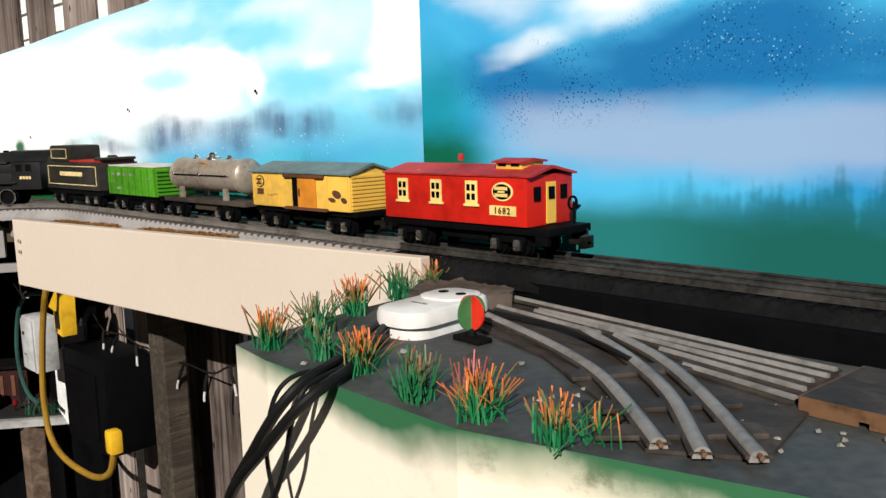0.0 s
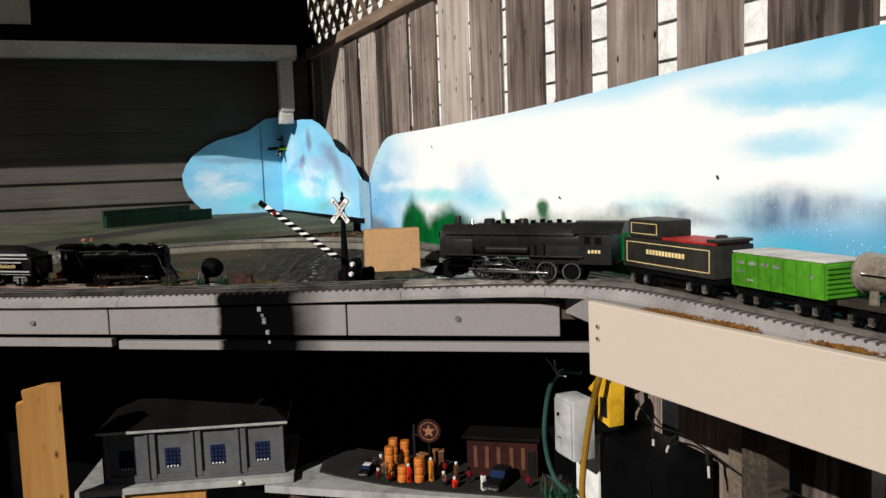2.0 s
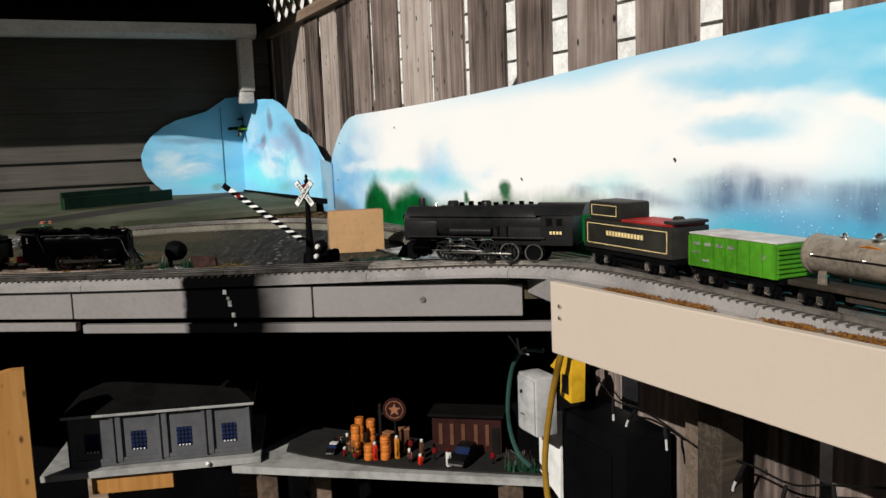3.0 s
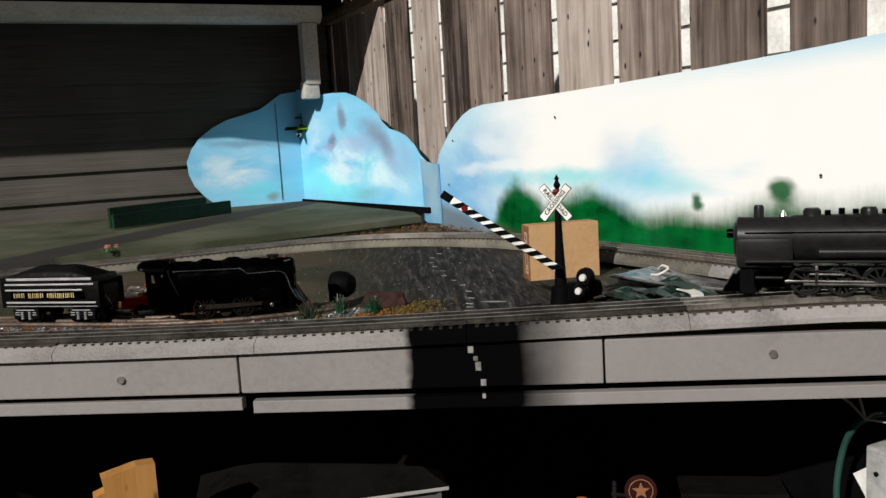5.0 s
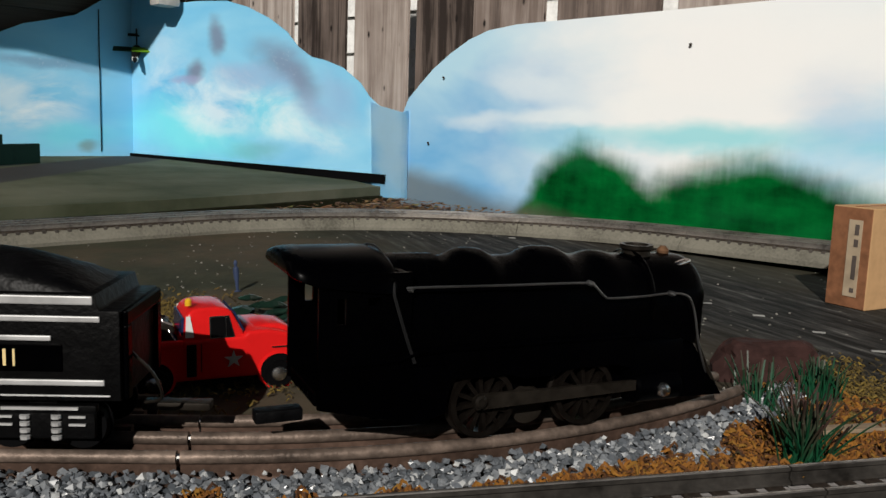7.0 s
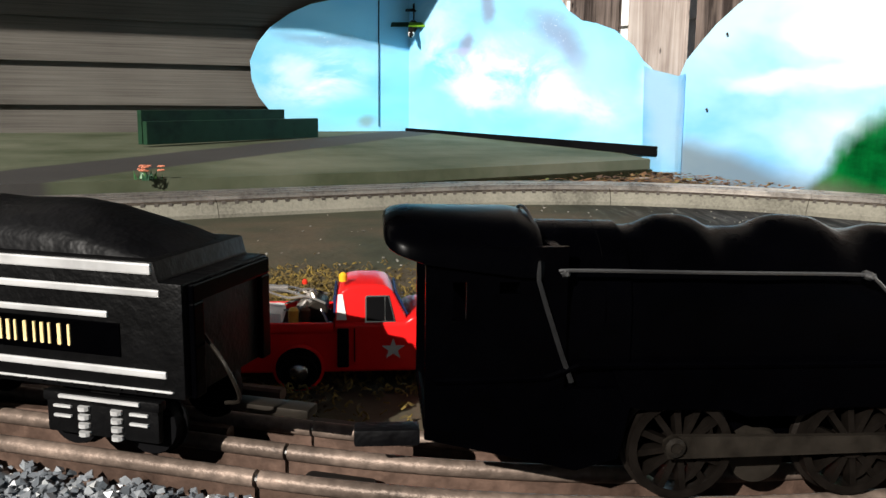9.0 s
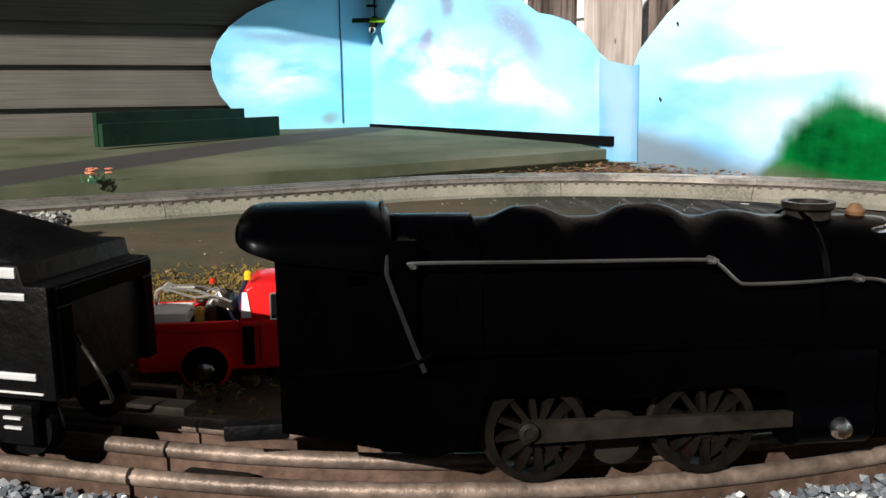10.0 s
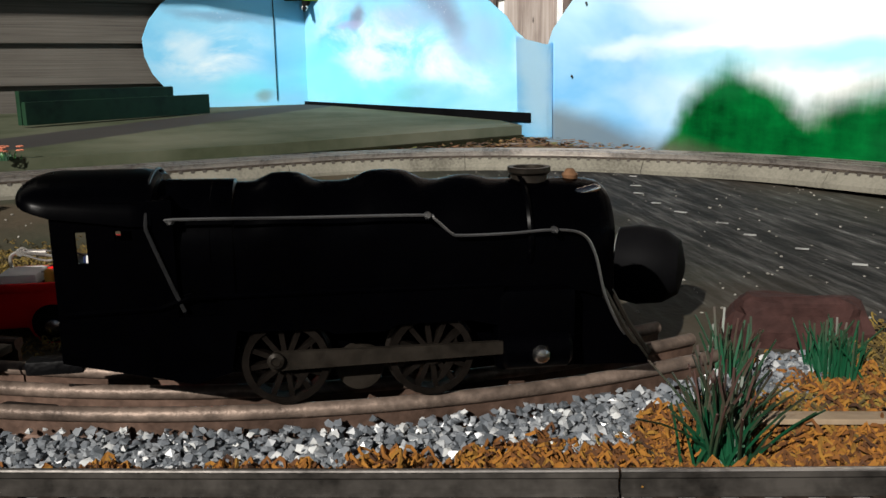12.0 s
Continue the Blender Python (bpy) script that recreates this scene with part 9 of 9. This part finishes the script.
shop = thing("toy_building", "dark red toy oil station with pale panels", "toy building", at(1.585, 0.000, SB, Matrix.Rotation(radians(54), 4, "Z")))
part("wall", abox(-0.055, 0.055, -0.022, 0.022, 0, 0.058, 0.001), M_DARKRED, shop, flat=True)
part("roof", abox(-0.060, 0.060, -0.030, 0.026, 0.0582, 0.0630, 0.001), M_STROOF, shop, flat=True)
for x in (-0.044, -0.026, -0.008, 0.012, 0.030):
    part("panel", abox(x, x + 0.006, -0.0236, -0.0222, 0.012, 0.046, 0.0004), M_BROWN, shop, "pale upright panel", flat=True)
part("door", abox(0.040, 0.052, -0.0236, -0.0222, 0.001, 0.042, 0.0004), M_CABLE, shop, flat=True)


def small_lamp(x, y, h):
    s = thing("toy_lamp", "small toy lamp with a red glass on a post", "toy lamp", at(x, y, SB), "small red lamps")
    part("post", cyl(bmesh.new(), 0.0012, 0, h, m=UP, seg=8), M_CABLE, s)
    part("lens", lathe(bmesh.new(), [(0.002, h), (0.0042, h + 0.002), (0.0042, h + 0.007), (0.0015, h + 0.010)], 12, m=UP), M_REDLAMP, s)


for x, y, h in ((1.607, -0.070, 0.010), (1.622, -0.053, 0.006), (1.665, 0.000, 0.008), (1.585, -0.100, 0.020), (1.548, -0.178, 0.004)):
    small_lamp(x, y, h)
crates = ((1.536, -0.118, 0.030, 30), (1.520, -0.112, 0.022, 12), (1.548, -0.096, 0.036, 70), (1.505, -0.166, 0.012, 50))
for x, y, h, a in crates:
    cr = thing("toy_crate", "small brown toy crate among the drums", "toy", at(x, y, SB, Matrix.Rotation(radians(a), 4, "Z")), "toy crates")
    part("box", abox(-0.008, 0.008, -0.006, 0.006, 0, h, 0.0008), M_BROWN, cr, flat=True)
    part("lid", abox(-0.009, 0.009, -0.007, 0.007, h, h + 0.002, 0.0006), M_CARDDARK, cr, flat=True)
for x, y, h, tone in ((1.478, -0.168, 0.016, M_NICKEL), (1.520, -0.186, 0.010, M_REDLAMP), (1.560, -0.150, 0.024, M_SIGRED), (1.572, -0.118, 0.032, M_ORANGE), (1.590, -0.084, 0.026, M_BROWN), (1.598, -0.108, 0.018, M_NICKEL), (1.640, -0.062, 0.022, M_WHITEPLASTIC), (1.612, -0.096, 0.012, M_SIGRED)):
    pump = thing("toy_pump", "tiny toy fuel pump beside the orange drums", "toy", at(x, y, SB), "tiny pumps and cans")
    part("case", abox(-0.0035, 0.0035, -0.0030, 0.0030, 0, h, 0.0008), tone, pump)
    part("globe", lathe(bmesh.new(), [(0.0016, h), (0.0026, h + 0.0018), (0.0024, h + 0.0040), (0.0006, h + 0.0050)], 12, m=UP), M_WHITEPLASTIC if tone is not M_WHITEPLASTIC else M_REDLAMP, pump)
    part("hose", tube(bmesh.new(), curve_points([(0.0036, 0, h * 0.8), (0.0060, -0.002, h * 0.5), (0.0050, -0.003, h * 0.2), (0.0036, -0.001, h * 0.45)], 4), 0.0004, 6), M_CABLE, pump)
boom = thing("toy_hoist", "black toy hoist arm standing among the drums", "toy", at(1.530, -0.128, SB, Matrix.Rotation(radians(40), 4, "Z")))
part("mast", abox(-0.0025, 0.0025, -0.0025, 0.0025, 0, 0.072, 0.0006), M_CABLE, boom)
part("arm", abox(-0.004, 0.022, -0.0018, 0.0018, 0.060, 0.0640, 0.0006), M_CABLE, boom)
part("lamp", lathe(bmesh.new(), [(0.0015, 0.072), (0.0030, 0.0735), (0.0026, 0.0770), (0.0008, 0.0785)], 12, m=UP), M_IRON, boom)
for k, (x, y) in enumerate(((1.700, 0.010), (1.712, 0.024), (1.724, 0.036), (1.540, -0.180))):
    tuft(at(x, y, SB), M_GRASS_RED, 26, 0.030, 0.014, 80 + k, "dark plastic grass tuft on the lower shelf")

plank = part("plank", prism(bmesh.new(), [(-0.029, -0.30 - T + 0.30), (0.029, -T), (0.029, -0.119), (0.012, -0.118), (-0.021, -0.124), (-0.019, -0.138), (-0.029, -0.141)], -0.009, 0.009, m=at(1.448, -0.656, T) @ Matrix.Rotation(math.pi / 2, 4, "Z")), M_PLANK, None, flat=True)
tagged(plank, "upright sawn wood plank with a notched top", "plank")

# ---- power things under the shelf module ----
meter = thing("adapter_box", "grey-white plastic power adapter box", "adapter", at(1.802, 0.000, T - 0.214))
part("case", abox(-0.024, 0.024, -0.016, 0.016, 0, 0.080, 0.003), M_PLASTICGREY, meter)
part("cover", abox(-0.021, 0.021, -0.0185, -0.0162, 0.004, 0.076, 0.001), M_PLASTICGREY, meter, "pale front cover")
part("knob", cyl(bmesh.new(), 0.0024, -0.0200, -0.0184, m=at(-0.010, 0, 0.056) @ SIDE, seg=12), M_CABLE, meter, "dark round hole")
part("print_bar", abox(-0.014, -0.004, -0.0189, -0.0186, 0.024, 0.0258), M_PRINT, meter, flat=True)
part("bracket", abox(-0.020, 0.020, 0.0165, 0.060, 0.03, 0.06, 0.002), M_CABLE, meter, "dark bracket to the fence", flat=True)
plug = thing("outlet_block", "yellow outdoor outlet block with a dark window", "outlet", at(1.868, 0.012, T - 0.150))
part("body", prism(bmesh.new(), [(-0.012, 0.0), (0.014, -0.004), (0.017, 0.048), (0.010, 0.060), (0.000, 0.058), (-0.010, 0.040)], -0.010, 0.010), M_YELLOWBOX, plug)
part("window", abox(-0.006, 0.009, -0.0112, -0.0102, 0.006, 0.030, 0.0004), M_CABLE, plug, "dark window", flat=True)
part("hook", tube(bmesh.new(), [(0.004, 0, 0.058), (0.004, 0.01, 0.075), (0.0, 0.03, 0.080), (0, 0.048, 0.080)], 0.003, 8), M_YELLOWBOX, plug)
part("strap", prism(bmesh.new(), [(-0.045, 0.030), (-0.016, 0.056), (-0.010, 0.052), (-0.030, 0.026)], -0.004, 0.004), M_YELLOWBOX, plug, "yellow flap")
cord = part("power_cord", tube(bmesh.new(), curve_points([(1.880, 0.000, T - 0.064), (1.892, -0.018, T - 0.086), (1.871, -0.020, T - 0.148), (1.853, -0.020, T - 0.222), (1.853, -0.020, T - 0.262), (1.862, -0.020, T - 0.292), (1.890, -0.020, T - 0.310), (1.940, -0.020, T - 0.317), (2.010, -0.020, T - 0.313), (2.055, -0.020, T - 0.294), (2.074, -0.020, T - 0.262)], 6), 0.0042, 10), M_YCABLE, None)
tagged(cord, "thick yellow extension cord hanging down", "cord")
loop = part("cable", tube(bmesh.new(), curve_points([(1.800, 0.012, T - 0.105), (1.775, -0.004, T - 0.108), (1.753, -0.010, T - 0.135), (1.744, -0.014, T - 0.185), (1.748, -0.014, T - 0.225), (1.766, -0.012, T - 0.255), (1.79, -0.006, T - 0.268)], 6), 0.0032, 8), M_GCABLE, None)
tagged(loop, "dark green cable looped beside the adapter box", "cable")
knot = thing("cable_tie", "frayed grey cable tie holding the green cable", "cable tie", at(1.772, -0.008, T - 0.112))
for dx, dz in ((-0.030, 0.018), (-0.006, 0.020), (0.018, 0.012), (0.024, 0.004)):
    part("strand", tube(bmesh.new(), [(0, 0, 0), (dx * 0.5, -0.002, dz * 0.7), (dx, -0.001, dz)], 0.0012, 6), M_PLASTICGREY, knot)
back = part("pale_panel", prism(bmesh.new(), [(1.735, -0.30), (1.79, -0.325), (1.80, -0.150), (1.760, -0.165), (1.72, -0.195), (1.735, -0.215)], 0.040, 0.048, m=at(0, 0, T)), M_WHITE, None, flat=True)
tagged(back, "pale worn panel behind the adapter box", "panel")
trafo = thing("transformer", "black transformer box hanging on the fence", "transformer", at(1.90, 0.045, T - 0.310))
part("case", abox(-0.065, 0.075, -0.030, 0.040, 0, 0.135, 0.006), M_BLACK, trafo)
part("plate", abox(-0.05, 0.05, -0.0325, -0.0303, 0.02, 0.11, 0.002), M_BLACK, trafo, flat=True)

LIGHTS = [(1.850, -0.128), (1.905, -0.150), (1.950, -0.151), (2.005, -0.153), (2.070, -0.168), (2.131, -0.156), (2.185, -0.160), (2.239, -0.140), (2.32, -0.118), (2.367, -0.122), (2.46, -0.112), (2.56, -0.128), (2.64, -0.110)]
lights = thing("string_lights", "unlit string of small clear lights along the fence", "string lights")
part("wire", tube(bmesh.new(), curve_points([(x, 0.056 - 0.006 * (k % 2), T + h) for k, (x, h) in enumerate(LIGHTS)], 5), 0.0012, 6), M_CABLE, lights)
r = random.Random(31)
for k, (x, h) in enumerate(LIGHTS):
    ln, tilt = r.uniform(0.012, 0.026), r.uniform(-0.012, 0.012)
    so = part("socket", tube(bmesh.new(), [(x, 0.050, T + h), (x + tilt * 0.4, 0.047, T + h - ln * 0.5), (x + tilt, 0.046, T + h - ln)], 0.0020, 8), M_CABLE, lights)
    part("bulb", tube(bmesh.new(), [(x + tilt, 0.046, T + h - ln), (x + tilt * 1.3, 0.045, T + h - ln - 0.007), (x + tilt * 1.4, 0.045, T + h - ln - 0.012)], 0.0015, 8), M_PLASTICGREY, so, "small clear bulb")
for k, x in enumerate((2.04, 2.36, 2.60)):
    p = part("fence_post", abox(x - 0.016, x + 0.016, 0.062, 0.094, 0, T - 0.066, 0.002), M_TIE, None, flat=True)
    tagged(p, "dark brown post in front of the fence boards", "post", "dark posts")
outlet = part("plug", abox(2.066, 2.084, -0.028, -0.012, T - 0.264, T - 0.234, 0.004), M_YELLOWBOX, None)
tagged(outlet, "yellow plug on the end of the extension cord", "plug")

# ---- toys and litter on the layout ----
plane = thing("toy_plane", "small dark toy plane with a green-yellow wing", "toy plane", at(0.055, -0.020, T + 0.226, Matrix.Rotation(radians(60), 4, "Z") @ Matrix.Rotation(radians(30), 4, "X") @ Matrix.Scale(1.1, 4)))
M_WINGGREEN = worn("wing_green", (0.16, 0.34, 0.02), 0.4)
part("fuselage", lathe(bmesh.new(), [(0.002, -0.034), (0.005, -0.02), (0.0075, 0.0), (0.0075, 0.014), (0.005, 0.020)], 16, m=Matrix.Rotation(radians(90), 4, "Z")), M_CABLE, plane)
part("nose", lathe(bmesh.new(), [(0.0055, 0), (0.0050, 0.004), (0.001, 0.008)], 14, m=at(0, -0.0205, -0.001) @ Matrix.Rotation(radians(-90), 4, "Z")), M_WHITEPLASTIC, plane, "white nose")
part("wing", abox(-0.006, 0.042, -0.010, 0.004, 0.006, 0.0085, 0.001), M_WINGGREEN, plane, "green-yellow wing half")
part("wing", abox(-0.036, -0.006, -0.010, 0.004, 0.006, 0.0085, 0.001), M_GREENBOARD, plane, "dark wing half")
part("tail_fin", prism(bmesh.new(), [(0.022, 0.002), (0.034, 0.002), (0.034, 0.028), (0.028, 0.028)], -0.001, 0.001, m=SIDE), M_CABLE, plane)
part("tailplane", abox(-0.014, 0.014, 0.024, 0.033, 0.018, 0.0195, 0.0005), M_CABLE, plane)
part("hanger", tube(bmesh.new(), [(0.0, 0.02, 0.0), (0.004, 0.034, -0.004), (0.006, 0.044, -0.012)], 0.0012, 6), M_CABLE, plane)

fig = bmesh.new()
lathe(fig, [(0.0042, 0.0), (0.0042, 0.0010), (0.0016, 0.0016), (0.0020, 0.010), (0.0030, 0.0165), (0.0036, 0.0235), (0.0030, 0.0275), (0.0012, 0.0290), (0.0021, 0.0312), (0.0023, 0.0335), (0.0012, 0.0358), (0.0003, 0.0362)], 14, m=UP)
figure = part("figurine", fig, worn("figurine_paint", (0.035, 0.05, 0.10), 0.5), None)
figure.matrix_world = at(1.133, -0.463, T, Matrix.Rotation(radians(-8), 4, "Y") @ Matrix.Scale(0.58, 4))
tagged(figure, "small blue painted toy figurine standing on the table", "figurine")


def leaf_heap(spots, size, seed, label, mat=None):
    """A loose heap of bent plastic leaves."""
    r = random.Random(seed)
    ob = thing("plastic_leaves", label, "plant")
    for k, (x, y, z) in enumerate(spots):
        L, Wd = size * r.uniform(0.7, 1.3), size * r.uniform(0.28, 0.45)
        verts, faces = [], []
        for i in range(6):
            u = i / 5
            w = Wd * math.sin(math.pi * (0.08 + 0.88 * u)) * (1.15 - 0.3 * u)
            lift = 0.10 * L * math.sin(math.pi * u) - 0.05 * L * u * u + 0.02 * L * math.sin(9 * u + k)
            verts += [(L * (u - 0.5), -w, lift - 0.10 * w), (L * (u - 0.5), 0, lift + 0.18 * w), (L * (u - 0.5), w, lift - 0.10 * w)]
        for i in range(5):
            for j in range(2):
                a = 3 * i + j
                faces.append((a, a + 1, a + 4, a + 3))
        n0 = len(verts)
        verts += [(vx, vy, vz - 0.0006) for vx, vy, vz in verts]
        faces += [tuple(n0 + q for q in f[::-1]) for f in faces]
        me = bpy.data.meshes.new("leaf")
        me.from_pydata(verts, [], faces)
        me.materials.append(mat or M_LEAFGREEN)
        lf = new("leaf", me)
        lf.parent = ob
        lf.matrix_basis = at(x, y, z, Matrix.Rotation(r.uniform(0, 6.28), 4, "Z") @ Matrix.Rotation(r.uniform(-0.35, 0.35), 4, "Y"))


M_LEAFDARK = worn("dark_plastic_leaf", (0.009, 0.026, 0.018), 0.30, patch=60, dark=0.5, light=1.8, wide=0.2)
r = random.Random(8)
leaf_heap([(1.235 + r.gauss(0, 0.020), -0.500 + r.gauss(0, 0.022), T + 0.003 + r.uniform(0, 0.010)) for k in range(26)], 0.020, 9, "heap of dark green plastic leaves behind the truck", M_LEAFDARK)
leaf_heap([(1.64 + r.uniform(-0.055, 0.055), -0.135 + r.uniform(-0.050, 0.055), T + 0.004 + r.uniform(0, 0.010)) for k in range(24)], 0.034, 10, "dark green plastic leaves lying by the crossing", M_LEAFDARK)
M_CLEAR = worn("cloudy_plastic", (0.10, 0.10, 0.10), 0.12, patch=40, dark=0.35, light=1.9, spec=0.8, wide=0.2)
tray = thing("plastic_tray", "crumpled clear grey plastic tray on the table", "tray", at(1.625, -0.050, T, Matrix.Rotation(radians(14), 4, "Z") @ Matrix.Diagonal((1.30, 1.0, 0.8, 1))))
tb = bmesh.new()
bmesh.ops.create_grid(tb, x_segments=26, y_segments=14, size=1.0)
for v in tb.verts:
    x, y = v.co.x, v.co.y
    rim = max(abs(x) ** 3, abs(y) ** 3)
    v.co = Vector((x * 0.092, y * 0.042, 0.004 + 0.012 * rim + 0.004 * noise.noise(Vector((x * 5, y * 3, 4))) + 0.002 * noise.noise(Vector((x * 13, y * 9, 1)))))
bmesh.ops.solidify(tb, geom=tb.faces[:], thickness=0.0012)
part("sheet", tb, M_CLEAR, tray)
part("rim", tube(bmesh.new(), curve_points([(-0.09, -0.04, 0.017), (-0.03, -0.043, 0.014), (0.04, -0.042, 0.015), (0.09, -0.036, 0.017), (0.095, 0.0, 0.019), (0.088, 0.038, 0.017)], 5), 0.0018, 8), M_CLEAR, tray, "glossy folded rim")
strip = part("curved_strip", sweep(bmesh.new(), plan_rows([(1.640 + 0.062 * math.sin(a * 0.10), -0.118 - 0.062 * (1 - math.cos(a * 0.10))) for a in range(13)], T + 0.014), [(-0.006, -0.0006), (0.006, -0.0006), (0.006, 0.0006), (-0.006, 0.0006)]), M_WHITEPLASTIC, None, flat=True)
tagged(strip, "bent white plastic strip lying on the leaves", "plastic strip")
hook = part("wire_loop", tube(bmesh.new(), curve_points([(1.520, -0.045, T + 0.013), (1.530, -0.048, T + 0.018), (1.542, -0.050, T + 0.016), (1.538, -0.060, T + 0.010), (1.526, -0.062, T + 0.008)], 5), 0.0014, 8), M_WHITEPLASTIC, None)
tagged(hook, "small white plastic loop on the tray", "clip")
for k, (x, y, s) in enumerate(((1.475, -0.075, 0.006), (1.578, -0.262, 0.004))):
    rough_stone("stone", (s, s * 0.7, s * 0.6), at(x, y, T + s * 0.3), M_SLAB, "small grey stone on the table top", "stone", 40 + k)

log = thing("log", "short sawn log with a pale end", "log", at(1.748, -0.070, T, Matrix.Rotation(radians(20), 4, "Z")))
lb2 = bmesh.new()
lathe(lb2, [(0.0165, 0.0), (0.0158, 0.008), (0.0162, 0.02), (0.0155, 0.034), (0.0158, 0.045)], 22, m=UP)
for v in lb2.verts:
    v.co *= 1 + 0.05 * noise.noise(v.co * 160)
part("bark", lb2, M_SLAB, log, flat=True)
part("cut_end", cyl(bmesh.new(), 0.0142, 0.0448, 0.0466, m=UP, seg=22, bevel=0.0008), M_PLANK, log, "pale sawn end")


def flowers(x, y, z, n, seed, petal, label, spread=0.018, height=0.026):
    r = random.Random(seed)
    f = thing("flower_clump", label, "flowers", at(x, y, z))
    lv, lf = [], []
    for k in range(n * 3):
        a, ln = r.uniform(0, 6.28), r.uniform(0.5, 1.0) * height
        bx, by, w = r.gauss(0, spread * 0.5), r.gauss(0, spread * 0.4), 0.0016
        b = len(lv)
        lv += [(bx - math.sin(a) * w, by + math.cos(a) * w, 0), (bx + math.sin(a) * w, by - math.cos(a) * w, 0), (bx + math.cos(a) * ln * 0.3, by + math.sin(a) * ln * 0.3, ln * 0.8), (bx + math.cos(a) * 0.001, by + math.sin(a) * 0.001, -0.0005)]
        lf += [(b, b + 1, b + 2), (b + 1, b + 3, b + 2), (b + 3, b, b + 2)]
    me = bpy.data.meshes.new("leaf_blades")
    me.from_pydata(lv, [], lf)
    me.materials.append(M_LEAFGREEN)
    ob = new("leaf_blades", me)
    ob.parent = f
    tagged(ob, kind="stuff")
    for k in range(n):
        bl = bmesh.new()
        hx, hy, hz = r.gauss(0, spread * 0.55), r.gauss(0, spread * 0.45), height * r.uniform(0.65, 1.1)
        for j in range(5):
            a = j * 1.257 + r.uniform(-0.2, 0.2)
            bmesh.ops.create_icosphere(bl, subdivisions=1, radius=0.0016, matrix=at(hx + math.cos(a) * 0.0020, hy + math.sin(a) * 0.0020, hz) @ Matrix.Scale(0.6, 4, (0, 0, 1)))
        part("blossom", bl, petal, f)


flowers(1.790, -0.045, T, 12, 3, M_WHITEPLASTIC, "clump of white plastic flowers with green leaves")
flowers(1.835, -0.030, T + 0.001, 9, 6, M_WHITEPLASTIC, "small clump of white plastic flowers beside the track", 0.016, 0.020)
M_PINK = worn("orange_petal", (0.55, 0.20, 0.12), 0.6)
flowers(0.785, -0.590, T + 0.0246, 9, 4, M_PINK, "pale orange plastic flowers at the platform's edge", 0.011, 0.011)
M_GRIT = stuff_mat("gritty_stone", [(0, (0.05, 0.05, 0.05)), (0.5, (0.16, 0.16, 0.155)), (1, (0.42, 0.42, 0.40))], 0.8)
grit = thing("gravel_load", "rectangular block of loose grey gravel beside the track", "gravel block", at(0.934, -0.654, T, Matrix.Rotation(radians(62), 4, "Z")))
part("tray", abox(-0.030, 0.030, -0.014, 0.014, 0, 0.005, 0.001), M_TIEDARK, grit, flat=True)
r = random.Random(19)
me = scatter_mesh("gravel", M_GRIT, [(r.uniform(-0.029, 0.029), r.uniform(-0.013, 0.013), r.uniform(0.003, 0.017)) for k in range(900)], 0.0026, "stone", 19)
gob = new("gravel", me)
gob.parent = grit
tagged(gob, kind="stuff")
# black strip draws the shadow gap between the cloud board and the platform
foot = part("base_strip", abox(0, 0.665, -0.007, -0.0035, T + 0.0262, T + 0.0390, 0.0006), M_BLACK, None, flat=True)
foot.matrix_world = at(0.018, -0.012, 0) @ Matrix.Rotation(math.atan2(0.078, 0.70), 4, "Z")
tagged(foot, "black strip standing in for the shadow gap under the cloud board", "trim")
fixture = thing("outdoor_light", "white outdoor light fixture behind the boards", "light fixture", at(2.366, 0.088, T + 0.264))
part("shade", lathe(bmesh.new(), [(0.034, 0.012), (0.036, 0.016), (0.030, 0.030), (0.012, 0.038)], 24, m=UP), M_WHITE, fixture)
part("base", abox(-0.026, 0.026, -0.010, 0.012, 0.0, 0.0118, 0.002), M_CABLE, fixture)
joint = part("board_joint", abox(0.0195, 0.0222, -0.0748, -0.0738, T + 0.042, T + 0.300), M_CABLE, None, flat=True)
tagged(joint, "dark joint line between two painted boards", "joint", kind="structure")
